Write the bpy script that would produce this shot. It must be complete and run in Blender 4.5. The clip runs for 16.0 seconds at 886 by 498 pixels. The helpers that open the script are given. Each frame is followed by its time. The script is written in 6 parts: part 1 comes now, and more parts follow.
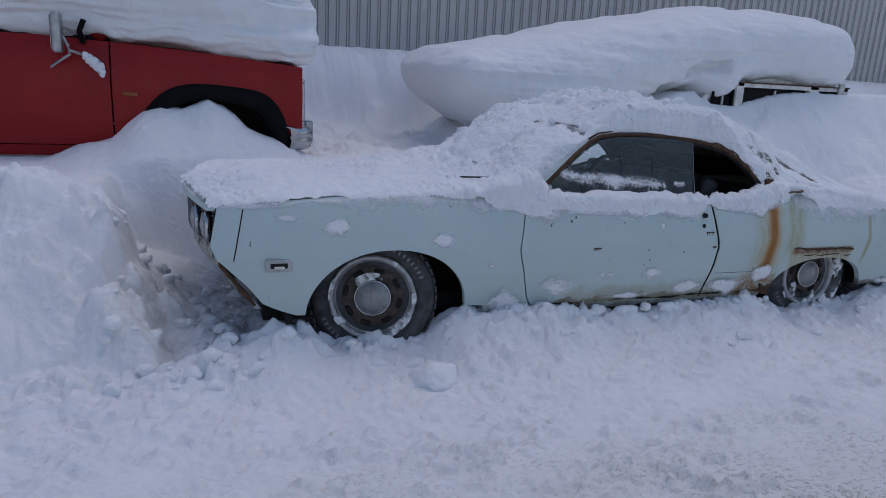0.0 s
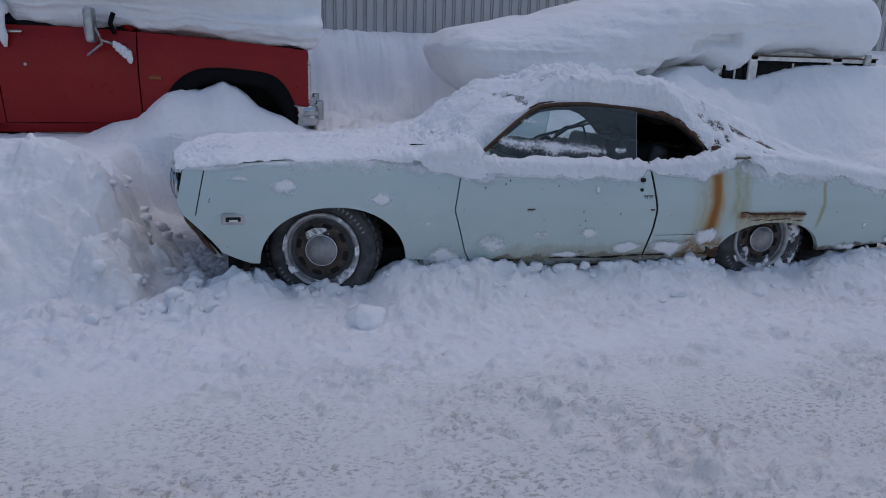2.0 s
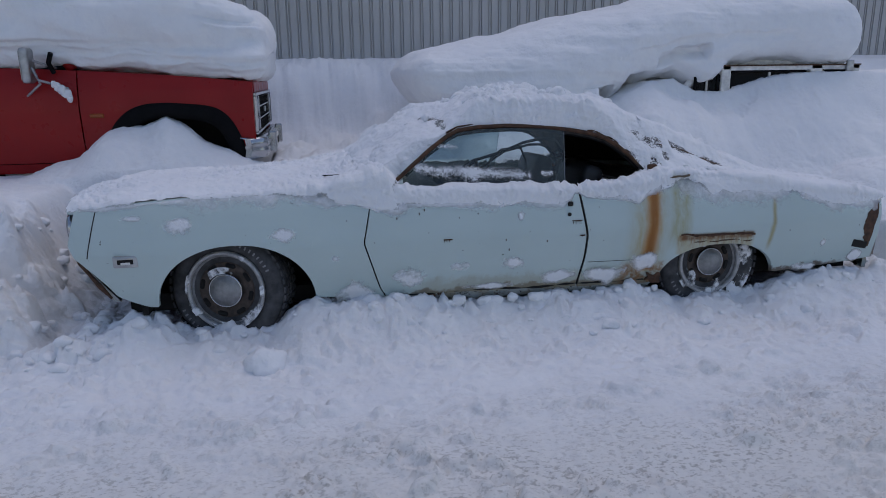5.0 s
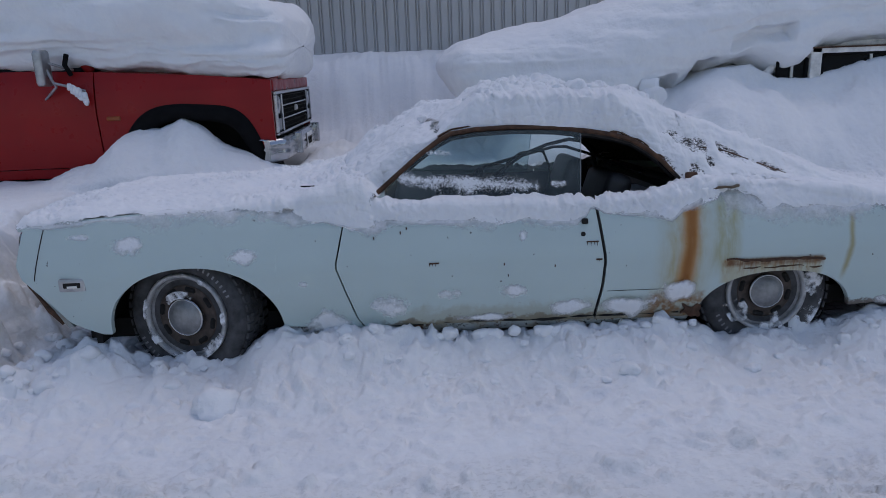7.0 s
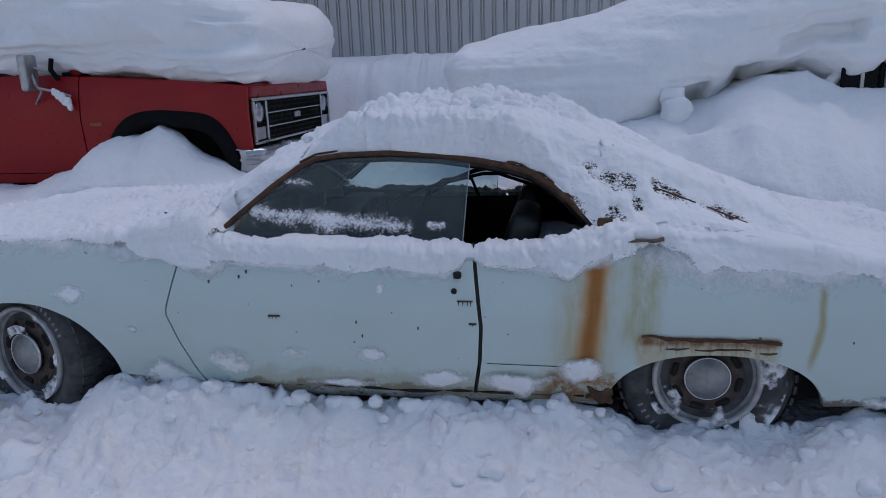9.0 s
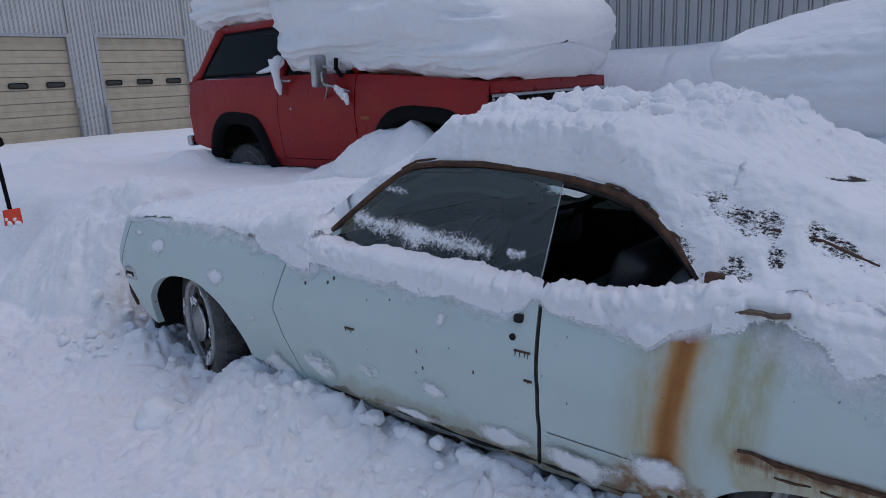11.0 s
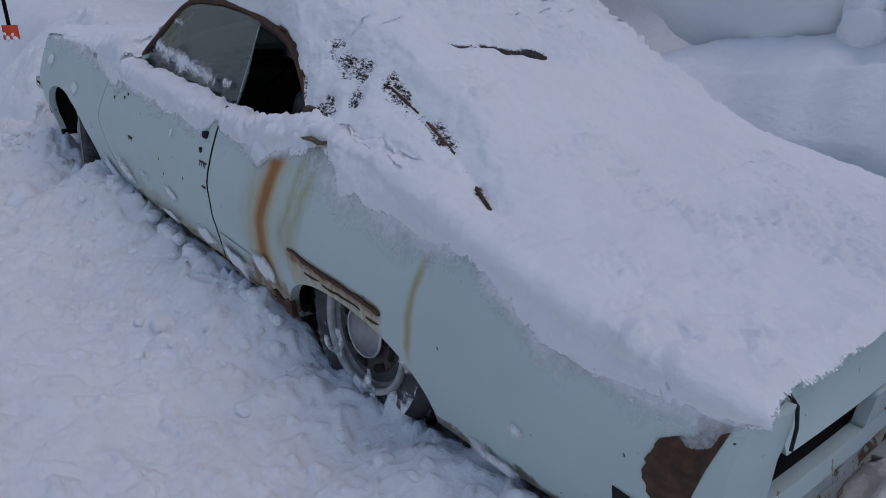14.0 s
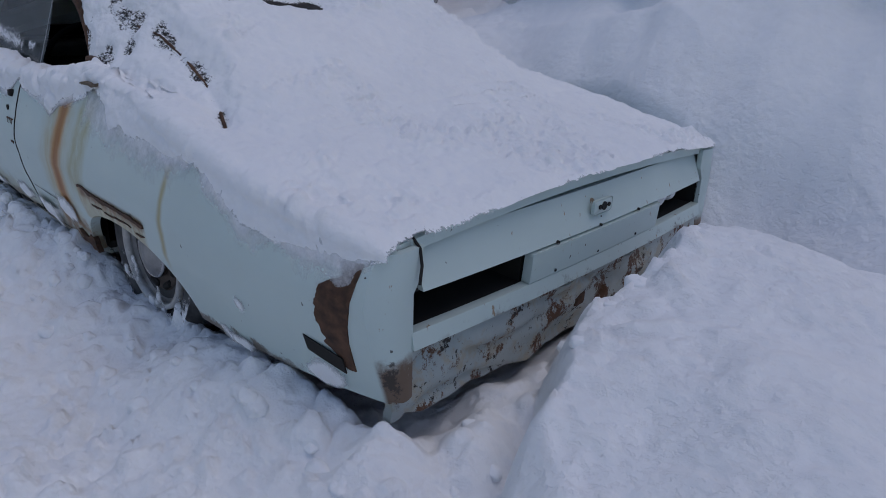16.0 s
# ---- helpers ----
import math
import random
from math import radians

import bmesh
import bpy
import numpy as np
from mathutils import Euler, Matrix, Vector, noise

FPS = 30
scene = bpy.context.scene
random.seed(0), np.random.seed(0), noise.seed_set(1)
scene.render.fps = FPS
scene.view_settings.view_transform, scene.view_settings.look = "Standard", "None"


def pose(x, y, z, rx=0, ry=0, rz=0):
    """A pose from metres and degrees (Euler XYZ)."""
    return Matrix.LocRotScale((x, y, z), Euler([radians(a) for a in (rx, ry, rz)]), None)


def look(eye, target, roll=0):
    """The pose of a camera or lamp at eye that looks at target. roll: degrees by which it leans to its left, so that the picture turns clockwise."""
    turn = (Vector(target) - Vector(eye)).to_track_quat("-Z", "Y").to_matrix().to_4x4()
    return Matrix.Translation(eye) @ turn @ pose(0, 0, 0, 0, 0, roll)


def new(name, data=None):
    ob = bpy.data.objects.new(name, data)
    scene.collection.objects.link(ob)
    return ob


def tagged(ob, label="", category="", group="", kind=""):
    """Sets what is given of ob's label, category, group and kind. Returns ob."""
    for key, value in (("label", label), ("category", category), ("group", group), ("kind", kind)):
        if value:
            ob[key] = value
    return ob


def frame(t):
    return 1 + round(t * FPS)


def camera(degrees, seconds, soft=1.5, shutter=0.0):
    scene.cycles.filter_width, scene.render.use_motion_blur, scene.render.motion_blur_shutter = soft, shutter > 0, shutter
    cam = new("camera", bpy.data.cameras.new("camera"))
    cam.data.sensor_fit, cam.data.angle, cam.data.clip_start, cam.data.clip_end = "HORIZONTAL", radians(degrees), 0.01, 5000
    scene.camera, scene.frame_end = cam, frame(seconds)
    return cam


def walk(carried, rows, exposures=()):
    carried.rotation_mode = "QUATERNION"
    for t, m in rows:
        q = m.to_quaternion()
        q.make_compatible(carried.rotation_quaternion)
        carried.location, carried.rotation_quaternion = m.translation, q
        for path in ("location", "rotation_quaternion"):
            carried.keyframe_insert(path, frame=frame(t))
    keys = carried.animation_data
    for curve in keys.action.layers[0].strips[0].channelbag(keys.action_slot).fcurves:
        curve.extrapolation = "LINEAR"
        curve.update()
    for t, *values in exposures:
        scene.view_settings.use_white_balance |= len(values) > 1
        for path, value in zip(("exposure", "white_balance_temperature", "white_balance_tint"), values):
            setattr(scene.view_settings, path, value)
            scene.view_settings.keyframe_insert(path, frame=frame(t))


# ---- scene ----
cam = camera(65.3, 16.0, soft=0.9)
PATH = [
    (0, (-0.845, -3.353, 1.499), (-0.183, -1.533, 1.001), 3.2),
    (0.5, (-0.635, -3.539, 1.472), (-0.025, -1.709, 0.943), 3.1),
    (1, (-0.501, -3.736, 1.484), (0.049, -1.892, 0.941), 3.4),
    (1.5, (-0.375, -3.934, 1.49), (0.101, -2.07, 0.944), 3.0),
    (2, (-0.149, -4.017, 1.483), (0.266, -2.138, 0.937), 1.8),
    (2.5, (0.083, -4.064, 1.488), (0.445, -2.173, 0.944), 0.9),
    (3, (0.263, -4.023, 1.481), (0.627, -2.129, 0.95), -0.6),
    (3.5, (0.421, -3.985, 1.496), (0.762, -2.078, 0.997), -1.6),
    (6, (0.74, -3.689, 1.487), (1.06, -1.775, 1.004), -0.1),
    (6.5, (0.951, -3.516, 1.486), (1.181, -1.592, 0.992), -1.4),
    (7, (1.218, -3.34, 1.493), (1.271, -1.405, 0.99), -2.2),
    (7.5, (1.495, -3.097, 1.508), (1.501, -1.162, 1.002), -2.3),
    (8, (1.828, -2.952, 1.494), (1.794, -1.011, 1.009), -2.3),
    (8.5, (2.138, -2.832, 1.516), (1.931, -0.905, 1.025), -2.1),
    (9, (2.382, -2.61, 1.515), (2.063, -0.698, 1.019), -2.0),
    (9.5, (2.565, -2.409, 1.507), (2.048, -0.543, 1.004), -2.9),
    (10, (2.796, -2.179, 1.512), (1.966, -0.434, 0.996), -3.3),
    (12.5, (3.73, -1.38, 1.477), (2.238, -0.154, 0.959), 0.3),
    (13, (4.007, -1.251, 1.468), (2.48, -0.107, 0.868), 0.9),
    (13.5, (4.273, -1.209, 1.419), (2.815, -0.026, 0.729), 2.4),
    (14, (4.542, -1.085, 1.423), (3.173, 0.143, 0.638), 2.9),
    (14.5, (4.827, -0.998, 1.428), (3.538, 0.295, 0.61), 3.8),
    (15, (5.059, -1.017, 1.448), (3.827, 0.332, 0.633), 4.4),
    (15.5, (5.222, -0.99, 1.454), (4.005, 0.377, 0.647), 2.8),
    (16, (5.238, -0.936, 1.343), (4.001, 0.414, 0.538), 1.5),
]
walk(cam, [(t, look(eye, target, roll)) for t, eye, target, roll in PATH], [(0, -0.07, 6750, 17), (2, -0.12, 6750, 17), (8, -0.02, 6750, 17), (10, 0.04, 6750, 17), (12.5, -0.06, 6800, 17), (14.5, -0.20, 6770, 17), (16, -0.20, 6750, 17)])

# ---- light ----
SKY_LEVEL, SUN_LEVEL = 0.112, 0.60
world = bpy.data.worlds.new("sky")
scene.world = world
world.use_nodes = True
wt = world.node_tree
sky = wt.nodes.new("ShaderNodeTexSky")
sky.sky_type, sky.sun_disc = "NISHITA", False
sky.sun_elevation, sky.sun_rotation = radians(74), radians(50)
sky.air_density, sky.dust_density, sky.ozone_density = 1.2, 0.6, 2.0
wt.nodes["Background"].inputs["Strength"].default_value = SKY_LEVEL
wt.links.new(sky.outputs[0], wt.nodes["Background"].inputs["Color"])
sun = new("sun", bpy.data.lights.new("sun", "SUN"))
sun.data.energy, sun.data.angle, sun.data.color = SUN_LEVEL, radians(45), (1.0, 0.96, 0.92)
sun.matrix_world = look((5.3, 4.4, 24), (0, 0, 0))


# ---- noise ----
def lattice(ix, iy, iz, seed):
    h = (ix * 374761393 + iy * 668265263 + iz * 2147483647 + seed * 974711) & 0xFFFFFFFF
    h = ((h ^ (h >> 13)) * 1274126177) & 0xFFFFFFFF
    return ((h ^ (h >> 16)) & 0xFFFF) / 65535.0


def vnoise(x, y, z=0.0, seed=0):
    """Smooth value noise, -1 to 1, on arrays."""
    x, y, z = np.broadcast_arrays(np.asarray(x, float), np.asarray(y, float), np.asarray(z, float))
    fx, fy, fz = np.floor(x), np.floor(y), np.floor(z)
    ix, iy, iz = fx.astype(np.int64), fy.astype(np.int64), fz.astype(np.int64)
    u, v, w = x - fx, y - fy, z - fz
    u, v, w = (a * a * a * (a * (a * 6 - 15) + 10) for a in (u, v, w))
    total = 0
    for dx in (0, 1):
        for dy in (0, 1):
            for dz in (0, 1):
                wt_ = (u if dx else 1 - u) * (v if dy else 1 - v) * (w if dz else 1 - w)
                total = total + wt_ * lattice(ix + dx, iy + dy, iz + dz, seed)
    return total * 2 - 1


def fbm(x, y, z=0.0, octaves=4, seed=0, gain=0.5):
    total, amp, f = 0, 1.0, 1.0
    for k in range(octaves):
        total = total + amp * vnoise(np.asarray(x) * f + 17.3 * k, np.asarray(y) * f - 9.1 * k, np.asarray(z) * f + 4.7 * k, seed + k)
        amp, f = amp * gain, f * 2.03
    return total


def lumps(x, y, seed=0, jitter=0.9):
    """Rounded clods: 1 in a clod's middle, 0 at its rim (cell noise on arrays)."""
    x, y = np.asarray(x, float), np.asarray(y, float)
    cx, cy = np.floor(x).astype(np.int64), np.floor(y).astype(np.int64)
    best = np.full(np.broadcast(x, y).shape, 9.0)
    for dx in (-1, 0, 1):
        for dy in (-1, 0, 1):
            gx, gy = cx + dx, cy + dy
            px = gx + 0.5 + jitter * (lattice(gx, gy, 0 * gx, seed) - 0.5)
            py = gy + 0.5 + jitter * (lattice(gx, gy, 0 * gx + 7, seed + 3) - 0.5)
            r = 0.55 + 0.75 * lattice(gx, gy, 0 * gx + 3, seed + 5)
            best = np.minimum(best, ((x - px) ** 2 + (y - py) ** 2) / (r * r))
    return np.clip(1 - best * 1.4, 0, 1) ** 0.85


def clod(x, y, seed):
    """Broken blocks with crisp rims: some cells stand proud by a height of their own, 0 to 1, and lean a little."""
    x, y = np.asarray(x, float), np.asarray(y, float)
    cx, cy = np.floor(x).astype(np.int64), np.floor(y).astype(np.int64)
    f1, f2 = np.full(x.shape, 9.0), np.full(x.shape, 9.0)
    own, lean = np.zeros(x.shape), np.zeros(x.shape)
    for dx in (-1, 0, 1):
        for dy in (-1, 0, 1):
            gx_, gy_ = cx + dx, cy + dy
            px_ = gx_ + 0.5 + 0.85 * (lattice(gx_, gy_, 0 * gx_, seed) - 0.5)
            py_ = gy_ + 0.5 + 0.85 * (lattice(gx_, gy_, 0 * gx_ + 7, seed + 3) - 0.5)
            d = np.hypot(x - px_, y - py_)
            near_ = d < f1
            f2 = np.where(near_, f1, np.minimum(f2, d))
            own = np.where(near_, lattice(gx_, gy_, 0 * gx_ + 3, seed + 5), own)
            lean = np.where(near_, (x - px_) * (lattice(gx_, gy_, 0 * gx_ + 4, seed + 6) - 0.5) + (y - py_) * (lattice(gx_, gy_, 0 * gx_ + 5, seed + 8) - 0.2), lean)
            f1 = np.where(near_, d, f1)
    return np.clip((own - 0.35) / 0.65, 0, 1) * (1 + 0.9 * lean - 0.55 * f1 * f1) * step(0.0, 0.36, f2 - f1) ** 0.7


def billow(a, b, seed):
    """Rounded crumbs with sharp creases between them."""
    a, b = a + 0.35 * vnoise(a * 0.6, b * 0.6, 9.0, seed + 3), b + 0.35 * vnoise(a * 0.6 + 5, b * 0.6, 2.0, seed + 4)
    p, q = 0.83 * a + 0.56 * b, 0.83 * b - 0.56 * a
    return np.abs(vnoise(p, q, 1.0, seed)) + 0.55 * np.abs(vnoise(a * 2.1 + 7, b * 2.1, 4.0, seed + 1)) - 0.45


def step(a, b, t):
    t = np.clip((np.asarray(t, float) - a) / (b - a), 0, 1)
    return t * t * (3 - 2 * t)


# ---- materials ----
class Shade:
    """A small builder of node materials."""

    def __init__(self, name, colour=(0.5, 0.5, 0.5), rough=0.6, metal=0.0):
        self.m = bpy.data.materials.new(name)
        self.m.use_nodes = True
        self.t = self.m.node_tree
        self.b = self.t.nodes["Principled BSDF"]
        self.b.inputs["Roughness"].default_value, self.b.inputs["Metallic"].default_value = rough, metal
        self.b.inputs["Base Color"].default_value = (*colour, 1)
        self.co = self.t.nodes.new("ShaderNodeTexCoord").outputs["Object"]
        self.colour = None
        self.flat = colour

    def put(self, name, value):
        s = self.b.inputs[name]
        if isinstance(value, (int, float)):
            s.default_value = value
        elif isinstance(value, tuple):
            s.default_value = (*value, 1) if len(value) == 3 else value
        else:
            self.t.links.new(value, s)
        return self

    def scaled(self, sx, sy, sz, co=None):
        n = self.t.nodes.new("ShaderNodeMapping")
        n.inputs["Scale"].default_value = (sx, sy, sz)
        self.t.links.new(co or self.co, n.inputs["Vector"])
        return n.outputs[0]

    def noise(self, scale, detail=4.0, rough=0.55, co=None, distortion=0.0):
        n = self.t.nodes.new("ShaderNodeTexNoise")
        n.inputs["Scale"].default_value, n.inputs["Detail"].default_value = scale, detail
        n.inputs["Roughness"].default_value, n.inputs["Distortion"].default_value = rough, distortion
        self.t.links.new(co or self.co, n.inputs["Vector"])
        return n.outputs["Fac"]

    def cells(self, scale, co=None, feature="F1"):
        n = self.t.nodes.new("ShaderNodeTexVoronoi")
        n.feature = feature
        n.inputs["Scale"].default_value = scale
        self.t.links.new(co or self.co, n.inputs["Vector"])
        return n.outputs["Distance"]

    def warped(self, scale, amount):
        """The coordinates, pushed about by noise."""
        n, k, a = (self.t.nodes.new(q) for q in ("ShaderNodeTexNoise", "ShaderNodeVectorMath", "ShaderNodeVectorMath"))
        n.inputs["Scale"].default_value, n.inputs["Detail"].default_value = scale, 3
        self.t.links.new(self.co, n.inputs["Vector"])
        k.operation, a.operation = "SCALE", "ADD"
        k.inputs["Scale"].default_value = amount
        self.t.links.new(n.outputs["Color"], k.inputs[0])
        self.t.links.new(k.outputs[0], a.inputs[0])
        self.t.links.new(self.co, a.inputs[1])
        return a.outputs[0]

    def ramp(self, fac, *stops):
        n = self.t.nodes.new("ShaderNodeValToRGB")
        e = n.color_ramp.elements
        while len(e) < len(stops):
            e.new(0.5)
        for k, (p, c) in enumerate(stops):
            e[k].position = p
            e[k].color = (*c, 1) if isinstance(c, tuple) else (c, c, c, 1)
        self.t.links.new(fac, n.inputs[0])
        return n.outputs[0]

    def math(self, op, a, b=0.0):
        n = self.t.nodes.new("ShaderNodeMath")
        n.operation = op
        for s, v in zip(n.inputs, (a, b)):
            if isinstance(v, (int, float)):
                s.default_value = v
            else:
                self.t.links.new(v, s)
        return n.outputs[0]

    def mix(self, fac, a, b):
        n = self.t.nodes.new("ShaderNodeMix")
        n.data_type = "RGBA"
        for s, v in ((n.inputs[0], fac), (n.inputs[6], a), (n.inputs[7], b)):
            if isinstance(v, (int, float)):
                s.default_value = v
            elif isinstance(v, tuple):
                s.default_value = (*v, 1)
            else:
                self.t.links.new(v, s)
        return n.outputs[2]

    def xyz(self, co=None):
        n = self.t.nodes.new("ShaderNodeSeparateXYZ")
        self.t.links.new(co or self.co, n.inputs[0])
        return n.outputs

    def bump(self, height, strength=0.3, dist=0.01, over=None):
        n = self.t.nodes.new("ShaderNodeBump")
        n.inputs["Strength"].default_value, n.inputs["Distance"].default_value = strength, dist
        self.t.links.new(height, n.inputs["Height"])
        if over is not None:
            self.t.links.new(over, n.inputs["Normal"])
        self.t.links.new(n.outputs[0], self.b.inputs["Normal"])
        return n.outputs[0]

    def band(self, v, lo, hi, soft):
        """1 where v lies between lo and hi, with soft rims."""
        n = self.t.nodes.new("ShaderNodeMapRange")
        n.interpolation_type = "SMOOTHSTEP"
        n.inputs[1].default_value, n.inputs[2].default_value = lo - soft, lo + soft
        self.t.links.new(v, n.inputs[0])
        k = self.t.nodes.new("ShaderNodeMapRange")
        k.interpolation_type = "SMOOTHSTEP"
        k.inputs[1].default_value, k.inputs[2].default_value = hi - soft, hi + soft
        k.inputs[3].default_value, k.inputs[4].default_value = 1, 0
        self.t.links.new(v, k.inputs[0])
        return self.math("MULTIPLY", n.outputs[0], k.outputs[0])


def snow_material(name, dirt=0.0, grain=1.0, thin=False, road=False):
    s = Shade(name, rough=0.75)
    big = s.noise(1.1, 5, 0.6)
    col = s.ramp(big, (0.3, (0.82, 0.835, 0.86)), (0.65, (0.89, 0.895, 0.90)))
    fine = s.noise(14, 6, 0.65)
    col = s.mix(s.ramp(fine, (0.35, 0.30), (0.6, 0.0)), col, (0.78, 0.80, 0.84))
    if dirt:
        d = s.math("MULTIPLY", s.ramp(s.noise(0.9, 6, 0.7), (0.48, 0.0), (0.68, 1.0)), s.ramp(s.noise(23, 5, 0.7), (0.42, 0.0), (0.62, 1.0)))
        col = s.mix(s.math("MULTIPLY", d, dirt), col, (0.46, 0.42, 0.37))
    x, y, z = s.xyz()
    if road:
        # packed lane: a brownish film, grey grit in streaks along the lane
        lane = s.band(s.math("ADD", y, s.math("MULTIPLY", s.math("SUBTRACT", s.noise(1.3, 4, 0.6), 0.5), 0.9)), -9.0, -1.30, 0.6)
        col = s.mix(s.math("MULTIPLY", lane, 0.8), col, (0.765, 0.745, 0.70))
        along = s.noise(1.0, 5, 0.65, s.scaled(1.8, 3.6, 3))
        grit = s.math("MULTIPLY", s.ramp(along, (0.38, 0.25), (0.60, 1.0)), s.ramp(s.noise(1.0, 4, 0.7, s.scaled(36, 56, 40)), (0.52, 0.0), (0.60, 1.0)))
        col = s.mix(s.math("MULTIPLY", s.math("MULTIPLY", grit, lane), 0.62), col, (0.31, 0.295, 0.265))
        nose = s.math("MULTIPLY", s.band(x, -1.22, -0.5, 0.15), s.band(y, 0.0, 1.6, 0.2))
        col = s.mix(s.math("MULTIPLY", s.math("MULTIPLY", nose, s.ramp(s.noise(6, 6, 0.7), (0.42, 0.0), (0.62, 1.0))), 0.40), col, (0.46, 0.44, 0.43))
    s.put("Base Color", col)
    s.put("Specular IOR Level", 0.25).put("Subsurface Weight", 0.12).put("Subsurface Scale", 0.005)
    s.b.inputs["Subsurface Radius"].default_value = (1.0, 1.0, 1.0)
    patch = s.ramp(s.noise(3.1, 4, 0.6), (0.38, 0.15), (0.62, 1.0))
    crumb = s.math("SUBTRACT", 1.0, s.cells(30, s.warped(11, 0.07), "SMOOTH_F1"))
    rough_ = s.math("MULTIPLY", s.math("ADD", crumb, s.math("MULTIPLY", s.noise(40, 5, 0.6), 0.9)), patch)
    if road:
        rough_ = s.math("ADD", rough_, s.math("MULTIPLY", s.math("MULTIPLY", s.noise(1.0, 5, 0.65, s.scaled(15, 24, 18)), lane), 1.3))
        rough_ = s.math("SUBTRACT", rough_, s.math("MULTIPLY", grit, 0.35))
        rough_ = s.math("MULTIPLY", rough_, s.math("SUBTRACT", 1.0, s.math("MULTIPLY", s.band(y, 2.15, 60, 0.25), 0.7)))
    n = s.bump(rough_, 0.45 * grain, 0.022)
    n = s.bump(s.noise(9, 5, 0.6), 0.10 * grain, 0.03, n)
    s.bump(s.noise(130, 3, 0.6), 0.22 * grain, 0.005, n)
    if thin:
        # thin rims dissolve into grains
        a = s.t.nodes.new("ShaderNodeAttribute")
        a.attribute_name = "cover"
        speck = s.math("ADD", s.math("MULTIPLY", s.math("SUBTRACT", s.noise(26, 4, 0.6), 0.5), 0.45), s.math("MULTIPLY", s.math("SUBTRACT", s.noise(1.0, 5, 0.7, s.scaled(80, 110, 150)), 0.5), 1.1))
        s.put("Alpha", s.ramp(s.math("ADD", a.outputs["Fac"], speck), (0.30, 0.0), (0.48, 1.0)))
    return s.m


def painted(name, colour, dark, rough=0.45, rust=False):
    s = Shade(name, rough=rough)
    col = s.ramp(s.noise(2.2, 6, 0.6), (0.3, dark), (0.7, colour))
    chip = s.ramp(s.noise(55, 3, 0.5), (0.72, 0.0), (0.75, 1.0))
    col = s.mix(s.math("MULTIPLY", chip, 0.7), col, (0.09, 0.05, 0.03))
    s.put("Base Color", col)
    s.put("Roughness", s.ramp(s.noise(9, 5), (0.3, rough - 0.1), (0.7, rough + 0.12)))
    s.bump(s.noise(4, 3), 0.05, 0.01)
    return s


def dust_material(name, low, high, scale, rag=1.3):
    """Thin powder on paint and glass: its cover fades out grain by grain."""
    s = Shade(name, (0.86, 0.87, 0.89), 0.8)
    a = s.t.nodes.new("ShaderNodeAttribute")
    a.attribute_name = "cover"
    grain = s.math("ADD", s.math("MULTIPLY", s.math("SUBTRACT", s.noise(scale, 6, 0.7), 0.5), rag), s.math("MULTIPLY", s.math("SUBTRACT", s.noise(scale * 4.5, 3, 0.6), 0.5), 0.45 * rag))
    s.put("Alpha", s.ramp(s.math("ADD", a.outputs["Fac"], grain), (low, 0.0), (high, 0.97)))
    s.put("Specular IOR Level", 0.2)
    s.bump(s.noise(80, 5, 0.65), 0.5, 0.012)
    return s.m


DUST = dust_material("snow_dust", 0.30, 0.85, 36, 0.85)
FILM = dust_material("snow_film", 0.10, 1.05, 30, 0.7)
FROST = dust_material("snow_frost", 0.46, 0.78, 85)
SNOW = snow_material("snow_fresh")
SNOW_SKIN = snow_material("snow_crust", thin=True)
SNOW_GROUND = snow_material("snow_trodden", dirt=0.12, road=True)
SNOW_CAP = snow_material("snow_drift", grain=0.6)


def plain(name, colour, rough=0.6, metal=0.0, vary=0.25, scale=12):
    s = Shade(name, colour, rough, metal)
    dark = tuple(c * (1 - vary) for c in colour)
    lite = tuple(min(1, c * (1 + vary)) for c in colour)
    s.put("Base Color", s.ramp(s.noise(scale, 6, 0.6), (0.3, dark), (0.7, lite)))
    s.bump(s.noise(scale * 5, 4), 0.12, 0.004)
    return s.m


BLACK = plain("black_rubber_trim", (0.007, 0.007, 0.008), 0.85)
BLACK.node_tree.nodes["Principled BSDF"].inputs["Specular IOR Level"].default_value = 0.12
# near-black; also stands for the shade inside gaps, holes and cavities
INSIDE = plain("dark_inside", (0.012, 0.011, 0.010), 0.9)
SEATING = plain("black_vinyl", (0.02, 0.02, 0.022), 0.5)
CHROME = plain("chrome", (0.46, 0.47, 0.49), 0.20, 1.0, 0.08)
STEEL = plain("weathered_steel", (0.42, 0.43, 0.44), 0.42, 0.9)
RUSTY = plain("rusted_steel", (0.075, 0.036, 0.020), 0.85, 0.0, 0.6, 30)
RUST_LIGHT = plain("rust_stained_trim", (0.13, 0.095, 0.062), 0.7, 0.0, 0.5, 40)
TYRE = plain("tyre_rubber", (0.060, 0.060, 0.063), 0.85, 0.0, 0.5, 16)
WHITE_LETTER = plain("tyre_white", (0.22, 0.22, 0.23), 0.7)
RED = painted("red_paint", (0.33, 0.012, 0.012), (0.26, 0.009, 0.010), 0.34).put("Specular IOR Level", 0.28).m
WHITE_PAINT = plain("white_paint", (0.72, 0.71, 0.68), 0.4)
ORANGE = plain("orange_plastic", (0.85, 0.07, 0.025), 0.4)
AMBER = plain("amber_lens", (0.28, 0.06, 0.01), 0.3)


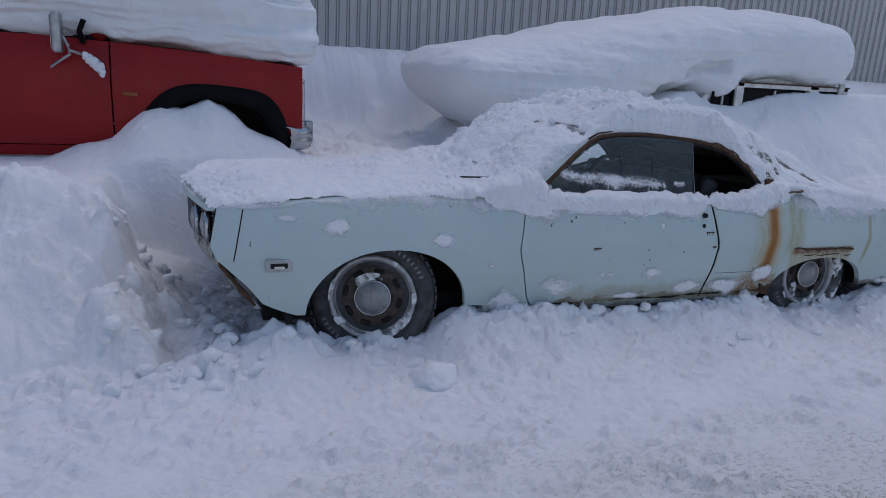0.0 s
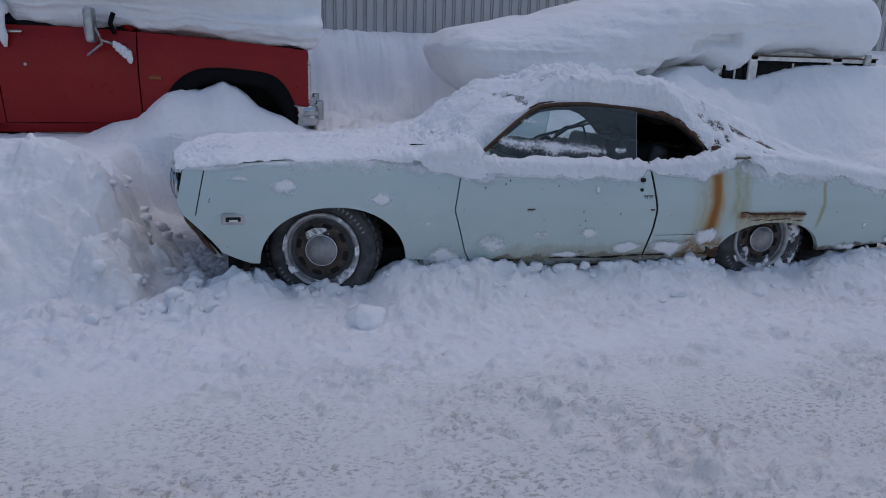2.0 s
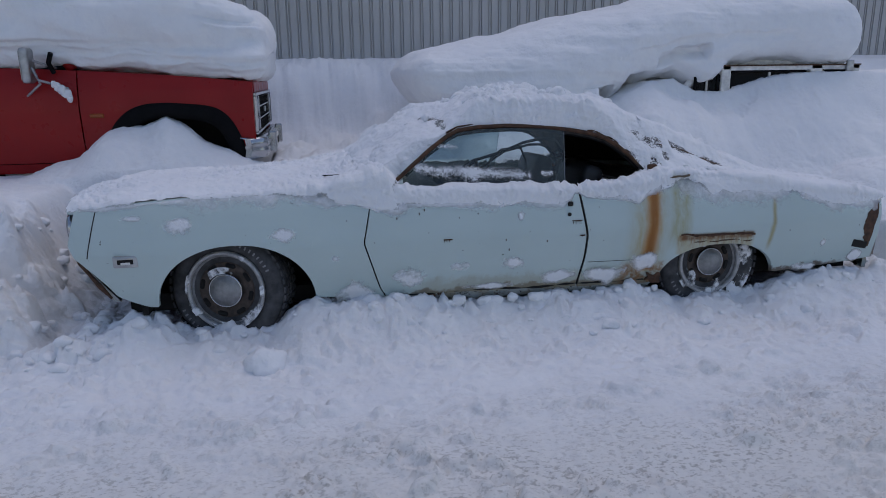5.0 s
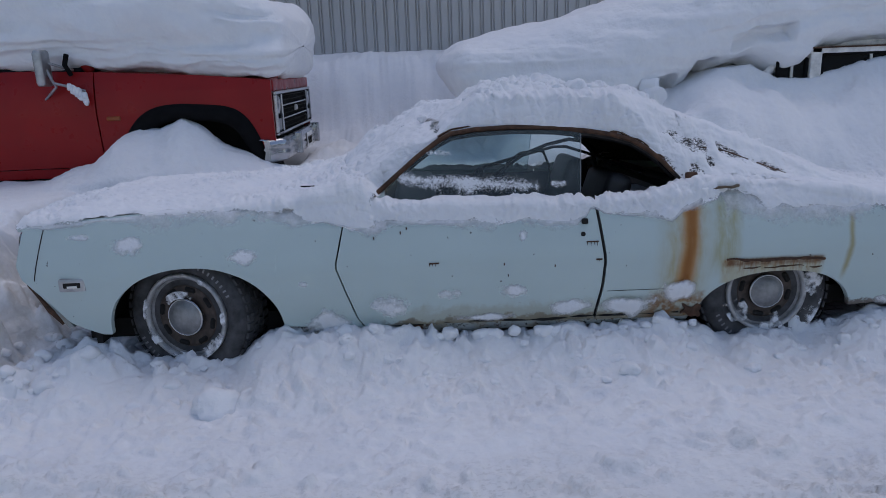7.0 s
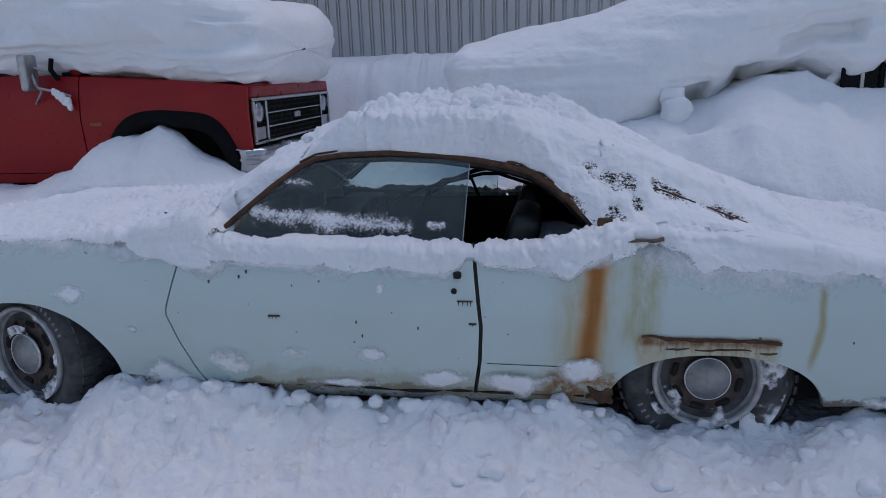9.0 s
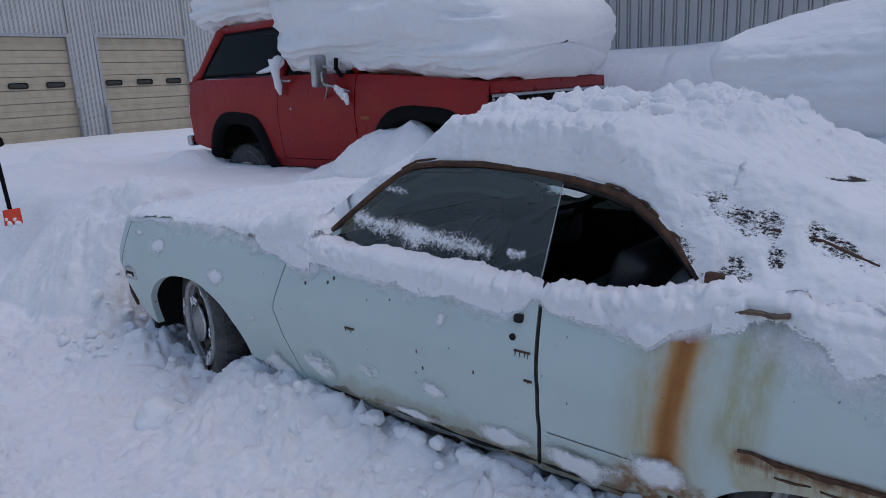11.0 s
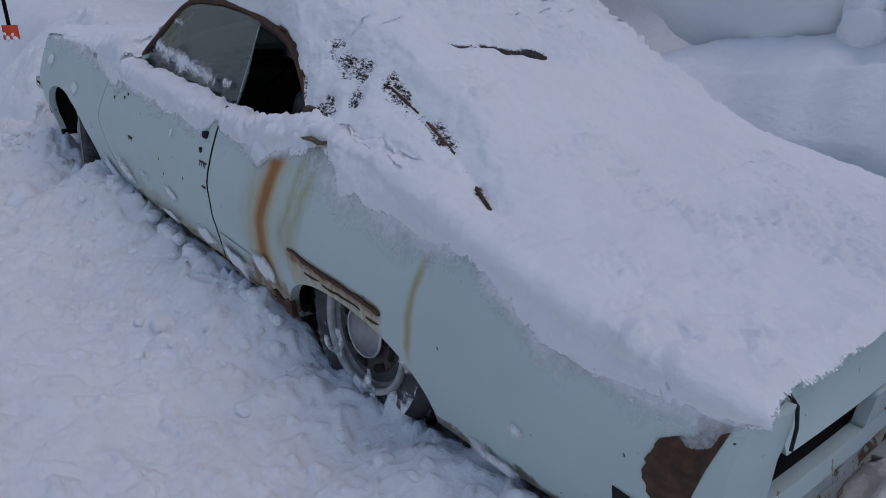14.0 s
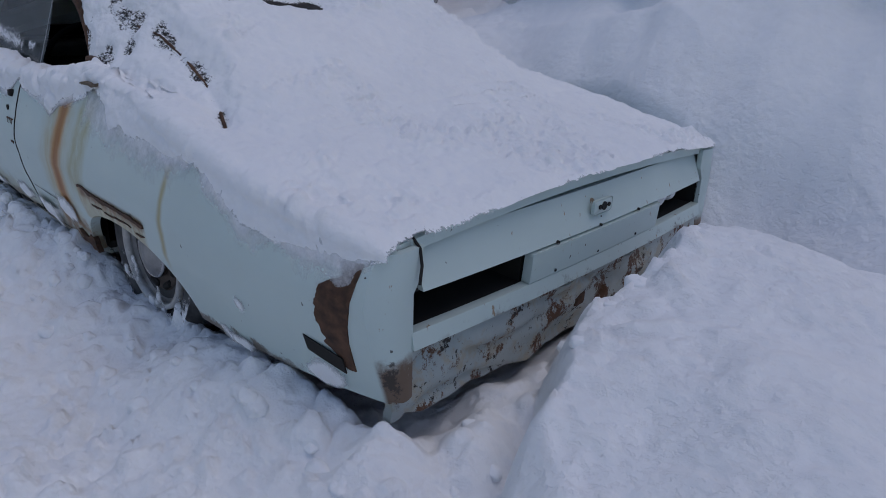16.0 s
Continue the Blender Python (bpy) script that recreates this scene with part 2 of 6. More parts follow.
# ---- mesh helpers ----
def from_arrays(name, verts, faces, material, parent=None, smooth=True, label=""):
    me = bpy.data.meshes.new(name)
    me.from_pydata([tuple(map(float, v)) for v in verts], [], [tuple(map(int, f)) for f in faces])
    me.materials.append(material)
    me.polygons.foreach_set("use_smooth", [smooth] * len(me.polygons))
    me.update()
    ob = new(name, me)
    if parent:
        ob.parent = parent
    if label:
        tagged(ob, label)
    return ob


def part(name, bm, material, parent, label="", smooth=False):
    """Links a bmesh as one mesh object under a thing or a part."""
    me = bpy.data.meshes.new(name)
    bmesh.ops.recalc_face_normals(bm, faces=bm.faces)
    bm.to_mesh(me)
    bm.free()
    me.materials.append(material)
    if smooth:
        me.polygons.foreach_set("use_smooth", [True] * len(me.polygons))
    ob = new(name, me)
    if parent:
        ob.parent = parent
    if label:
        tagged(ob, label)
    return ob


def thing(name, label, category, m=None, group="", kind=""):
    ob = new(name)
    ob.empty_display_size = 0.2
    if m is not None:
        ob.matrix_world = m
    return tagged(ob, label, category, group, kind)


def box(x0, x1, y0, y1, z0, z1, bevel=0.0, segments=2, bm=None):
    own = bmesh.new()
    bmesh.ops.create_cube(own, size=1.0, matrix=Matrix.Translation(((x0 + x1) / 2, (y0 + y1) / 2, (z0 + z1) / 2)) @ Matrix.Diagonal((abs(x1 - x0), abs(y1 - y0), abs(z1 - z0), 1)))
    if bevel:
        bmesh.ops.bevel(own, geom=own.edges[:], offset=bevel, segments=segments, affect="EDGES", profile=0.6)
    if bm is None:
        return own
    me = bpy.data.meshes.new("tmp")
    own.to_mesh(me)
    own.free()
    bm.from_mesh(me)
    bpy.data.meshes.remove(me)
    return bm


def tube(points, radius, sides=8, taper=None):
    """A round bar along points."""
    bm = bmesh.new()
    pts = [Vector(p) for p in points]
    rings = []
    for k, p in enumerate(pts):
        d = (pts[min(k + 1, len(pts) - 1)] - pts[max(k - 1, 0)]).normalized()
        a = d.orthogonal().normalized() if k == 0 else (a - d * a.dot(d)).normalized()
        b = d.cross(a)
        r = radius * (taper[k] if taper else 1)
        rings.append([bm.verts.new(p + (a * math.cos(2 * math.pi * i / sides) + b * math.sin(2 * math.pi * i / sides)) * r) for i in range(sides)])
    for r0, r1 in zip(rings, rings[1:]):
        for i in range(sides):
            bm.faces.new((r0[i], r0[(i + 1) % sides], r1[(i + 1) % sides], r1[i]))
    bm.faces.new(rings[0][::-1])
    bm.faces.new(rings[-1])
    return bm


def lathe(profile, sides=48, closed=False):
    """Turns (radius, y) pairs about the y axis."""
    bm = bmesh.new()
    rings = []
    for r, y in profile:
        rings.append([bm.verts.new((r * math.cos(2 * math.pi * i / sides), y, r * math.sin(2 * math.pi * i / sides))) for i in range(sides)])
    pairs = list(zip(rings, rings[1:])) + ([(rings[-1], rings[0])] if closed else [])
    for r0, r1 in pairs:
        for i in range(sides):
            bm.faces.new((r0[i], r0[(i + 1) % sides], r1[(i + 1) % sides], r1[i]))
    if not closed:
        if profile[0][0] > 1e-4:
            bm.faces.new(rings[0])
        if profile[-1][0] > 1e-4:
            bm.faces.new(rings[-1])
    bmesh.ops.remove_doubles(bm, verts=bm.verts, dist=1e-5)
    return bm


def sheet(name, grid, material, parent, thick=0.0, inward=(0, 1, 0), label="", smooth=True):
    """A panel from a grid of points (rows x columns x 3); its rim is folded inward by thick."""
    g = np.asarray(grid, float)
    n, m = g.shape[:2]
    verts = g.reshape(-1, 3)
    idx = np.arange(n * m).reshape(n, m)
    faces = np.stack([idx[:-1, :-1], idx[1:, :-1], idx[1:, 1:], idx[:-1, 1:]], -1).reshape(-1, 4)
    if thick:
        rim = np.concatenate([idx[0, :], idx[1:, -1], idx[-1, -2::-1], idx[-2:0:-1, 0]])
        top = np.arange(len(rim)) + n * m
        lip = top + len(rim)
        verts = np.concatenate([verts, verts[rim], verts[rim] + np.asarray(inward) * thick])
        k = np.roll(np.arange(len(rim)), -1)
        faces = np.concatenate([faces, np.stack([top, top[k], lip[k], lip], -1)])
    return from_arrays(name, verts, faces, material, parent, smooth, label)


def panel_side(xs, low, high, side, rows=22, power=1.0):
    """Grid over a vehicle's side: for each x from low(x) to high(x), with y from side(x, z)."""
    xs = np.asarray(xs, float)
    lo, hi = np.broadcast_to(low(xs), xs.shape), np.broadcast_to(high(xs), xs.shape)
    t = np.linspace(0, 1, rows)[None, :] ** power
    z = lo[:, None] + (hi - lo)[:, None] * t
    x = np.repeat(xs[:, None], rows, 1)
    return np.stack([x, side(x, z), z], -1)


def clods(places, label, group, seed=0, squash=0.72, m=None):
    """Broken clods at (x, y, z, r), each a thing of its own."""
    for k, spot in enumerate(places):
        ob = clumps("snow_clod", [spot], SNOW, label, seed + 7 * k, squash, "")
        tagged(ob, label, "snow", group)
        if m is not None:
            ob.matrix_world = m


def clumps(name, places, material, label, seed=0, squash=0.75, kind="stuff"):
    """Lumpy clods at (x, y, z, r), in one mesh."""
    verts, faces, base = [], [], 0
    ball = bmesh.new()
    bmesh.ops.create_icosphere(ball, subdivisions=3, radius=1)
    bv = np.array([v.co[:] for v in ball.verts])
    bf = np.array([[v.index for v in f.verts] for f in ball.faces])
    ball.free()
    for k, (x, y, z, r) in enumerate(places):
        d = 0.94 + 0.24 * fbm(bv[:, 0] * 1.1 + 11 * k, bv[:, 1] * 1.1, bv[:, 2] * 1.1 + seed, 3, seed, 0.5) - 0.10 * np.abs(vnoise(bv[:, 0] * 2.3 + 5 * k, bv[:, 1] * 2.3, bv[:, 2] * 2.3, seed + 8))
        verts.append(bv * d[:, None] * np.array([r, r * (0.8 + 0.3 * math.sin(k * 3.1)), r * squash]) + (x, y, z))
        faces.append(bf + base)
        base += len(bv)
    return tagged(from_arrays(name, np.concatenate(verts), np.concatenate(faces), material), label, "snow", kind=kind)


# ---- ground ----
def plateau(x, y, x0, x1, y0, y1, h, sx0=0.3, sx1=0.3, sy0=0.3, sy1=0.3):
    return h * step(x0 - sx0, x0 + sx0, x) * (1 - step(x1 - sx1, x1 + sx1, x)) * step(y0 - sy0, y0 + sy0, y) * (1 - step(y1 - sy1, y1 + sy1, y))


def hump(x, y, cx, cy, rx, ry, h, sharp=1.0):
    return h * np.exp(-(((x - cx) / rx) ** 2 + ((y - cy) / ry) ** 2) ** sharp)


def ground_height(x, y):
    wob = 0.12 * fbm(x * 1.4, y * 1.4, 3.0, 3, 5)
    wx, wy = x + wob, y + 0.12 * fbm(x * 1.4 + 31, y * 1.4, 8.0, 3, 6)
    z = 0.05 + 0 * x
    # heap before the nose and the trodden level behind it
    z = np.maximum(z, plateau(wx, wy, -8.5, -1.2, 0.28, 60, 0.70, 3.0, 0.22, 0.50, 4))
    slab = np.clip((wy + 0.10) / 0.75, 0, 1) ** 0.8 * (1 - step(-1.70, -0.84, wx)) * step(-3.6, -2.2, wx) * (1 - 0.25 * step(1.0, 1.6, wy))
    z = np.maximum(z, 0.05 + (0.80 + 0.05 * hump(x, y, -1.55, 0.45, 0.35, 0.35, 1)) * slab)
    z = np.maximum(z, 0.05 + hump(wx, wy, -1.22, 0.13, 0.22, 0.20, 0.36, 1.6))
    # bank between the cars, rising to the wall
    z = np.maximum(z, plateau(wx, wy, -1.3, 3.7, 1.98, 60, 0.70, 0.3, 0.4, 0.12, 4))
    z = np.maximum(z, np.interp(wy, [2.2, 3.2, 4.9, 5.35, 5.6, 5.9, 6.7, 9], [0.6, 0.56, 0.62, 0.80, 1.45, 1.66, 1.75, 1.8]) * np.maximum(step(-0.6, 0.3, wx), step(4.75, 5.0, wy) * step(-7, -5, wx)) * (1 - step(13, 20, wx)) * step(1.9, 2.6, wy))
    z = np.maximum(z, plateau(wx, wy, 3.0, 12, 2.75, 60, 1.16, 0.5, 2, 0.3, 4))
    ridge = np.interp(x + 0.2 * wob, [-2.6, -1.9, -1.45, -1.22, -1.10, -0.95, -0.74, -0.62, -0.45, -0.2, -0.03, 0.2], [0.68, 0.74, 0.86, 1.07, 1.12, 1.10, 1.18, 1.12, 0.97, 0.86, 0.76, 0.70])
    z = np.maximum(z, (0.70 - 0.05 * (1 - step(-2.2, -1.6, x))) * step(1.7, 2.1, wy) * step(-4, -3, wx) * (1 - step(0.1, 0.5, wx)) + (ridge - 0.70) * np.exp(-((wy - 2.54) / 0.36) ** 2))
    crest = np.interp(x, [1.5, 2.2, 2.6, 3.0, 3.5, 3.86, 4.18, 4.42, 4.7, 5.1, 5.5, 6.2, 7.5, 9], [0.7, 0.95, 1.06, 1.12, 1.26, 1.41, 1.43, 1.31, 1.31, 1.41, 1.47, 1.48, 1.50, 1.45])
    z = np.maximum(z, crest * (np.interp(wy, [1.95, 2.1, 2.35, 2.72, 3.2], [0.0, 0.60, 0.86, 1.0, 1.0]) * (1 - step(3.5, 4.15, wx)) + np.interp(wy, [1.30, 1.7, 2.05, 2.4, 2.62, 2.75], [0.0, 0.22, 0.44, 0.70, 0.88, 1.0]) * step(3.5, 4.15, wx)) * step(1.3, 2.0, wx) * (1 - 0.55 * hump(x, y, 4.40, 1.62, 0.35, 0.40, 1)) * (1 - step(9, 14, wx)))
    z = z + (0.06 * fbm(x * 3.2, y * 3.2, 4, 4, 72, 0.55) + 0.03 * billow(x * 7, y * 7, 73)) * step(-0.2, 0.3, x) * (1 - step(1.9, 2.4, x)) * step(2.8, 3.4, y) * (1 - step(6.2, 6.9, y))
    z = np.maximum(z, 0.05 + hump(x, y, 4.24, -0.08, 0.22, 0.26, 0.20))
    z = z - 0.16 * hump(x, y, 3.38, 2.62, 0.13, 0.14, 1)
    # heap behind the tail: a steep broken edge towards the car, a rounded top
    foot = 4.35 + 0.45 * np.clip(0.45 - y, 0, 2) - 0.04 * (y - 0.45) + 0.10 * step(1.0, 1.4, y) + 0.035 * fbm(x * 2, y * 3.5, 3, 3, 61, 0.6)
    crown = 0.41 + 0.12 * hump(x, y, 4.62, 1.0, 0.5, 0.34, 1) + 0.05 * hump(x, y, 5.0, 0.45, 0.45, 0.35, 1) - 0.10 * hump(x, y, 4.75, 0.02, 0.4, 0.25, 1)
    z = np.maximum(z, 0.05 + crown * np.clip((x - foot) / 0.11, 0, 1) ** 0.5 * (1 - step(5.6, 7.0, x)) * step(-0.45, 0.05, y + 0.5 * wob) * (1 - step(1.25, 1.75, y + 0.5 * wob)))
    z = np.maximum(z, 0.05 + hump(x, wy, 5.9, 2.0, 0.9, 0.8, 0.62, 1.5))
    z = np.maximum(z, 0.05 + (0.13 + 0.05 * fbm(x * 6, y * 5, 3, 3, 64)) * np.exp(-((x - 4.34) / 0.22) ** 2) * step(-0.5, -0.2, y) * (1 - step(1.6, 2.0, y)))
    # hollow dug round the nose, and the car's own bed
    nose = step(-1.52, -0.92, wx) * (1 - step(0.2, 0.5, wx)) * step(-0.9, -0.4, wy) * (1 - step(1.75, 2.05, wy))
    z = np.where(nose > 0, np.minimum(z, 0.16 + 0.40 * (1 - step(-1.0, -0.50, wx)) * step(-0.30, 0.20, wy) + (1 - nose) * 0.8), z)
    bed = step(-0.75, -0.6, x) * (1 - step(4.02, 4.16, x)) * step(-0.03, 0.06, y) * (1 - step(1.80, 1.98, y))
    z = z * (1 - bed) + np.minimum(z, 0.06) * bed
    bay = step(-4.2, -4.0, x) * (1 - step(-0.05, 0.1, x)) * step(2.66, 2.85, y) * (1 - step(4.45, 4.7, y))
    z = z * (1 - bay) + np.minimum(z, 0.45) * bay
    # skirt of shovelled snow against the sill and round the wheels
    skirt = np.interp(x, [-1.1, -0.8, -0.5, -0.25, 0.25, 0.45, 0.7, 1.0, 1.2, 1.5, 1.9, 2.1, 2.3, 2.5, 2.7, 3.15, 3.4, 3.8, 4.2, 4.5], [0.06, 0.12, 0.22, 0.12, 0.12, 0.23, 0.265, 0.25, 0.205, 0.185, 0.19, 0.205, 0.235, 0.225, 0.125, 0.125, 0.20, 0.225, 0.23, 0.10])
    skirt = skirt * (1 + 0.14 * fbm(x * 4.5, y * 4.5, 2, 3, 33))
    z = np.maximum(z, skirt * np.exp(-(np.clip(-0.085 - y, 0, 9) / 0.34) ** 1.2) * (1 - step(0.0, 0.12, y)))
    z = z + hump(wx, wy, -6.6, 2.1, 0.45, 0.35, 0.22, 2.0) + hump(wx, wy, -5.6, 1.5, 0.9, 0.4, 0.10, 1.0) + hump(wx, wy, -3.9, 2.45, 0.35, 0.3, 0.16, 1.3)
    z = z + hump(x, y, -3.02, 0.26, 0.26, 0.24, -0.16, 1.0)
    z = z + (0.075 * fbm(x * 3.6, y * 3.6, 7, 4, 62, 0.55) + 0.05 * billow(x * 5.5, y * 5.5, 63)) * np.exp(-((x + 1.35) / 0.9) ** 2 - ((y - 0.40) / 0.7) ** 2)
    z = z + (0.014 * fbm(x * 4, y * 4, 3, 4, 66, 0.55) + 0.006 * billow(x * 14, y * 14, 67)) * step(4.45, 4.65, x) * (1 - step(6, 7, x)) * step(-0.4, 0, y) * (1 - step(2.0, 2.6, y))
    # a far drift beside the workshop
    z = np.maximum(z, hump(wx, wy, -20.5, -0.5, 1.6, 1.9, 1.15, 1.4) * (1 + 0.25 * fbm(x * 1.5, y * 1.5, 2, 3, 74)))
    # clods, footmarks and the packed lane
    beside = np.exp(-(np.abs(y + 0.26) / np.where(y < -0.26, 0.50, 0.60)) ** 2.4) * step(-3, -1, x) * (1 - step(4.8, 5.6, x)) * (1 - step(4.1, 4.25, x) * step(-0.2, 0.05, y))
    near = np.exp(-((x + 1.3) / 0.75) ** 2 - ((y - 0.30) / 0.7) ** 2) + 0.85 * np.exp(-((x - 4.38) / 0.18) ** 2 - ((y - 0.7) / 1.0) ** 4)
    side = np.clip(beside + 0.22 * step(1.5, 2.2, y) * (1 - step(3, 5, y)) * (1 - 0.8 * step(2.6, 3.4, x)) + near + 0.20 * step(4.4, 4.65, x) * (1 - step(6, 7, x)), 0, 1)
    fade = 1 - step(9, 25, np.abs(x) + np.abs(y))
    gx, gy = x + 0.05 * fbm(x * 6, y * 6, 1, 2, 3), y + 0.05 * fbm(x * 6, y * 6, 9, 2, 4)
    bx, by = gx + 0.012 * fbm(x * 26, y * 26, 3, 2, 51), gy + 0.012 * fbm(x * 26, y * 26, 6, 2, 52)
    z = z + fade * side * (0.060 * clod(bx / 0.17, by / 0.14, 1) * step(-0.1, 0.2, fbm(x * 2.6, y * 2.6, 4, 3, 18)) + 0.044 * clod(bx / 0.095, by / 0.08, 2) * step(-0.3, 0.1, fbm(x * 3.1, y * 3.1, 6, 3, 19)) + 0.026 * clod(bx / 0.052, by / 0.046, 6) + 0.020 * fbm(0.8 * x * 3.3 + 2 * y, 0.8 * y * 3.3 - 2 * x, 1, 3, 20, 0.55) + 0.008 * billow(gx * 31, gy * 31, 25) - 0.030)
    lane = (1 - side) * (1 - step(0.0, 0.5, y))
    z = z + fade * lane * 1.5 * (0.022 * clod(bx / 0.085, by / 0.055, 9) * step(-0.1, 0.3, fbm(x * 1.3, y * 2.6, 2, 3, 8)) + 0.034 * clod(bx / 0.13, by / 0.09, 10) * step(0.25, 0.55, fbm(x * 1.9, y * 1.9, 7, 3, 15)) - 0.020 * clod(bx / 0.075, by / 0.048, 16) * step(0.0, 0.35, fbm(x * 1.2 + 8, y * 2.4, 5, 3, 17)) + 0.005 * billow(gx * 13, gy * 19, 26))
    z = z + fade * ((0.003 + 0.004 * side) * fbm(x * 9, y * 9, 0, 4, 11) + 0.009 * fbm(x * 2.1, y * 2.1, 0, 3, 12) + 0.004 * fbm(x * 24, y * 24, 2, 3, 13)) + 0.05 * fbm(x * 0.15, y * 0.15, 5, 3, 14) * (1 - fade)
    return z


def graded(lo, hi, below, above, cell, far):
    """Coordinates: fine steps from lo to hi, growing ones out to far on both sides."""
    def tail_(grow):
        out, d = [], cell
        while (out[-1] if out else 0) < far:
            d *= grow
            out.append((out[-1] if out else 0) + d)
        return np.array(out)
    return np.concatenate([lo - tail_(below)[::-1], np.arange(lo, hi + 1e-6, cell), hi + tail_(above)])


gx = graded(-2.3, 5.6, 1.06, 1.06, 0.0125, 900)
gy = graded(-2.7, 2.5, 1.05, 1.03, 0.0125, 900)
GX, GY = np.meshgrid(gx, gy, indexing="ij")
GZ = ground_height(GX, GY)
ground = sheet("ground", np.stack([GX, GY, GZ], -1), SNOW_GROUND, None)
tagged(ground, "trodden and shovelled white snow with grey-brown grit", "snow", kind="structure")

# ---- corrugated wall behind the cars and the workshop ----
CLAD = Shade("ribbed_cladding", rough=0.5)
CLAD.put("Base Color", CLAD.ramp(CLAD.noise(0.7, 6, 0.6), (0.3, (0.45, 0.44, 0.43)), (0.7, (0.52, 0.51, 0.50))))
CLAD.put("Metallic", 0.15)
CLAD.bump(CLAD.noise(3.0, 3, 0.5, CLAD.scaled(1, 1, 0.2)), 0.08, 0.02)
CLAD = CLAD.m


def ribbed_wall(name, length, height, pitch, m, label, parent=None, rib=0.026):
    """Sheet-metal cladding along x with raised double ribs, facing -y."""
    xs, ys = [], []
    k = 0.0
    while k < length:
        for dx, dy in ((0, 0), (0.055, 0), (0.060, rib), (0.072, rib), (0.077, 0.004), (0.092, 0.004), (0.097, rib), (0.109, rib), (0.114, 0)):
            xs.append(k + dx * pitch / 0.152)
            ys.append(dy)
        k += pitch
    x, y = np.array(xs), np.array(ys)
    z = np.linspace(0, height, 3)
    g = np.stack([np.repeat(x[:, None], 3, 1), np.repeat(y[:, None], 3, 1), np.repeat(z[None, :], len(x), 0)], -1)
    ob = sheet(name, g, CLAD, parent, 0.12, (0, 1, 0), label, smooth=False)
    ob.matrix_world = m
    return ob


tagged(ribbed_wall("wall_north", 32, 7.0, 0.152, pose(-9.0, 7.0, 0), "grey ribbed sheet-metal wall above a snow bank"), category="wall", kind="structure")


def workshop():
    """Workshop with two sectional doors, 23 m away."""
    X = -23.0
    wall = thing("wall_west", "pale grey ribbed metal workshop wall with tan overhead doors", "wall", kind="structure")
    spans = [(3.0, 4.72, 0, 6.2), (5.72, 6.03, 0, 6.2), (9.68, 10.52, 0, 6.2), (14.2, 34.0, 0, 6.2), (4.72, 5.72, 1.83, 6.2), (6.03, 9.68, 3.62, 6.2), (10.52, 14.2, 3.62, 6.2)]
    for y0, y1, z0, z1 in spans:
        ob = ribbed_wall("cladding", y1 - y0 - 0.04, z1 - z0, 0.152, Matrix.Translation((X, y1, z0)) @ Matrix.Rotation(radians(-90), 4, "Z") @ Matrix.Diagonal((1, -1, 1, 1)), "", wall)
        ob.matrix_world = Matrix.Translation((X, y0, z0 - 0.2 * (z0 == 0))) @ Matrix.Rotation(radians(90), 4, "Z")
    tan = plain("tan_door_paint", (0.46, 0.38, 0.27), 0.5, 0, 0.12, 3)
    jamb = plain("grey_jamb", (0.38, 0.38, 0.38), 0.5)
    slot = plain("dark_glass", (0.02, 0.02, 0.022), 0.15)
    for n, (y0, y1) in enumerate(((6.13, 9.56), (10.62, 14.1))):
        door = thing("door_%d" % (n + 2), "closed tan sectional overhead door with dark slot windows", "overhead door", kind="structure")
        h = 3.54 / 8
        for k in range(8):
            part("panel", box(X - 0.16, X - 0.10, y0, y1, k * h + 0.012, (k + 1) * h - 0.012, 0.012, 1), tan, door)
            part("rib", box(X - 0.105, X - 0.085, y0 + 0.02, y1 - 0.02, (k + 0.5) * h - 0.02, (k + 0.5) * h + 0.02, 0.008, 1), tan, door)
        part("backing", box(X - 0.2, X - 0.165, y0, y1, 0, 3.6), jamb, door)
        for k in range(3 if n == 0 else 3):
            yc = y0 + 0.42 + k * 1.21
            part("window_slot", box(X - 0.10, X - 0.07, yc - 0.31, yc + 0.31, 1.83, 2.03, 0.07, 3), slot, door)
        for y in (y0 - 0.05, y1 + 0.05):
            part("jamb", box(X - 0.22, X + 0.03, y - 0.05, y + 0.05, -0.1, 3.66), jamb, door)
            part("bollard", tube([(X + 0.12, y, -0.2), (X + 0.12, y, 1.15)], 0.07, 10), jamb, door)
        part("header", box(X - 0.22, X + 0.03, y0, y1, 3.54, 3.64), jamb, door)
    door = thing("door_1", "closed grey steel personnel door", "door", kind="structure")
    grey = plain("grey_door_paint", (0.24, 0.24, 0.24), 0.45, 0, 0.1, 3)
    part("leaf", box(X - 0.08, X - 0.03, 4.80, 5.64, -0.2, 1.74, 0.006, 1), grey, door)
    for y0, y1, z0, z1 in ((4.72, 4.80, -0.2, 1.82), (5.64, 5.72, -0.2, 1.82), (4.80, 5.64, 1.74, 1.82)):
        part("frame", box(X - 0.10, X + 0.015, y0, y1, z0, z1, 0.004, 1), jamb, door)
    part("door_handle", tube([(X - 0.03, 4.88, 0.85), (X + 0.03, 4.88, 0.85), (X + 0.03, 4.98, 0.85)], 0.012, 6), STEEL, door)
    # the wing that closes the yard, with its window
    wing = plain("blue_grey_cladding", (0.44, 0.46, 0.50), 0.5, 0, 0.08, 1)
    w = thing("wall_south", "plain blue-grey wing wall with a pale window frame", "wall", kind="structure")
    part("panel", box(X - 6, X - 0.02, 2.55, 3.03, -0.3, 6.2), wing, w)
    part("panel", box(X - 6.4, X - 6.0, -12, 2.95, -0.3, 6.2), wing, w)
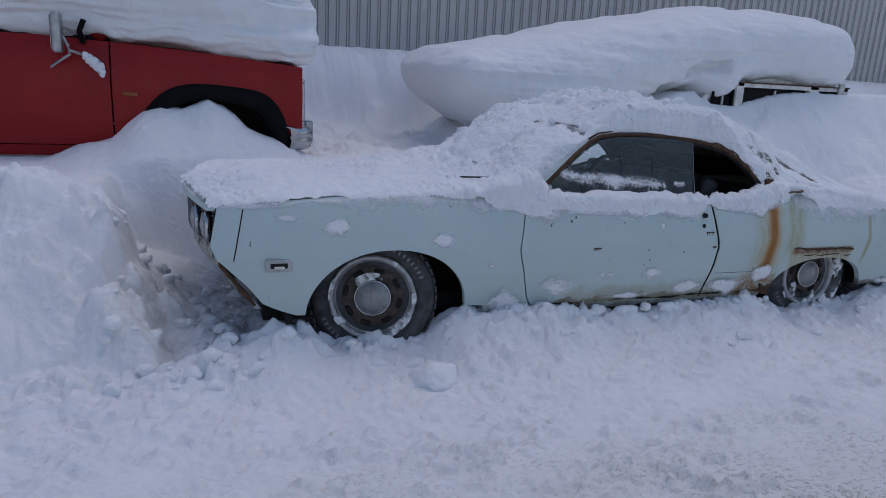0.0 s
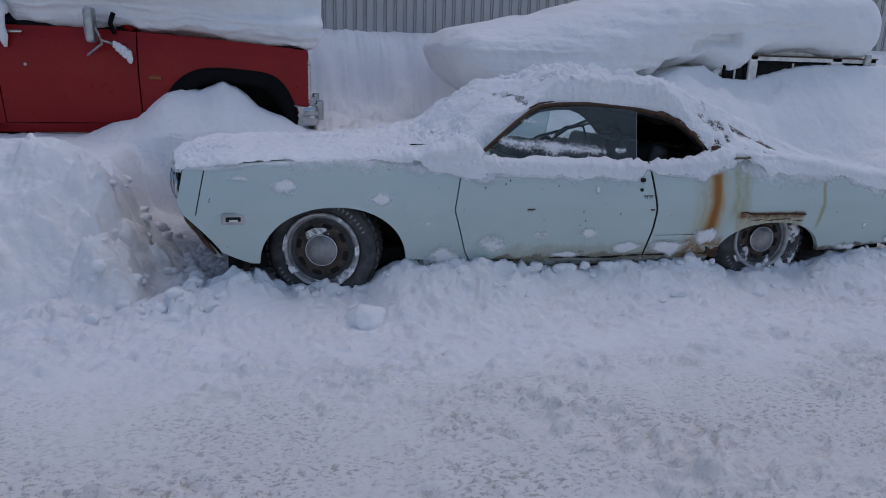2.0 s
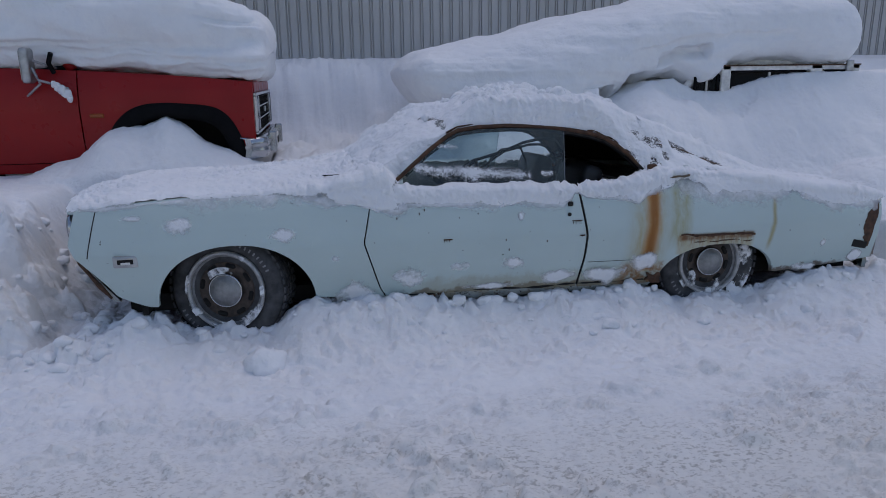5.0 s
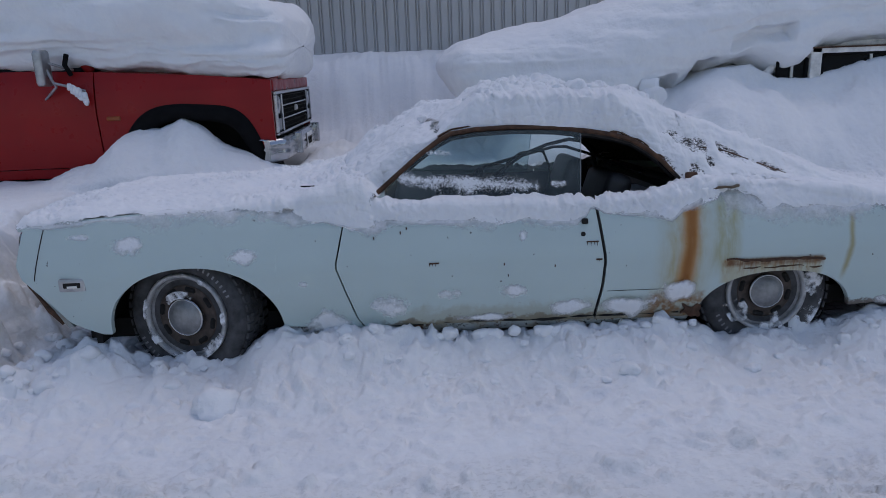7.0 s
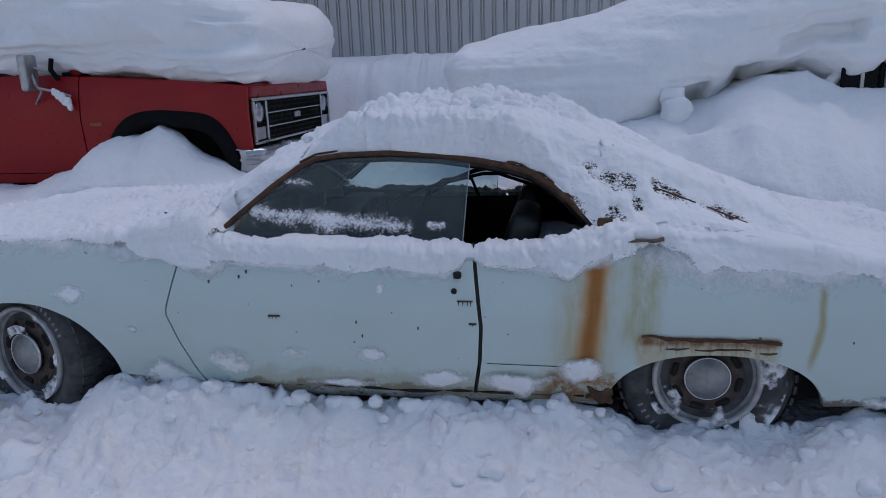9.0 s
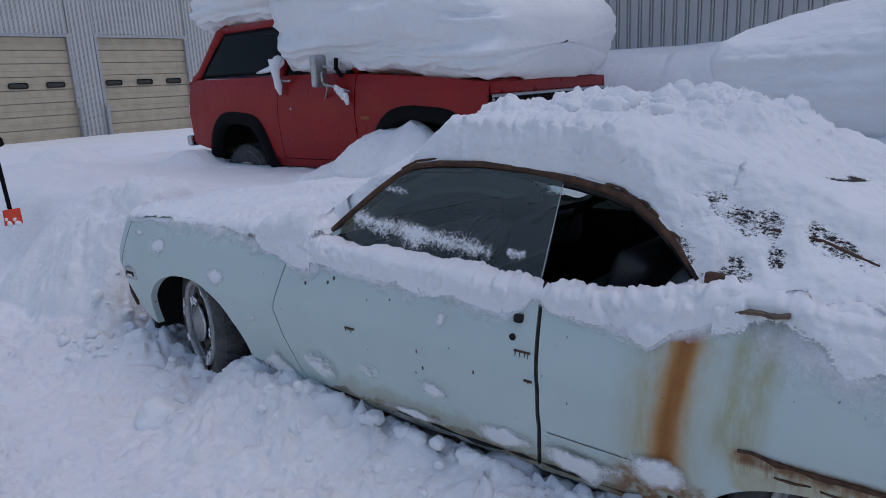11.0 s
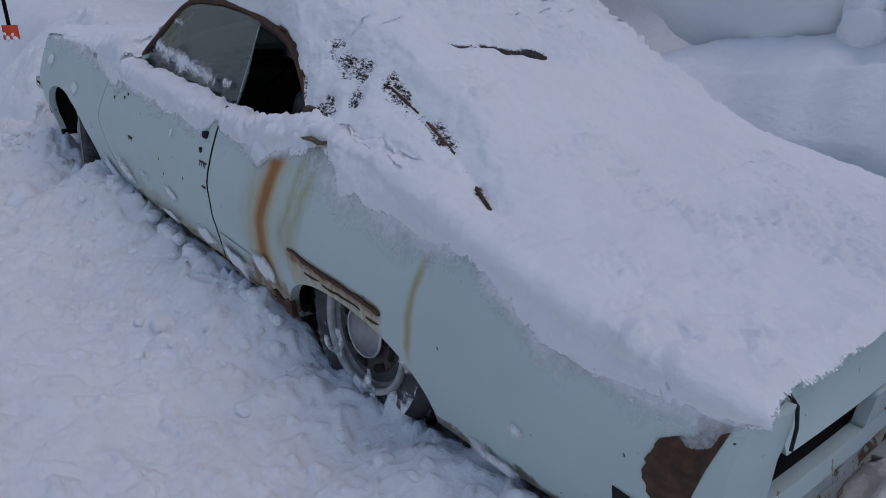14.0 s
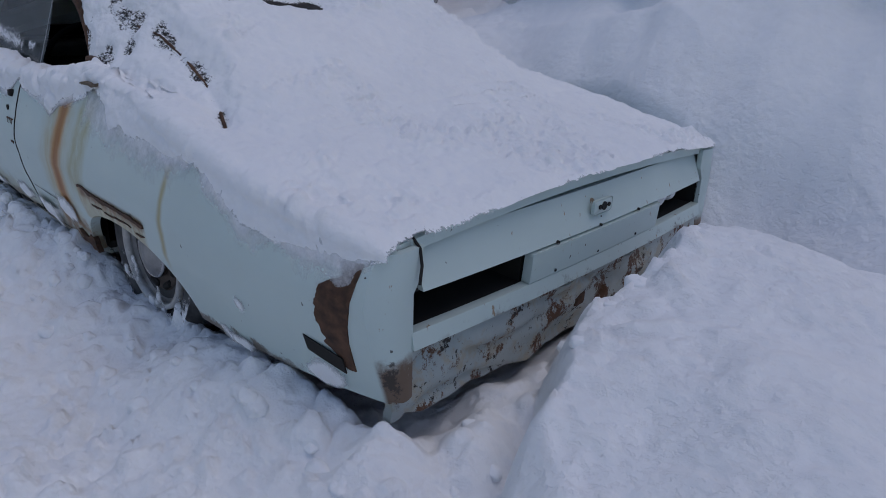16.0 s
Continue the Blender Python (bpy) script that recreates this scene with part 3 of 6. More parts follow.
    part("window", box(X - 5.99, X - 5.95, 0.2, 1.55, 2.25, 3.6), slot, w)
    part("window_frame", box(X - 5.985, X - 5.93, 0.1, 1.65, 2.12, 2.25), jamb, w)
    part("window_frame", box(X - 5.985, X - 5.93, 1.55, 1.65, 2.25, 3.6), jamb, w)


workshop()

# ---- pale blue coupe ----
CAR = pose(0, 0, 0, -2.4, 0, 0)
MID = 0.905


def car_side(x, z):
    y = np.interp(z, [0.15, 0.3, 0.45, 0.57, 0.62, 0.70, 0.78, 0.84, 0.88, 0.92], [-0.02, -0.065, -0.112, -0.130, -0.122, -0.098, -0.068, -0.038, -0.005, 0.045])
    front, rear = np.clip(-0.3 - x, 0, 2), np.clip(x - 3.3, 0, 2)
    return y + 0.32 * front ** 1.56 + 0.13 * rear ** 2.9


def car_shoulder(x):
    return np.interp(x, [-0.85, -0.5, 0, 0.75, 1.0, 1.3, 1.6, 1.85, 2.05, 2.25, 2.45, 2.6, 3.0, 3.4, 4.2], [0.81, 0.845, 0.875, 0.872, 0.852, 0.840, 0.830, 0.824, 0.815, 0.828, 0.862, 0.892, 0.88, 0.80, 0.70])


def car_low(x):
    """The lower edge of the side, with both wheel arches."""
    z = np.interp(x, [-0.8, -0.62, -0.4, 0.5, 0.85, 2.5, 3.4, 3.9, 4.2], [0.56, 0.34, 0.27, 0.27, 0.24, 0.22, 0.24, 0.27, 0.28])
    u = np.clip((x - 0.07) / 0.425, -1, 1)
    f = np.where(np.abs(u) < 1, 0.27 + 0.335 * np.sqrt(np.clip(1 - np.abs(u) ** 2.2, 0, 1)), 0)
    u = np.clip((x - 2.99) / 0.40, -1, 1)
    r = np.where(np.abs(u) < 1, 0.215 + 0.24 * np.sqrt(np.clip(1 - np.abs(u) ** 2.3, 0, 1)), 0)
    return np.maximum(z, np.maximum(f, r))


def frame_line(x):
    """Height of the side-window frame where the sail panel begins."""
    return np.interp(x, [1.5, 1.7, 1.9, 2.08, 2.2, 2.29, 2.36, 2.43, 2.50, 2.55, 2.62], [1.205, 1.205, 1.195, 1.172, 1.148, 1.12, 1.078, 1.02, 0.947, 0.90, 0.80])


def sail_half(x):
    """Half-width of roof and sail panel, down to the window frame."""
    x = np.asarray(x, float)
    hw = greenhouse_half(x)
    best = hw - 0.02
    for d in np.linspace(-0.02, 0.19, 211):
        ok = car_top(x, MID + hw + d) >= frame_line(x)
        best = np.where(ok & (x > 1.6), np.maximum(best, hw + d), best)
    return np.where(x > 2.60, 0.9, np.minimum(best, 0.9))


def mirror_y(grid):
    g = np.array(grid, float)
    g[..., 1] = 2 * MID - g[..., 1]
    return g


def greenhouse_half(x):
    return np.interp(x, [0.9, 1.4, 1.9, 2.4, 2.9, 3.5], [0.80, 0.745, 0.745, 0.73, 0.66, 0.60])


def car_top(x, y):
    """Height of the upper body: bonnet, screens, roof, tail."""
    s = np.abs(np.asarray(y) - MID)
    crown = 1 - (s / 0.95) ** 2
    bow = 0.17 * np.clip(1 - (s / 0.76) ** 2, 0, 1)
    deck = np.interp(x, [-0.95, -0.6, 0.2, 0.85, 1.0, 2.6, 3.2, 3.5, 4.1, 4.22], [0.80, 0.835, 0.865, 0.87, 0.875, 0.885, 0.84, 0.80, 0.715, 0.69]) + 0.03 * crown
    roof = np.interp(x + bow * (1 - step(1.2, 1.7, x)), [0.86, 1.0, 1.38, 1.6, 2.0, 2.4, 2.8, 3.2, 3.5, 3.6], [0.80, 0.91, 1.215, 1.255, 1.265, 1.225, 1.09, 0.93, 0.82, 0.70]) + 0.035 * crown
    hw = greenhouse_half(x)
    wall = np.interp(s - hw, [-0.06, -0.02, 0.04, 0.17], [1.0, 0.93, 0.72, 0.0])
    return np.maximum(deck, deck + (roof - deck) * wall)


PAINT = Shade("pale_blue_paint", rough=0.42)
px, py, pz = PAINT.xyz()
base = PAINT.ramp(PAINT.noise(1.6, 6, 0.6), (0.3, (0.485, 0.585, 0.570)), (0.7, (0.525, 0.630, 0.612)))
# dark specks and hairline scratches
base = PAINT.mix(PAINT.ramp(PAINT.noise(46, 2, 0.4), (0.755, 0.0), (0.775, 0.9)), base, (0.03, 0.025, 0.02))
streak = PAINT.noise(1.0, 5, 0.6, PAINT.scaled(38, 38, 2.2))
wander = PAINT.math("MULTIPLY", PAINT.math("SUBTRACT", PAINT.noise(7, 3), 0.5), 0.03)
sx_ = PAINT.math("ADD", px, PAINT.math("ADD", wander, PAINT.math("MULTIPLY", PAINT.math("SUBTRACT", pz, 0.8), -0.10)))


def stain(mask, colour, amount, under):
    return PAINT.mix(PAINT.math("MULTIPLY", mask, amount), under, colour)


def both(a, b):
    return PAINT.math("MULTIPLY", a, b)


low_ = PAINT.band(pz, 0.30, 0.80, 0.03)
runs = PAINT.ramp(streak, (0.28, 0.25), (0.72, 1.0))
base = stain(both(both(PAINT.band(sx_, 2.42, 2.63, 0.07), low_), runs), (0.40, 0.30, 0.09), 0.75, base)
base = stain(both(PAINT.band(sx_, 2.500, 2.585, 0.028), PAINT.band(pz, 0.31, 0.815, 0.015)), (0.43, 0.18, 0.020), 0.88, base)
base = stain(both(both(PAINT.band(sx_, 2.522, 2.566, 0.016), PAINT.band(pz, 0.31, 0.82, 0.012)), PAINT.ramp(streak, (0.2, 0.65), (0.6, 1.0))), (0.27, 0.088, 0.007), 0.9, base)
base = stain(both(both(PAINT.band(px, 2.515, 2.565, 0.010), PAINT.band(pz, 0.795, 0.83, 0.008)), PAINT.ramp(PAINT.noise(34, 5, 0.7), (0.40, 0.0), (0.52, 1.0))), (0.11, 0.040, 0.015), 0.95, base)
base = stain(both(PAINT.band(sx_, 2.665, 2.785, 0.030), both(PAINT.band(pz, 0.48, 0.86, 0.07), runs)), (0.34, 0.31, 0.12), 0.85, base)
base = stain(both(PAINT.band(sx_, 3.338, 3.362, 0.012), PAINT.band(pz, 0.42, 0.80, 0.05)), (0.34, 0.27, 0.08), 0.75, base)
# rust along the sill and in the wheel arch lip
rustn = PAINT.noise(11, 6, 0.7)
edge = PAINT.math("ADD", pz, PAINT.math("MULTIPLY", PAINT.math("SUBTRACT", rustn, 0.5), 0.16))
base = stain(both(PAINT.band(edge, 0.05, 0.275, 0.012), PAINT.band(px, 1.0, 3.9, 0.1)), (0.10, 0.055, 0.03), 0.85, base)
base = stain(both(PAINT.band(edge, 0.05, 0.335, 0.03), PAINT.band(px, 1.1, 2.7, 0.1)), (0.33, 0.30, 0.20), 0.5, base)
arch = both(PAINT.band(px, 2.69, 3.19, 0.02), PAINT.band(pz, 0.40, 0.525, 0.008))
base = stain(both(arch, PAINT.ramp(streak, (0.2, 0.55), (0.7, 1.0))), (0.46, 0.42, 0.26), 0.85, base)
drip = PAINT.ramp(PAINT.noise(1.0, 5, 0.65, PAINT.scaled(34, 34, 4)), (0.44, 0.0), (0.60, 1.0))
drop_ = PAINT.math("MINIMUM", PAINT.math("MAXIMUM", PAINT.math("MULTIPLY", PAINT.math("SUBTRACT", pz, 0.415), 11.0), 0.0), 1.0)
base = stain(both(both(arch, drip), drop_), (0.27, 0.115, 0.022), 0.95, base)
base = stain(both(both(PAINT.band(px, 2.70, 3.19, 0.02), PAINT.band(pz, 0.490, 0.53, 0.012)), PAINT.ramp(PAINT.noise(22, 4, 0.6), (0.35, 0.35), (0.6, 1.0))), (0.15, 0.060, 0.018), 0.9, base)
# rot in the lower quarter ahead of the rear arch
base = stain(both(both(PAINT.band(px, 2.34, 2.66, 0.05), PAINT.band(edge, 0.05, 0.36, 0.03)), PAINT.ramp(PAINT.noise(12, 6, 0.7), (0.42, 0.0), (0.52, 1.0))), (0.22, 0.095, 0.022), 0.9, base)
# flaking rust on the tail panel
tail = PAINT.band(px, 4.165, 4.6, 0.01)
tn = PAINT.noise(9, 7, 0.75, PAINT.scaled(1, 1, 0.6))
base = stain(both(both(tail, PAINT.band(edge, 0.05, 0.40, 0.03)), PAINT.ramp(tn, (0.37, 0.0), (0.46, 1.0))), (0.13, 0.07, 0.038), 0.95, base)
base = stain(both(both(tail, PAINT.band(edge, 0.05, 0.43, 0.03)), PAINT.ramp(PAINT.noise(13, 6, 0.75), (0.56, 0.0), (0.62, 1.0))), (0.03, 0.022, 0.018), 0.9, base)
base = stain(both(both(tail, PAINT.band(pz, 0.40, 0.70, 0.01)), PAINT.ramp(PAINT.noise(30, 4, 0.6, PAINT.scaled(1, 1, 0.45)), (0.66, 0.0), (0.70, 1.0))), (0.26, 0.15, 0.06), 0.85, base)
PAINT.put("Base Color", base)
PAINT.put("Roughness", PAINT.ramp(PAINT.noise(6, 5), (0.3, 0.36), (0.7, 0.52)))
PAINT.bump(PAINT.noise(5, 3), 0.05, 0.008)
PAINT = PAINT.m


def pane_material(name, tint, gloss, film=1.0):
    """Thin dusty glass, clear with a sheen; teal film adds dust and painted reflection."""
    m = bpy.data.materials.new(name)
    m.use_nodes = True
    t = m.node_tree
    t.nodes.clear()
    out = t.nodes.new("ShaderNodeOutputMaterial")
    clear = t.nodes.new("ShaderNodeBsdfTransparent")
    clear.inputs[0].default_value = (*tint, 1)
    shine = t.nodes.new("ShaderNodeBsdfGlossy")
    shine.inputs["Roughness"].default_value = 0.04
    # teal diffuse layer: dust, plus reflected sky and snow put in as colour
    dust_and_glare = t.nodes.new("ShaderNodeBsdfDiffuse")
    dust_and_glare.inputs[0].default_value = (0.38, 0.46, 0.46, 1)
    fres = t.nodes.new("ShaderNodeFresnel")
    fres.inputs["IOR"].default_value = gloss
    a, b = t.nodes.new("ShaderNodeMixShader"), t.nodes.new("ShaderNodeMixShader")
    n = t.nodes.new("ShaderNodeTexNoise")
    n.inputs["Scale"].default_value, n.inputs["Detail"].default_value = 5, 6
    r = t.nodes.new("ShaderNodeMapRange")
    r.inputs[1].default_value, r.inputs[2].default_value, r.inputs[3].default_value, r.inputs[4].default_value = 0.3, 0.8, 0.11 * film, 0.21 * film
    t.links.new(n.outputs["Fac"], r.inputs[0])
    t.links.new(r.outputs[0], a.inputs[0])
    t.links.new(clear.outputs[0], a.inputs[1])
    t.links.new(dust_and_glare.outputs[0], a.inputs[2])
    t.links.new(fres.outputs[0], b.inputs[0])
    t.links.new(a.outputs[0], b.inputs[1])
    t.links.new(shine.outputs[0], b.inputs[2])
    t.links.new(b.outputs[0], out.inputs[0])
    return m


PANE = pane_material("dusty_glass_painted_sheen", (0.70, 0.83, 0.84), 1.5, 0.75)
DARK_PANE = pane_material("dark_tinted_glass", (0.05, 0.06, 0.09), 1.2, 0.12)


GREY_DISH = plain("dusty_grey_steel", (0.23, 0.23, 0.235), 0.7, 0.2, 0.4, 20)
HUB = plain("dull_hub_steel", (0.27, 0.275, 0.28), 0.5, 0.7, 0.3, 16)
RING = plain("dull_trim_ring", (0.42, 0.42, 0.42), 0.5, 0.3, 0.3, 18)
RIM = plain("brown_dusty_rim", (0.070, 0.052, 0.043), 0.7, 0.1, 0.5, 22)


def wheel(name, parent, x, y, z, steer=0.0, flip=False, R=0.335, rim=0.195, material=None, W=0.22, treads=44):
    """Tyre with raised white lettering bars, steel rim with slots, trim ring and hubcap; outer face at y."""
    w = new(name)
    w.parent = parent
    w.matrix_basis = pose(x, y, z, 0, 0, steer + (180 if flip else 0))
    mid_ = (rim + R) / 2
    prof = [(rim - 0.005, 0.012), (rim + 0.012, -0.004), (mid_ - 0.02, -0.016), (mid_ + 0.02, -0.014), (R - 0.018, 0.006), (R, 0.035), (R, W - 0.035), (R - 0.02, W - 0.005), (rim + 0.05, W + 0.012), (rim, W - 0.01)]
    ty = part("tyre", lathe(prof, 64), TYRE, w, smooth=True)
    blocks = bmesh.new()
    for k in range(treads):
        a = 2 * math.pi * k / treads
        for row, (ya, yb) in enumerate(((0.012, 0.062), (0.072, 0.108), (0.118, 0.152), (0.162, W - 0.012))):
            aa = a + (row % 2) * math.pi / treads
            own = box(-0.016, 0.016, ya, yb, R - 0.006, R + 0.006)
            own.transform(Matrix.Rotation(aa, 4, "Y"))
            me = bpy.data.meshes.new("tmp")
            own.to_mesh(me)
            own.free()
            blocks.from_mesh(me)
            bpy.data.meshes.remove(me)
    part("tread", blocks, TYRE, ty)
    for a0 in (25, 205):
        for k in range(10):
            bar = bmesh.new()
            a, ha = radians(a0 + k * 6.0), radians(1.0)
            r0, r1 = R - 0.068, R - 0.047
            bar.faces.new([bar.verts.new((r * math.cos(q), -0.0185, r * math.sin(q))) for r, q in ((r0, a - ha), (r1, a - ha), (r1, a + ha), (r0, a + ha))])
            part("sidewall_bar", bar, WHITE_LETTER, ty)
    part("trim_ring", lathe([(rim + 0.006, -0.010), (rim + 0.002, -0.022), (rim - 0.010, -0.022), (rim - 0.018, -0.006), (rim - 0.016, 0.012), (rim + 0.004, 0.015)], 64, True), RING, w, "scuffed bright trim ring", True)
    part("rim_dish", lathe([(rim - 0.014, -0.002), (rim - 0.030, 0.012), (rim - 0.056, 0.022), (rim - 0.058, 0.034), (rim - 0.014, 0.030)], 48, True), GREY_DISH, w, "snow-dusted grey rim dish", True)
    disc = part("rim", lathe([(rim - 0.056, 0.030), (rim - 0.060, 0.012), (rim - 0.068, 0.004), (rim - 0.095, 0.010), (0.0, 0.012)], 48), RIM if material is None else material, w, smooth=True)
    for k in range(8):
        a = 2 * math.pi * (k + 0.3) / 8
        slot = box(-0.030, 0.030, -0.004, 0.02, rim - 0.092, rim - 0.066, 0.008, 1)
        slot.transform(Matrix.Rotation(a, 4, "Y"))
        part("slot", slot, INSIDE, disc)
    q = 0.95 * rim / 0.195
    cap = part("hubcap", lathe([(0.083 * q, 0.012), (0.086 * q, -0.008), (0.082 * q, -0.018), (0.076 * q, -0.018), (0.070 * q, -0.024), (0.045 * q, -0.032), (0.0, -0.038)], 40), HUB, w, "dull steel hubcap", True)
    part("cap_rim", lathe([(0.090 * q, 0.0), (0.092 * q, -0.010), (0.086 * q, -0.020), (0.081 * q, -0.014)], 40, True), CHROME, cap, smooth=True)
    return w


VINYL = plain("weathered_black_vinyl", (0.020, 0.016, 0.014), 0.85, 0, 0.7, 25)


def coupe():
    car = thing("car", "pale blue two-door coupe with rust streaks, dug out of snow", "car", CAR)
    # side panels: fender, door, quarter, both flanks
    fx = np.concatenate([np.linspace(-0.80, -0.36, 24), 0.07 - 0.4249 * np.cos(np.linspace(0, math.pi, 72)), np.linspace(0.50, 0.79, 16)])
    dx = np.linspace(0.0, 1.0, 44)
    qx = np.concatenate([np.linspace(2.105, 2.585, 22), 2.99 - 0.3999 * np.cos(np.linspace(0, math.pi, 72)), np.linspace(3.395, 4.185, 36)])

    def door_grid():
        z = np.linspace(0, 1, 26)[None, :]
        u = dx[:, None]
        zz = 0.25 + (0.885 - 0.25) * z + 0 * u
        zz = 0.25 - 0.02 * u + (car_shoulder(0.8 + 1.3 * u) - 0.25 + 0.02 * u) * z
        lead = np.interp(zz, [0.25, 0.30, 0.58, 0.83, 0.9], [0.90, 0.87, 0.785, 0.842, 0.855])
        tail_ = np.interp(zz, [0.25, 0.40, 0.55, 0.85, 0.9], [2.06, 2.085, 2.095, 2.06, 2.05])
        x = lead + (tail_ - lead) * u
        return np.stack([x, car_side(x, zz), zz], -1)

    def fender_grid():
        g = panel_side(fx, car_low, lambda x: car_shoulder(x), car_side, 26)
        z = g[..., 2]
        lead = np.interp(z, [0.25, 0.30, 0.58, 0.83, 0.9], [0.90, 0.87, 0.785, 0.842, 0.855]) - 0.008
        nose = np.interp(z, [0.3, 0.50, 0.63, 0.80, 0.85], [-0.60, -0.74, -0.80, -0.765, -0.755])
        t = np.clip((g[..., 0] - 0.42) / (0.79 - 0.42), 0, 1)
        g[..., 0] = g[..., 0] * (1 - t) + (0.42 + (lead - 0.42) * t) * t
        s = np.clip((-0.40 - g[..., 0]) / 0.40, 0, 1)
        g[..., 0] = g[..., 0] * (1 - s) + (-0.40 + (nose + 0.40) * s) * s
        g[..., 1] = car_side(g[..., 0], z)
        return g

    def quarter_grid():
        g = panel_side(qx, car_low, lambda x: car_shoulder(x), car_side, 26)
        z = g[..., 2]
        lead = np.interp(z, [0.25, 0.40, 0.55, 0.85, 0.9], [2.06, 2.085, 2.095, 2.06, 2.05]) + 0.015
        t = np.clip((2.50 - g[..., 0]) / (2.50 - 2.105), 0, 1)
        g[..., 0] = g[..., 0] * (1 - t) + (2.50 - (2.50 - lead) * t) * t
        # cut-back edge of the missing tail lamp bezel
        e = np.clip((g[..., 0] - 3.9) / 0.285, 0, 1)
        edge_x = np.interp(z, [0.28, 0.40, 0.55, 0.70], [4.175, 4.165, 4.155, 4.165])
        g[..., 0] = g[..., 0] * (1 - e) + (3.9 + (edge_x - 3.9) * e) * e
        g[..., 1] = car_side(g[..., 0], z)
        return g

    for flip in (False, True):
        fold = (0, -1, 0) if flip else (0, 1, 0)
        for name, g in (("fender", fender_grid()), ("door", door_grid()), ("quarter_panel", quarter_grid())):
            panel = sheet(name, mirror_y(g) if flip else g, PAINT, car, 0.035, fold)
            if name == "door" and not flip:
                yh = float(car_side(2.0, 0.72))
                hole = box(1.992, 2.024, yh - 0.006, yh + 0.02, 0.730, 0.758, 0.008, 2)
                part("handle_hole", hole, INSIDE, panel, "empty black handle opening")
                part("lock", lathe([(0.011, 0.01), (0.012, -0.003), (0.0, -0.005)], 16), INSIDE, panel).location = (1.996, float(car_side(2.0, 0.684)), 0.684)
                part("trim_scar", box(1.235, 1.285, -0.133, -0.120, 0.573, 0.580), RUSTY, panel, "rust-edged trim hole")
                part("trim_scar", box(2.01, 2.07, float(car_side(2, .64)) - 0.003, float(car_side(2, .64)) + 0.01, 0.645, 0.650), RUSTY, panel)
                part("trim_scar", box(2.055, 2.085, -0.131, -0.115, 0.556, 0.564), RUSTY, panel)
                gap = [(float(np.interp(z, [0.25, 0.40, 0.55, 0.85, 0.9], [2.06, 2.085, 2.095, 2.06, 2.05])) + 0.008, z) for z in np.linspace(0.24, 0.86, 26)]
                part("door_gap", tube([(x, float(car_side(x, z)) + 0.002, z) for x, z in gap], 0.0048, 6, [0.7 + 0.4 * abs(math.sin(k * 1.7)) for k in range(26)]), INSIDE, panel, "black rust-edged door gap")
                for x, z in ((1.238, 0.572), (1.252, 0.572), (1.268, 0.572), (2.015, 0.644), (2.032, 0.644), (2.05, 0.644), (2.062, 0.644), (2.07, 0.556)):
                    zz = [z, z - 0.007 - 0.010 * abs(math.sin(x * 211))]
                    part("rust_drip", tube([(x, float(car_side(x, q)) - 0.0005, q) for q in zz], 0.0022, 6, [1.0, 0.35]), RUSTY, panel)
                for x, z in ((1.10, 0.72), (1.32, 0.795), (0.97, 0.70), (1.60, 0.55), (1.62, 0.49), (1.13, 0.74), (1.85, 0.53)):
                    part("stone_chip", box(x, x + 0.006, float(car_side(x, z)) - 0.002, float(car_side(x, z)) + 0.004, z, z + 0.014), RUSTY, panel)
            if name == "fender" and not flip:
                seam = [[(x + d, float(car_side(x + d, z)) - 0.0012, z) for d in (0.0, 0.006)] for x, z in zip(np.linspace(-0.645, -0.70, 14), np.linspace(0.825, 0.56, 14))]
                sheet("nose_seam", seam, INSIDE, panel, 0.004, (0, 1, 0), "dark seam of the nose cap")
    # inner shell that shows black in the gaps and arches
    part("floor_pan", box(-0.55, 4.05, 0.12, 2 * MID - 0.12, 0.20, 0.30), INSIDE, car)
    part("bulkhead", box(0.60, 0.66, 0.02, 2 * MID - 0.02, 0.28, 0.82), INSIDE, car)
    part("inner_body", box(0.86, 2.60, 0.0, 0.03, 0.22, 0.80), INSIDE, car)
    part("inner_body", box(0.86, 2.60, 2 * MID - 0.03, 2 * MID, 0.22, 0.80), INSIDE, car)
    part("rear_bulkhead", box(2.56, 2.60, 0.0, 2 * MID, 0.25, 0.86), INSIDE, car)
    part("inner_wing", box(-0.5, 0.62, 0.30, 0.34, 0.22, 0.80), INSIDE, car)
    part("inner_wing", box(2.6, 3.5, 0.24, 0.28, 0.22, 0.76), INSIDE, car)
    for x0, x1, z1 in ((-0.42, 0.56, 0.66), (2.52, 3.46, 0.56)):
        part("wheel_house", box(x0, x1, -0.03, 0.32, z1, z1 + 0.03), INSIDE, car)
        part("wheel_house", box(x0 - 0.03, x0, -0.03, 0.32, 0.22, z1 + 0.03), INSIDE, car)
        part("wheel_house", box(x1, x1 + 0.03, -0.03, 0.32, 0.22, z1 + 0.03), INSIDE, car)
    # sills with crusted seam
    for s in (0, 1):
        g = []
        for x in np.linspace(0.62, 2.56, 60):
            row = []
            for a in np.linspace(0, 1, 6):
                z = 0.255 - 0.075 * a
                y = float(car_side(x, 0.255)) + 0.015 + 0.05 * a * a + 0.006 * float(fbm(x * 9, a * 3, 2, 3, 2))
                row.append((x, y, z))
            g.append(row)
        sheet("sill", mirror_y(g) if s else g, APRON, car, 0.05, (0, -1, 0) if s else (0, 1, 0), "rust-stained sill")
    gap = np.linspace(1.0, 2.50, 70)
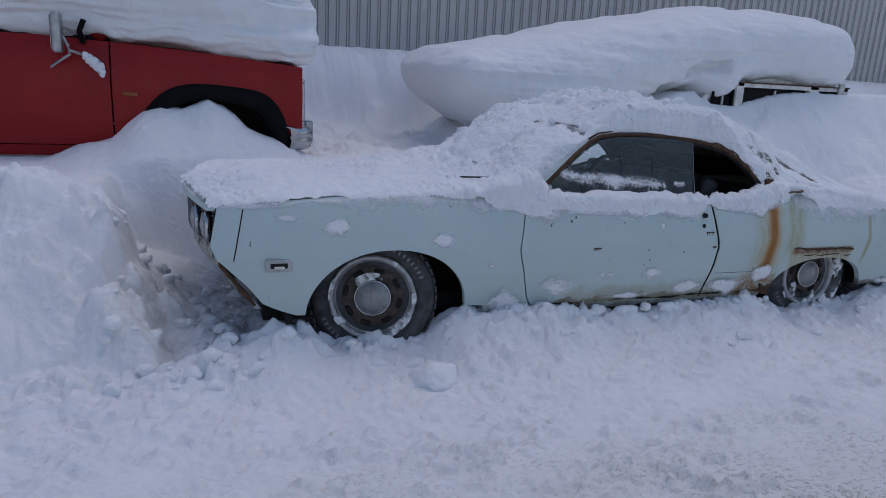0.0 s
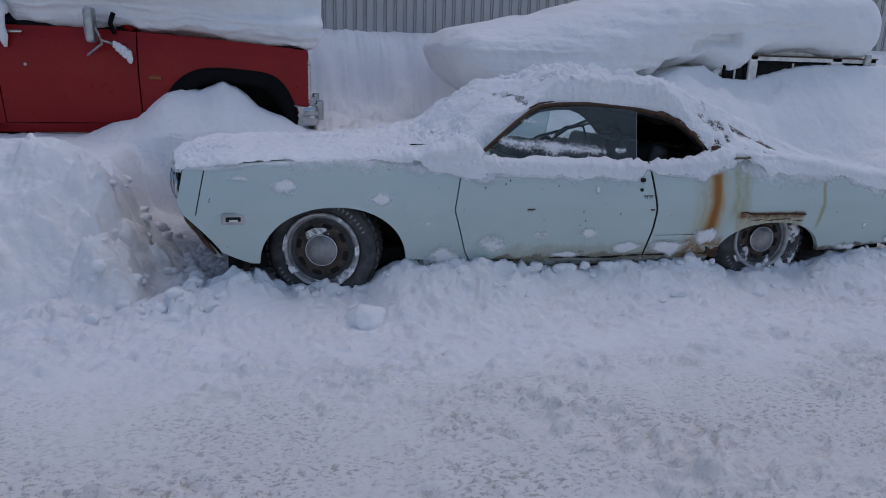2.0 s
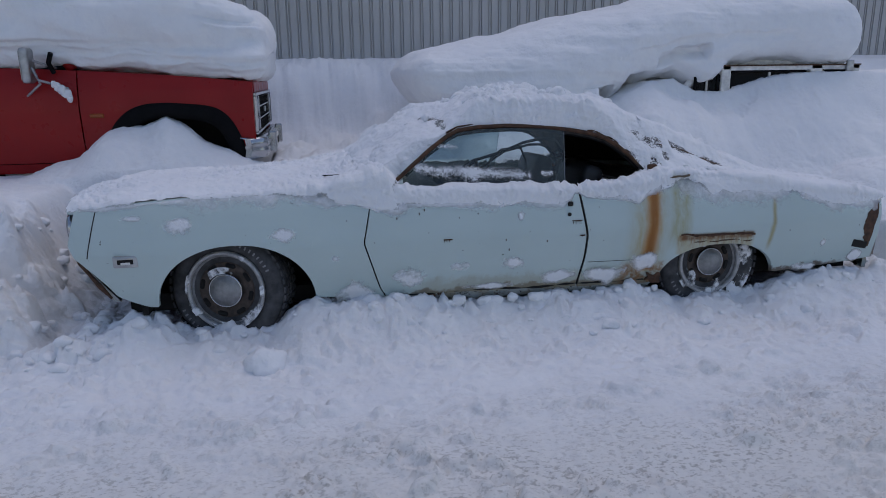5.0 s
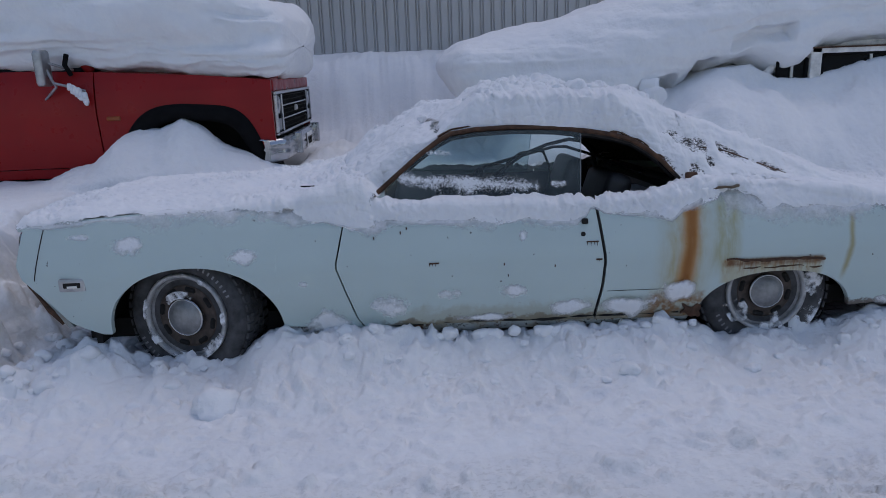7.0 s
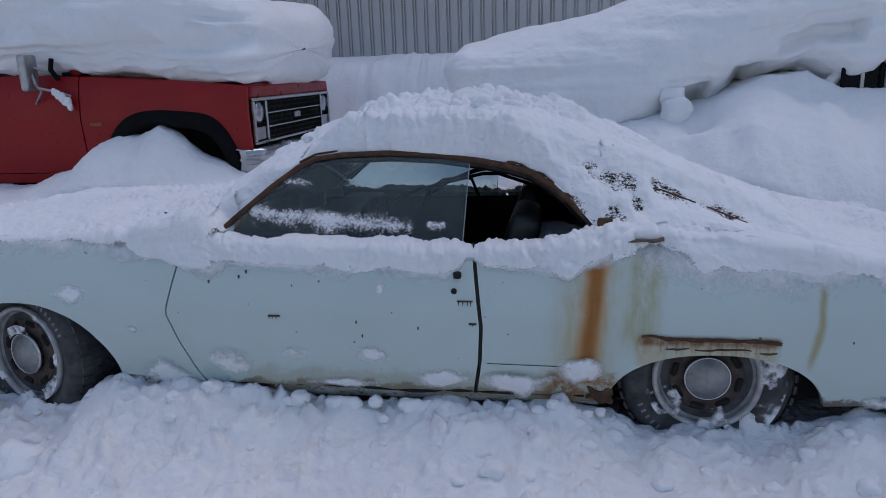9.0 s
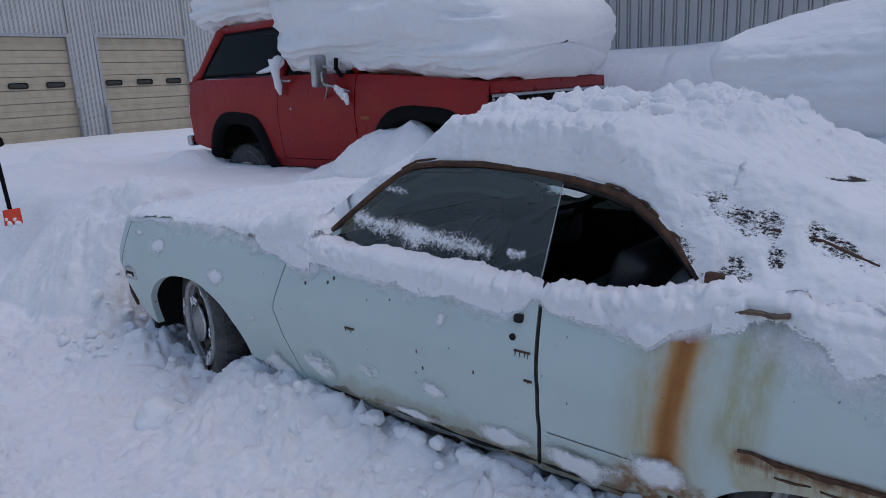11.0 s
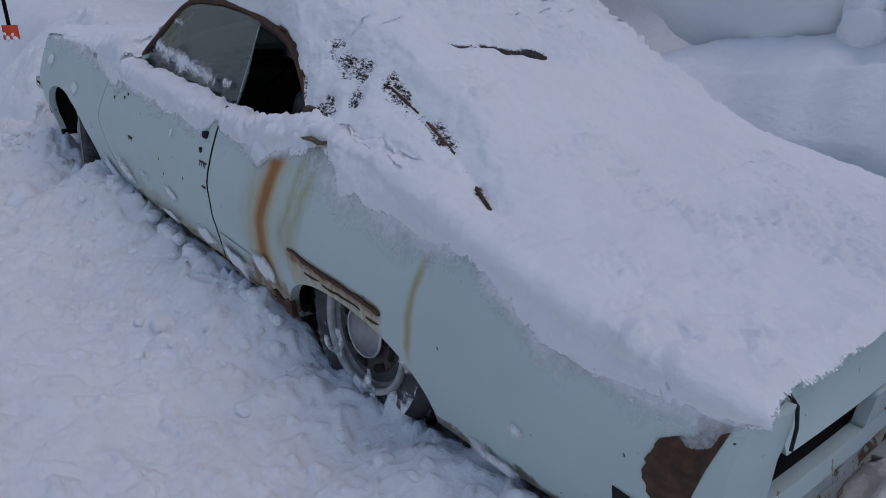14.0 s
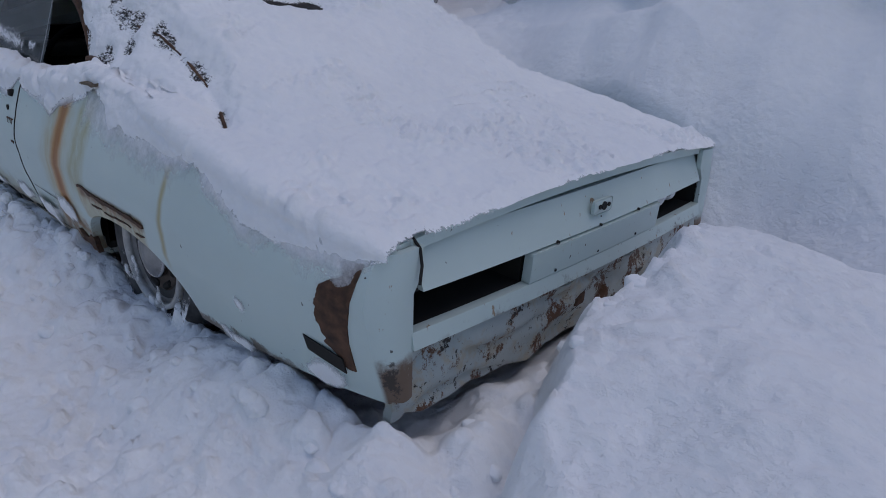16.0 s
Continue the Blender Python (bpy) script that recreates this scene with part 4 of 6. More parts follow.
    part("sill_gap", tube([(x, float(car_side(x, 0.25)) + 0.004, 0.246 + 0.006 * float(fbm(x * 7, 0, 0, 3, 92))) for x in gap], 0.008, 6, [0.25 + 1.1 * abs(float(fbm(x * 6, 3, 0, 3, 93))) for x in gap]), INSIDE, car, "black rotted gap along the sill")
    # bonnet, cowl, roof, tail deck
    def top_grid(x0, x1, nx, half, ny=40):
        xs, ss = np.linspace(x0, x1, nx), np.linspace(-1, 1, ny)
        hw = half(xs)
        x = np.repeat(xs[:, None], ny, 1)
        y = MID + hw[:, None] * ss[None, :]
        return np.stack([x, y, car_top(x, y)], -1)

    def bonnet():
        g = top_grid(-0.85, 0.88, 40, lambda x: MID - car_side(x, car_shoulder(x)) + 0 * x)
        s = (g[..., 1] - MID) / 0.9
        t = np.clip((-0.2 - g[..., 0]) / 0.65, 0, 1)
        g[..., 0] -= t * (0.14 * (1 - s ** 2) - 0.06)
        return g

    sheet("bonnet", bonnet(), PAINT, car, 0.03, (0, 0, -1))
    sheet("cowl", top_grid(0.888, 1.03, 6, lambda x: 0.87 + 0 * x), PAINT, car, 0.02, (0, 0, -1))
    sheet("roof", top_grid(1.38, 2.42, 110, lambda x: np.maximum(greenhouse_half(x), sail_half(x))), VINYL, car, 0.03, (0, 0, -1))
    rear = top_grid(2.422, 3.50, 70, lambda x: np.where(x < 2.6, sail_half(x), MID - car_side(x, car_shoulder(x)) - 0.005), 60)
    sheet("rear_window_surround", rear, VINYL, car, 0.02, (0, 0, -1))
    sheet("boot_lid", top_grid(3.51, 4.17, 26, lambda x: MID - car_side(x, car_shoulder(x)) - 0.10), PAINT, car, 0.03, (0, 0, -1))
    for s in (0, 1):
        xs = np.linspace(3.40, 4.17, 24)
        ya = car_side(xs, car_shoulder(xs))
        g = np.stack([np.stack([xs, ya + a * (MID - (MID - ya - 0.095) - ya), car_shoulder(xs) + a * (car_top(xs, ya + 0.095) - car_shoulder(xs))], -1) for a in (0, 0.35, 0.7, 1.0)], 1)
        sheet("quarter_top", mirror_y(g) if s else g, PAINT, car, 0.02, (0, 0, -1))
    # screens
    sc = top_grid(1.0, 1.37, 10, lambda x: greenhouse_half(x) - 0.04)
    sheet("windscreen", sc, PANE, car)
    # pillars, gutter and window frames, both sides
    for s in (0, 1):
        def mir(p):
            return [(x, 2 * MID - y if s else y, z) for x, y, z in p]
        path = [(0.965, 0.045, 0.885), (1.05, 0.065, 0.955), (1.2, 0.105, 1.075), (1.31, 0.130, 1.150), (1.38, 0.143, 1.183), (1.5, 0.150, 1.198), (1.7, 0.152, 1.203), (1.9, 0.148, 1.192), (2.08, 0.134, 1.168), (2.2, 0.126, 1.145), (2.29, 0.115, 1.117), (2.36, 0.103, 1.075), (2.43, 0.086, 1.018), (2.50, 0.066, 0.945), (2.55, 0.052, 0.898)]
        fr = part("window_frame", tube(mir(path), 0.0125, 10), RUSTY, car, "rusty window frame", True)
        pil = []
        fxs, fys, fzs = (np.array([p[k] for p in path]) for k in range(3))
        for x in np.linspace(0.95, 1.44, 26):
            a = (x, float(np.interp(x, fxs, fys)), float(np.interp(x, fxs, fzs)))
            yb = MID - float(greenhouse_half(x)) + 0.07
            b = (x - 0.02, yb, float(car_top(x - 0.02, yb)) - 0.006)
            pil.append([tuple(a[k] + (b[k] - a[k]) * t for k in range(3)) for t in (0, 0.33, 0.66, 1.0)])
        sheet("windscreen_pillar", mirror_y(pil) if s else pil, PAINT, car)
        inner = [(x, y + 0.012, z - 0.026) for x, y, z in path[1:-1]]
        part("weather_strip", tube(mir(inner), 0.010, 8), BLACK, fr, smooth=True)
        crumbs = [(x, y + 0.004 + 0.006 * math.sin(x * 90), z + 0.016 + 0.006 * math.sin(x * 57)) for x, y, z in zip(np.linspace(2.17, 2.545, 24), np.interp(np.linspace(2.17, 2.545, 24), fxs, fys), np.interp(np.linspace(2.17, 2.545, 24), fxs, fzs))]
        part("perished_seal", tube(mir(crumbs), 0.006, 6, [0.35 + 0.9 * abs(math.sin(k * 2.3)) for k in range(24)]), RUSTY, fr, "crumbling black seal")
        gut = [(x, y - 0.012 + 0.03, z + 0.020) for x, y, z in path[3:11]]
        part("drip_rail", tube(mir(gut), 0.006, 8), RUSTY, fr, smooth=True)
        # door glass
        g = []
        top_x = np.array([p[0] for p in path])
        top_z = np.array([p[2] for p in path])
        for x in np.linspace(0.985, 2.015, 30):
            zt = float(np.interp(x + 0.0, top_x, top_z)) - 0.014
            row = []
            for a in np.linspace(0, 1, 8):
                z = 0.79 + (zt - 0.79) * a
                row.append((x + 0.02 * a * (x > 1.9), 0.045 + (z - 0.872) * 0.30 + 0.012 * math.sin(a * 3.14), z))
            g.append(row)
        glass = sheet("door_window", mirror_y(g) if s else g, PANE, car, label="dusty tinted door glass with a painted teal sheen")
        glass.visible_shadow = False
        part("window_edge", tube(mir([(2.012, 0.022, 0.80), (2.038, 0.136, 1.160)]), 0.002, 6), STEEL, glass)
    # sail panels carry rust at the window corner
    part("corner_plate", box(2.545, 2.605, 0.018, 0.05, 0.862, 0.950, 0.012, 2), RUSTY, car, "rust-red window corner plate")
    strip = [[(x, float(car_side(x, z)) - 0.006, z - 0.028 * (x - 2.705) + 0.006 * float(fbm(x * 12, 0, 0, 3, 71))) for z in (0.520 + 0.006 * float(fbm(x * 20, 4, 0, 3, 72)), 0.524, 0.528, 0.532)] for x in np.linspace(2.705, 3.20, 60)]
    sheet("arch_trim_scar", strip, RUSTY, car, 0.01, (0, 1, 0), "dark rusted line above the wheel arch")
    for xa, xb, z0 in ((2.795, 2.88, 0.479), (2.90, 3.10, 0.476), (3.13, 3.19, 0.470)):
        strip = [[(x, float(car_side(x, z)) - 0.003, z + 0.004 * float(fbm(x * 15, 0, 0, 3, 73))) for z in (z0 - 0.004 * math.sin((x - xa) / (xb - xa) * math.pi), z0, z0 + 0.003)] for x in np.linspace(xa, xb, 16)]
        sheet("arch_trim_scar", strip, RUSTY, car, 0.006, (0, 1, 0))
    strip = [[(x, float(car_side(x, z)) - 0.002, z) for z in (0.385 - 0.01 * (x - 2.1), 0.388 - 0.01 * (x - 2.1))] for x in np.linspace(2.12, 2.42, 12)]
    sheet("trim_crease", strip, INSIDE, car)
    # thin dark bar also draws the shadow line along the rear window
    for s in (0, 1):
        pts = [(2.68, 0.165, 0), (2.80, 0.188, 0), (2.95, 0.193, 0), (3.10, 0.180, 0), (3.25, 0.140, 0), (3.42, 0.065, 0)]
        pts = [(x, 2 * MID - y if s else y, float(car_top(x, y)) - 0.003) for x, y, z in pts]
        part("rear_trim_shade_line", tube(pts, 0.006, 8), RUSTY, car, "corroded dark rear-window trim drawing a shadow line", True)
    rot = [[(x + 0.030 * float(fbm(z * 26, x * 5, 6, 4, 83)), float(car_side(x, z)) - 0.004 - 0.012 * float(np.clip(fbm(x * 22, z * 22, 1, 3, 81), 0, 1)), z + 0.022 * float(fbm(x * 18, z * 9, 3, 3, 82))) for z in np.linspace(0.232, 0.285, 9)] for x in np.linspace(2.50, 2.592, 14)]
    sheet("lower_rust", rot, RUSTY, car, 0.02, (0, 1, 0), "rotted rusty lower quarter")
    part("wiper", tube([(0.50, 0.32, float(car_top(0.5, 0.32)) + 0.042), (0.74, 0.24, float(car_top(0.74, 0.24)) + 0.048)], 0.005, 6), BLACK, car)
    scar = [[(x, -0.052 + a * 0.05 + 0.25 * (x - 2.66) * a, 0.872 + 0.14 * (x - 2.66) + 0.006 * a + 0.005 * float(fbm(x * 20, a, 0, 3, 84))) for a in (0, 0.3, 0.65, 1.0)] for x in np.linspace(2.655, 2.785, 18)]
    sheet("shoulder_scar", scar, RUST_LIGHT, car, 0.010, (0, 0.3, -1), "rusty trim edge on the shoulder")
    # grille, lamps and valance
    def bowed(y, x0, deep):
        return x0 - deep * (1 - ((y - MID) / 0.9) ** 2)

    span = np.linspace(0.07, 2 * MID - 0.07, 26)
    gr = sheet("grille", [[(bowed(y, -0.735, 0.15), y, z) for z in (0.60, 0.66, 0.73, 0.79)] for y in span], INSIDE, car, 0.03, (1, 0, 0), "black grille cavity")
    for k in range(9):
        z = 0.612 + k * 0.021
        part("grille_bar", tube([(bowed(y, -0.752, 0.15), y, z) for y in span], 0.0042, 6), GREY_DISH, gr)
    for y in (0.17, 0.36, 2 * MID - 0.36, 2 * MID - 0.17):
        lamp = part("headlamp", lathe([(0.070, 0.03), (0.076, -0.012), (0.068, -0.020), (0.055, -0.030), (0.0, -0.040)], 28), STEEL, car, "dull headlamp", True)
        lamp.matrix_basis = pose(float(bowed(y, -0.755, 0.15)), y, 0.705, 0, 0, -90)
        part("bezel", lathe([(0.072, -0.010), (0.082, -0.022), (0.086, -0.006), (0.080, 0.02)], 28, True), CHROME, lamp, smooth=True)
    hood_lip = tube([(-0.76, 0.06, 0.792), (-0.82, 0.3, 0.805), (-0.872, 0.7, 0.81), (-0.882, MID, 0.81), (-0.872, 2 * MID - 0.7, 0.81), (-0.82, 2 * MID - 0.3, 0.805), (-0.76, 2 * MID - 0.06, 0.792)], 0.014, 8)
    part("bonnet_lip", hood_lip, RUSTY, car, smooth=True)
    vg = []
    for s in np.linspace(0, 1, 26):
        y = 0.0 + s * 2 * MID
        bow = 0.12 * (1 - (2 * s - 1) ** 2) + 0.012 * float(fbm(y * 4, 0, 0, 3, 91))
        vg.append([(-0.755 - bow, y, 0.605), (-0.765 - bow, y, 0.56), (-0.735 - bow, y, 0.50), (-0.66 - bow, y, 0.40), (-0.58 - bow, y, 0.30)])
    sheet("front_valance", vg, APRON, car, 0.03, (1, 0, 0), "bent rusty front valance")
    part("bumper_scar", tube([(-0.772, 0.03, 0.585), (-0.752, 0.0, 0.53), (-0.70, -0.02, 0.46), (-0.655, -0.03, 0.40), (-0.60, -0.035, 0.33)], 0.012, 6, [0.7, 1.2, 0.8, 1.3, 0.6]), RUSTY, car, "torn rusty edge where the bumper was", True)
    mk = part("side_marker", box(-0.555, -0.425, -0.117, -0.085, 0.512, 0.578, 0.012, 2), STEEL, car, "chrome-framed side marker lamp")
    part("lens", box(-0.535, -0.445, -0.119, -0.10, 0.528, 0.562, 0.006, 1), INSIDE, mk, "dark broken lens")
    part("lens_shard", box(-0.515, -0.462, -0.121, -0.10, 0.530, 0.545, 0.004, 1), WHITE_PAINT, mk)
    # tail: panel with two lamp openings
    tail_panel(car)
    # wheels
    wheel("wheel", car, 0.0, -0.005, 0.33, -15, rim=0.222)
    wheel("wheel", car, 2.975, 0.005, 0.32, 0, rim=0.204)
    wheel("wheel", car, 0.0, 2 * MID + 0.005, 0.33, -15, True, rim=0.222)
    wheel("wheel", car, 2.975, 2 * MID - 0.005, 0.32, 0, True, rim=0.204)
    cabin(car)
    return car


APRON = Shade("rust_flaked_paint", rough=0.65)
flake = APRON.noise(7, 8, 0.78, APRON.scaled(1, 1, 0.8))
col = APRON.ramp(APRON.noise(3, 5, 0.6), (0.3, (0.36, 0.41, 0.41)), (0.7, (0.46, 0.49, 0.47)))
col = APRON.mix(APRON.ramp(APRON.noise(11, 6, 0.7), (0.50, 0.0), (0.60, 0.6)), col, (0.40, 0.33, 0.22))
col = APRON.mix(APRON.ramp(flake, (0.535, 0.0), (0.575, 1.0)), col, (0.115, 0.052, 0.026))
col = APRON.mix(APRON.ramp(APRON.noise(16, 7, 0.75), (0.58, 0.0), (0.61, 1.0)), col, (0.022, 0.016, 0.013))
APRON.put("Base Color", col)
APRON.bump(flake, 0.4, 0.01)
APRON = APRON.m


def tail_panel(car):
    """Rear panel: upper lip of the boot lid, a band with two lamp openings, a crumpled lower apron."""
    X = 4.185

    def strip(y0, y1, z0, z1, name, material=PAINT, x0=X, lean=0.04, label=""):
        ys, ts = np.linspace(y0, y1, max(4, int((y1 - y0) / 0.05))), np.linspace(0, 1, 8)
        g = []
        for y in ys:
            bow = 0.03 * (1 - ((y - MID) / 0.93) ** 2)
            g.append([(x0 + bow - lean * t + 0.0, y, z0 + (z1 - z0) * t) for t in ts])
        return sheet(name, g, material, car, 0.03, (-1, 0, 0), label)

    strip(0.115, 2 * MID - 0.115, 0.574, 0.690, "boot_edge", lean=0.05)
    strip(0.535, 2 * MID - 0.50, 0.475, 0.567, "tail_band", x0=X + 0.004, lean=-0.005)
    strip(0.08, 2 * MID - 0.08, 0.425, 0.472, "tail_ledge", x0=X + 0.012, lean=0.01)
    # near-black boxes put the empty lamp openings' shade into the colour
    for y0, y1 in ((0.085, 0.535), (2 * MID - 0.50, 2 * MID - 0.085)):
        part("lamp_cavity", box(X - 0.20, X - 0.16, y0, y1, 0.46, 0.62), INSIDE, car, "empty tail-lamp opening, its shade painted black")
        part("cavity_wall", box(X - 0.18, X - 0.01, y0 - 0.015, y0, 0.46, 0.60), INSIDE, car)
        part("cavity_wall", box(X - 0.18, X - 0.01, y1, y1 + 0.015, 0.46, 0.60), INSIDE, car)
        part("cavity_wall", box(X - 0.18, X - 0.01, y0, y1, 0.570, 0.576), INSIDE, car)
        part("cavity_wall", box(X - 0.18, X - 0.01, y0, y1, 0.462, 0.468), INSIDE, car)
    # apron, dented
    ys, ts = np.linspace(0.05, 2 * MID - 0.05, 90), np.linspace(0, 1, 16)
    g = []
    for y in ys:
        bow = 0.03 * (1 - ((y - MID) / 0.93) ** 2)
        g.append([(X + 0.004 + bow - 0.03 * t + 0.012 * float(fbm(y * 5, t * 2.5, 1, 4, 21, 0.6)) - 0.030 * float(np.clip(abs(float(vnoise(y * 4 + t, t * 2 - y, 5, 23))) * -3 + 0.7, 0, 1)), y, 0.42 - 0.22 * t + 0.010 * float(fbm(y * 7, 3, t, 3, 22))) for t in ts])
    sheet("rear_apron", g, APRON, car, 0.03, (-1, 0, 0), "dented rust-flaked rear apron")
    # end caps round the corners
    for s in (0, 1):
        g = []
        for z in np.linspace(0.29, 0.695, 18):
            xa = float(np.interp(z, [0.28, 0.40, 0.55, 0.70], [4.175, 4.165, 4.155, 4.165]))
            ya = float(car_side(xa, z))
            xb, yb = X - 0.03 * (z - 0.3), 0.085 + 0.03 * step(0.58, 0.62, z)
            row = []
            for t in np.linspace(0, 1, 7):
                b = math.sin(t * math.pi) * 0.018
                row.append((xa + (xb + 0.012 - xa) * t + b, ya + (float(yb) - ya) * t - b * 0.5, z))
            g.append(row)
        sheet("end_cap", mirror_y(g) if s else g, PAINT, car, 0.02, (-1, 0, 0))
    for s in (0,):
        pts = [(4.165, 0.098, 0.712), (4.19, 0.10, 0.690), (4.200, 0.098, 0.65), (4.205, 0.088, 0.605)]
        part("boot_gap", tube([(x, 2 * MID - y if s else y, z) for x, y, z in pts], 0.004, 6), INSIDE, car)
    # torn rust patch where the lamp bezel was, and the empty marker
    g = []
    for z in np.linspace(0.36, 0.668, 44):
        w = np.interp(z, [0.36, 0.42, 0.52, 0.60, 0.668], [0.022, 0.045, 0.085, 0.085, 0.055])
        x1 = np.interp(z, [0.36, 0.50, 0.668], [4.10, 4.105, 4.14])
        jag = 0.022 * float(fbm(z * 16, 2, 0, 5, 31, 0.6))
        row = []
        for t in np.linspace(0, 1, 7):
            x = float(x1 - w * (1 - t) + jag * (1 - t))
            row.append((x, float(car_side(x, z)) - 0.004, z))
        g.append(row)
    sheet("bezel_scar", g, RUSTY, car, 0.006, (0, 1, 0), "bare red-brown rust where a lamp bezel was")
    g = [[(x, float(car_side(x, z)) - 0.003, z - (x - 3.95) * 0.22) for z in (0.375, 0.392, 0.41, 0.425)] for x in np.linspace(3.95, 4.075, 8)]
    sheet("marker_opening", g, INSIDE, car, 0.004, (0, 1, 0), "empty black marker opening")
    lock = part("boot_lock", box(X + 0.016, X + 0.03, MID - 0.055, MID + 0.055, 0.612, 0.660, 0.012, 2), PAINT, car)
    for dy, r in ((-0.025, 0.008), (0.0, 0.014), (0.028, 0.007)):
        h = part("key_hole", lathe([(r, 0.01), (r, -0.004), (0, -0.004)], 12), INSIDE, lock)
        h.matrix_basis = pose(X + 0.03, MID + dy, 0.638, 0, 0, 90)
    for y in (0.66, 0.9, 1.15):
        for z in (0.485, 0.575):
            h = part("bolt_hole", lathe([(0.005, 0.006), (0.005, -0.002), (0, -0.002)], 8), INSIDE, car)
            h.matrix_basis = pose(X + 0.033, y, z, 0, 0, 90)
    part("apron_bracket", box(X - 0.02, X + 0.025, 0.82, 0.88, 0.30, 0.35, 0.012, 2), RUSTY, car)


LINING = plain("grey_lining", (0.30, 0.27, 0.25), 0.9)


def cabin(car):
    """Dark cabin: dash, wheel, seats, parcel shelf."""
    part("dashboard", box(1.06, 1.30, 0.12, 2 * MID - 0.12, 0.62, 0.85, 0.04, 3), SEATING, car, smooth=True)
    for y in (0.42, 1.39):
        part("seat_base", box(1.55, 2.02, y - 0.25, y + 0.25, 0.32, 0.52, 0.06, 3), SEATING, car, smooth=True)
        back = box(-0.07, 0.07, y - 0.25, y + 0.25, 0.0, 0.50, 0.06, 3)
        back.transform(pose(2.12, 0, 0.46, 0, 18, 0))
        part("seat_back", back, SEATING, car, smooth=True)
    part("rear_bench", box(2.25, 2.55, 0.2, 2 * MID - 0.2, 0.34, 0.54, 0.06, 3), SEATING, car, smooth=True)
    bench = box(-0.08, 0.08, 0.2, 2 * MID - 0.2, 0, 0.42, 0.06, 3)
    bench.transform(pose(2.52, 0, 0.48, 0, 20, 0))
    part("rear_backrest", bench, SEATING, car, smooth=True)
    sw = part("steering_wheel", lathe([(0.190, -0.016), (0.206, 0.0), (0.190, 0.016), (0.174, 0.0)], 40, True), BLACK, car, smooth=True)
    sw.matrix_basis = pose(1.46, 0.44, 0.80, 0, 0, 0) @ Matrix.Rotation(radians(-62), 4, "Y") @ Matrix.Rotation(radians(90), 4, "X")
    for a in (0, 120, 240):
        part("spoke", tube([(0, 0, 0), (0.185 * math.cos(radians(a + 90)), 0, 0.185 * math.sin(radians(a + 90)))], 0.010, 6), BLACK, sw)
    rear_y = np.linspace(0.30, 2 * MID - 0.30, 12)
    sheet("rear_lining", [[(x, y, float(car_top(x, y)) - 0.05) for y in rear_y] for x in np.linspace(2.44, 2.95, 10)], LINING, car, label="grey roof lining")
    part("parcel_shelf", box(2.60, 3.05, 0.25, 2 * MID - 0.25, 0.80, 0.82, 0.006, 1), LINING, car)
    part("headliner", box(1.36, 2.45, 0.22, 2 * MID - 0.22, 1.185, 1.20, 0.005, 1), SEATING, car)


coupe()


def loose_strips():
    """Long rubber strips thrown over the seat backs."""
    for pts, r in ((((1.50, 0.84, 0.84), (1.61, 0.85, 0.91), (1.82, 0.85, 0.965), (1.98, 0.85, 1.027), (2.12, 0.85, 1.055), (2.22, 0.86, 1.036), (2.28, 0.88, 0.96), (2.30, 0.90, 0.86)), 0.011),
                   (((1.66, 0.82, 0.86), (1.84, 0.84, 0.972), (2.02, 0.85, 1.012), (2.10, 0.85, 1.012), (2.23, 0.85, 0.968), (2.41, 0.85, 0.895), (2.60, 0.85, 0.835)), 0.009),
                   (((1.90, 0.84, 1.00), (1.965, 0.85, 0.985), (2.0, 0.85, 0.90), (2.0, 0.85, 0.80)), 0.008),
                   (((1.70, 0.80, 0.84), (1.74, 0.82, 0.93), (1.82, 0.84, 0.985), (1.90, 0.85, 0.99)), 0.008)):
        bm = tube(pts, r, 8)
        tagged(part("rubber_strip", bm, BLACK, None, "loose black rubber strip thrown over the coupe's seats", True), category="rubber strip", group="strips in the coupe")


loose_strips()


# ---- red off-road wagon ----
TM = 3.60


def truck_side(x, z):
    y = np.interp(z, [0.70, 0.80, 1.0, 1.18, 1.24, 1.40, 1.52, 1.60], [2.68, 2.635, 2.605, 2.592, 2.588, 2.605, 2.630, 2.665])
    return y + 0.05 * np.clip(x + 0.25, 0, 1) ** 1.5 + 0.05 * np.clip(-3.9 - x, 0, 1)


def truck_low(x):
    z = np.interp(x, [-4.2, -3.9, -2.6, -1.3, -0.1, 0.1], [0.92, 0.86, 0.74, 0.74, 0.86, 0.95])
    for c, w, top in ARCHES:
        z = np.where(np.abs(x - c) < w, np.maximum(z, arch_line((x - c) / w, top)), z)
    return z


ARCHES = ((-0.715, 0.56, 1.195), (-3.28, 0.50, 1.165))


def arch_line(u, top):
    """Squarish arch, its rear leg slanting, its crown falling a little towards the nose."""
    u = np.clip(u, -1, 1)
    return top - np.where(u < 0, 0.50 * np.abs(u) ** 3.2, 0.05 * u + 0.45 * np.abs(u) ** 6)


def truck_high(x):
    return np.interp(x, [-4.2, -1.9, -1.45, -0.6, 0.08], [1.61, 1.60, 1.575, 1.52, 1.455])


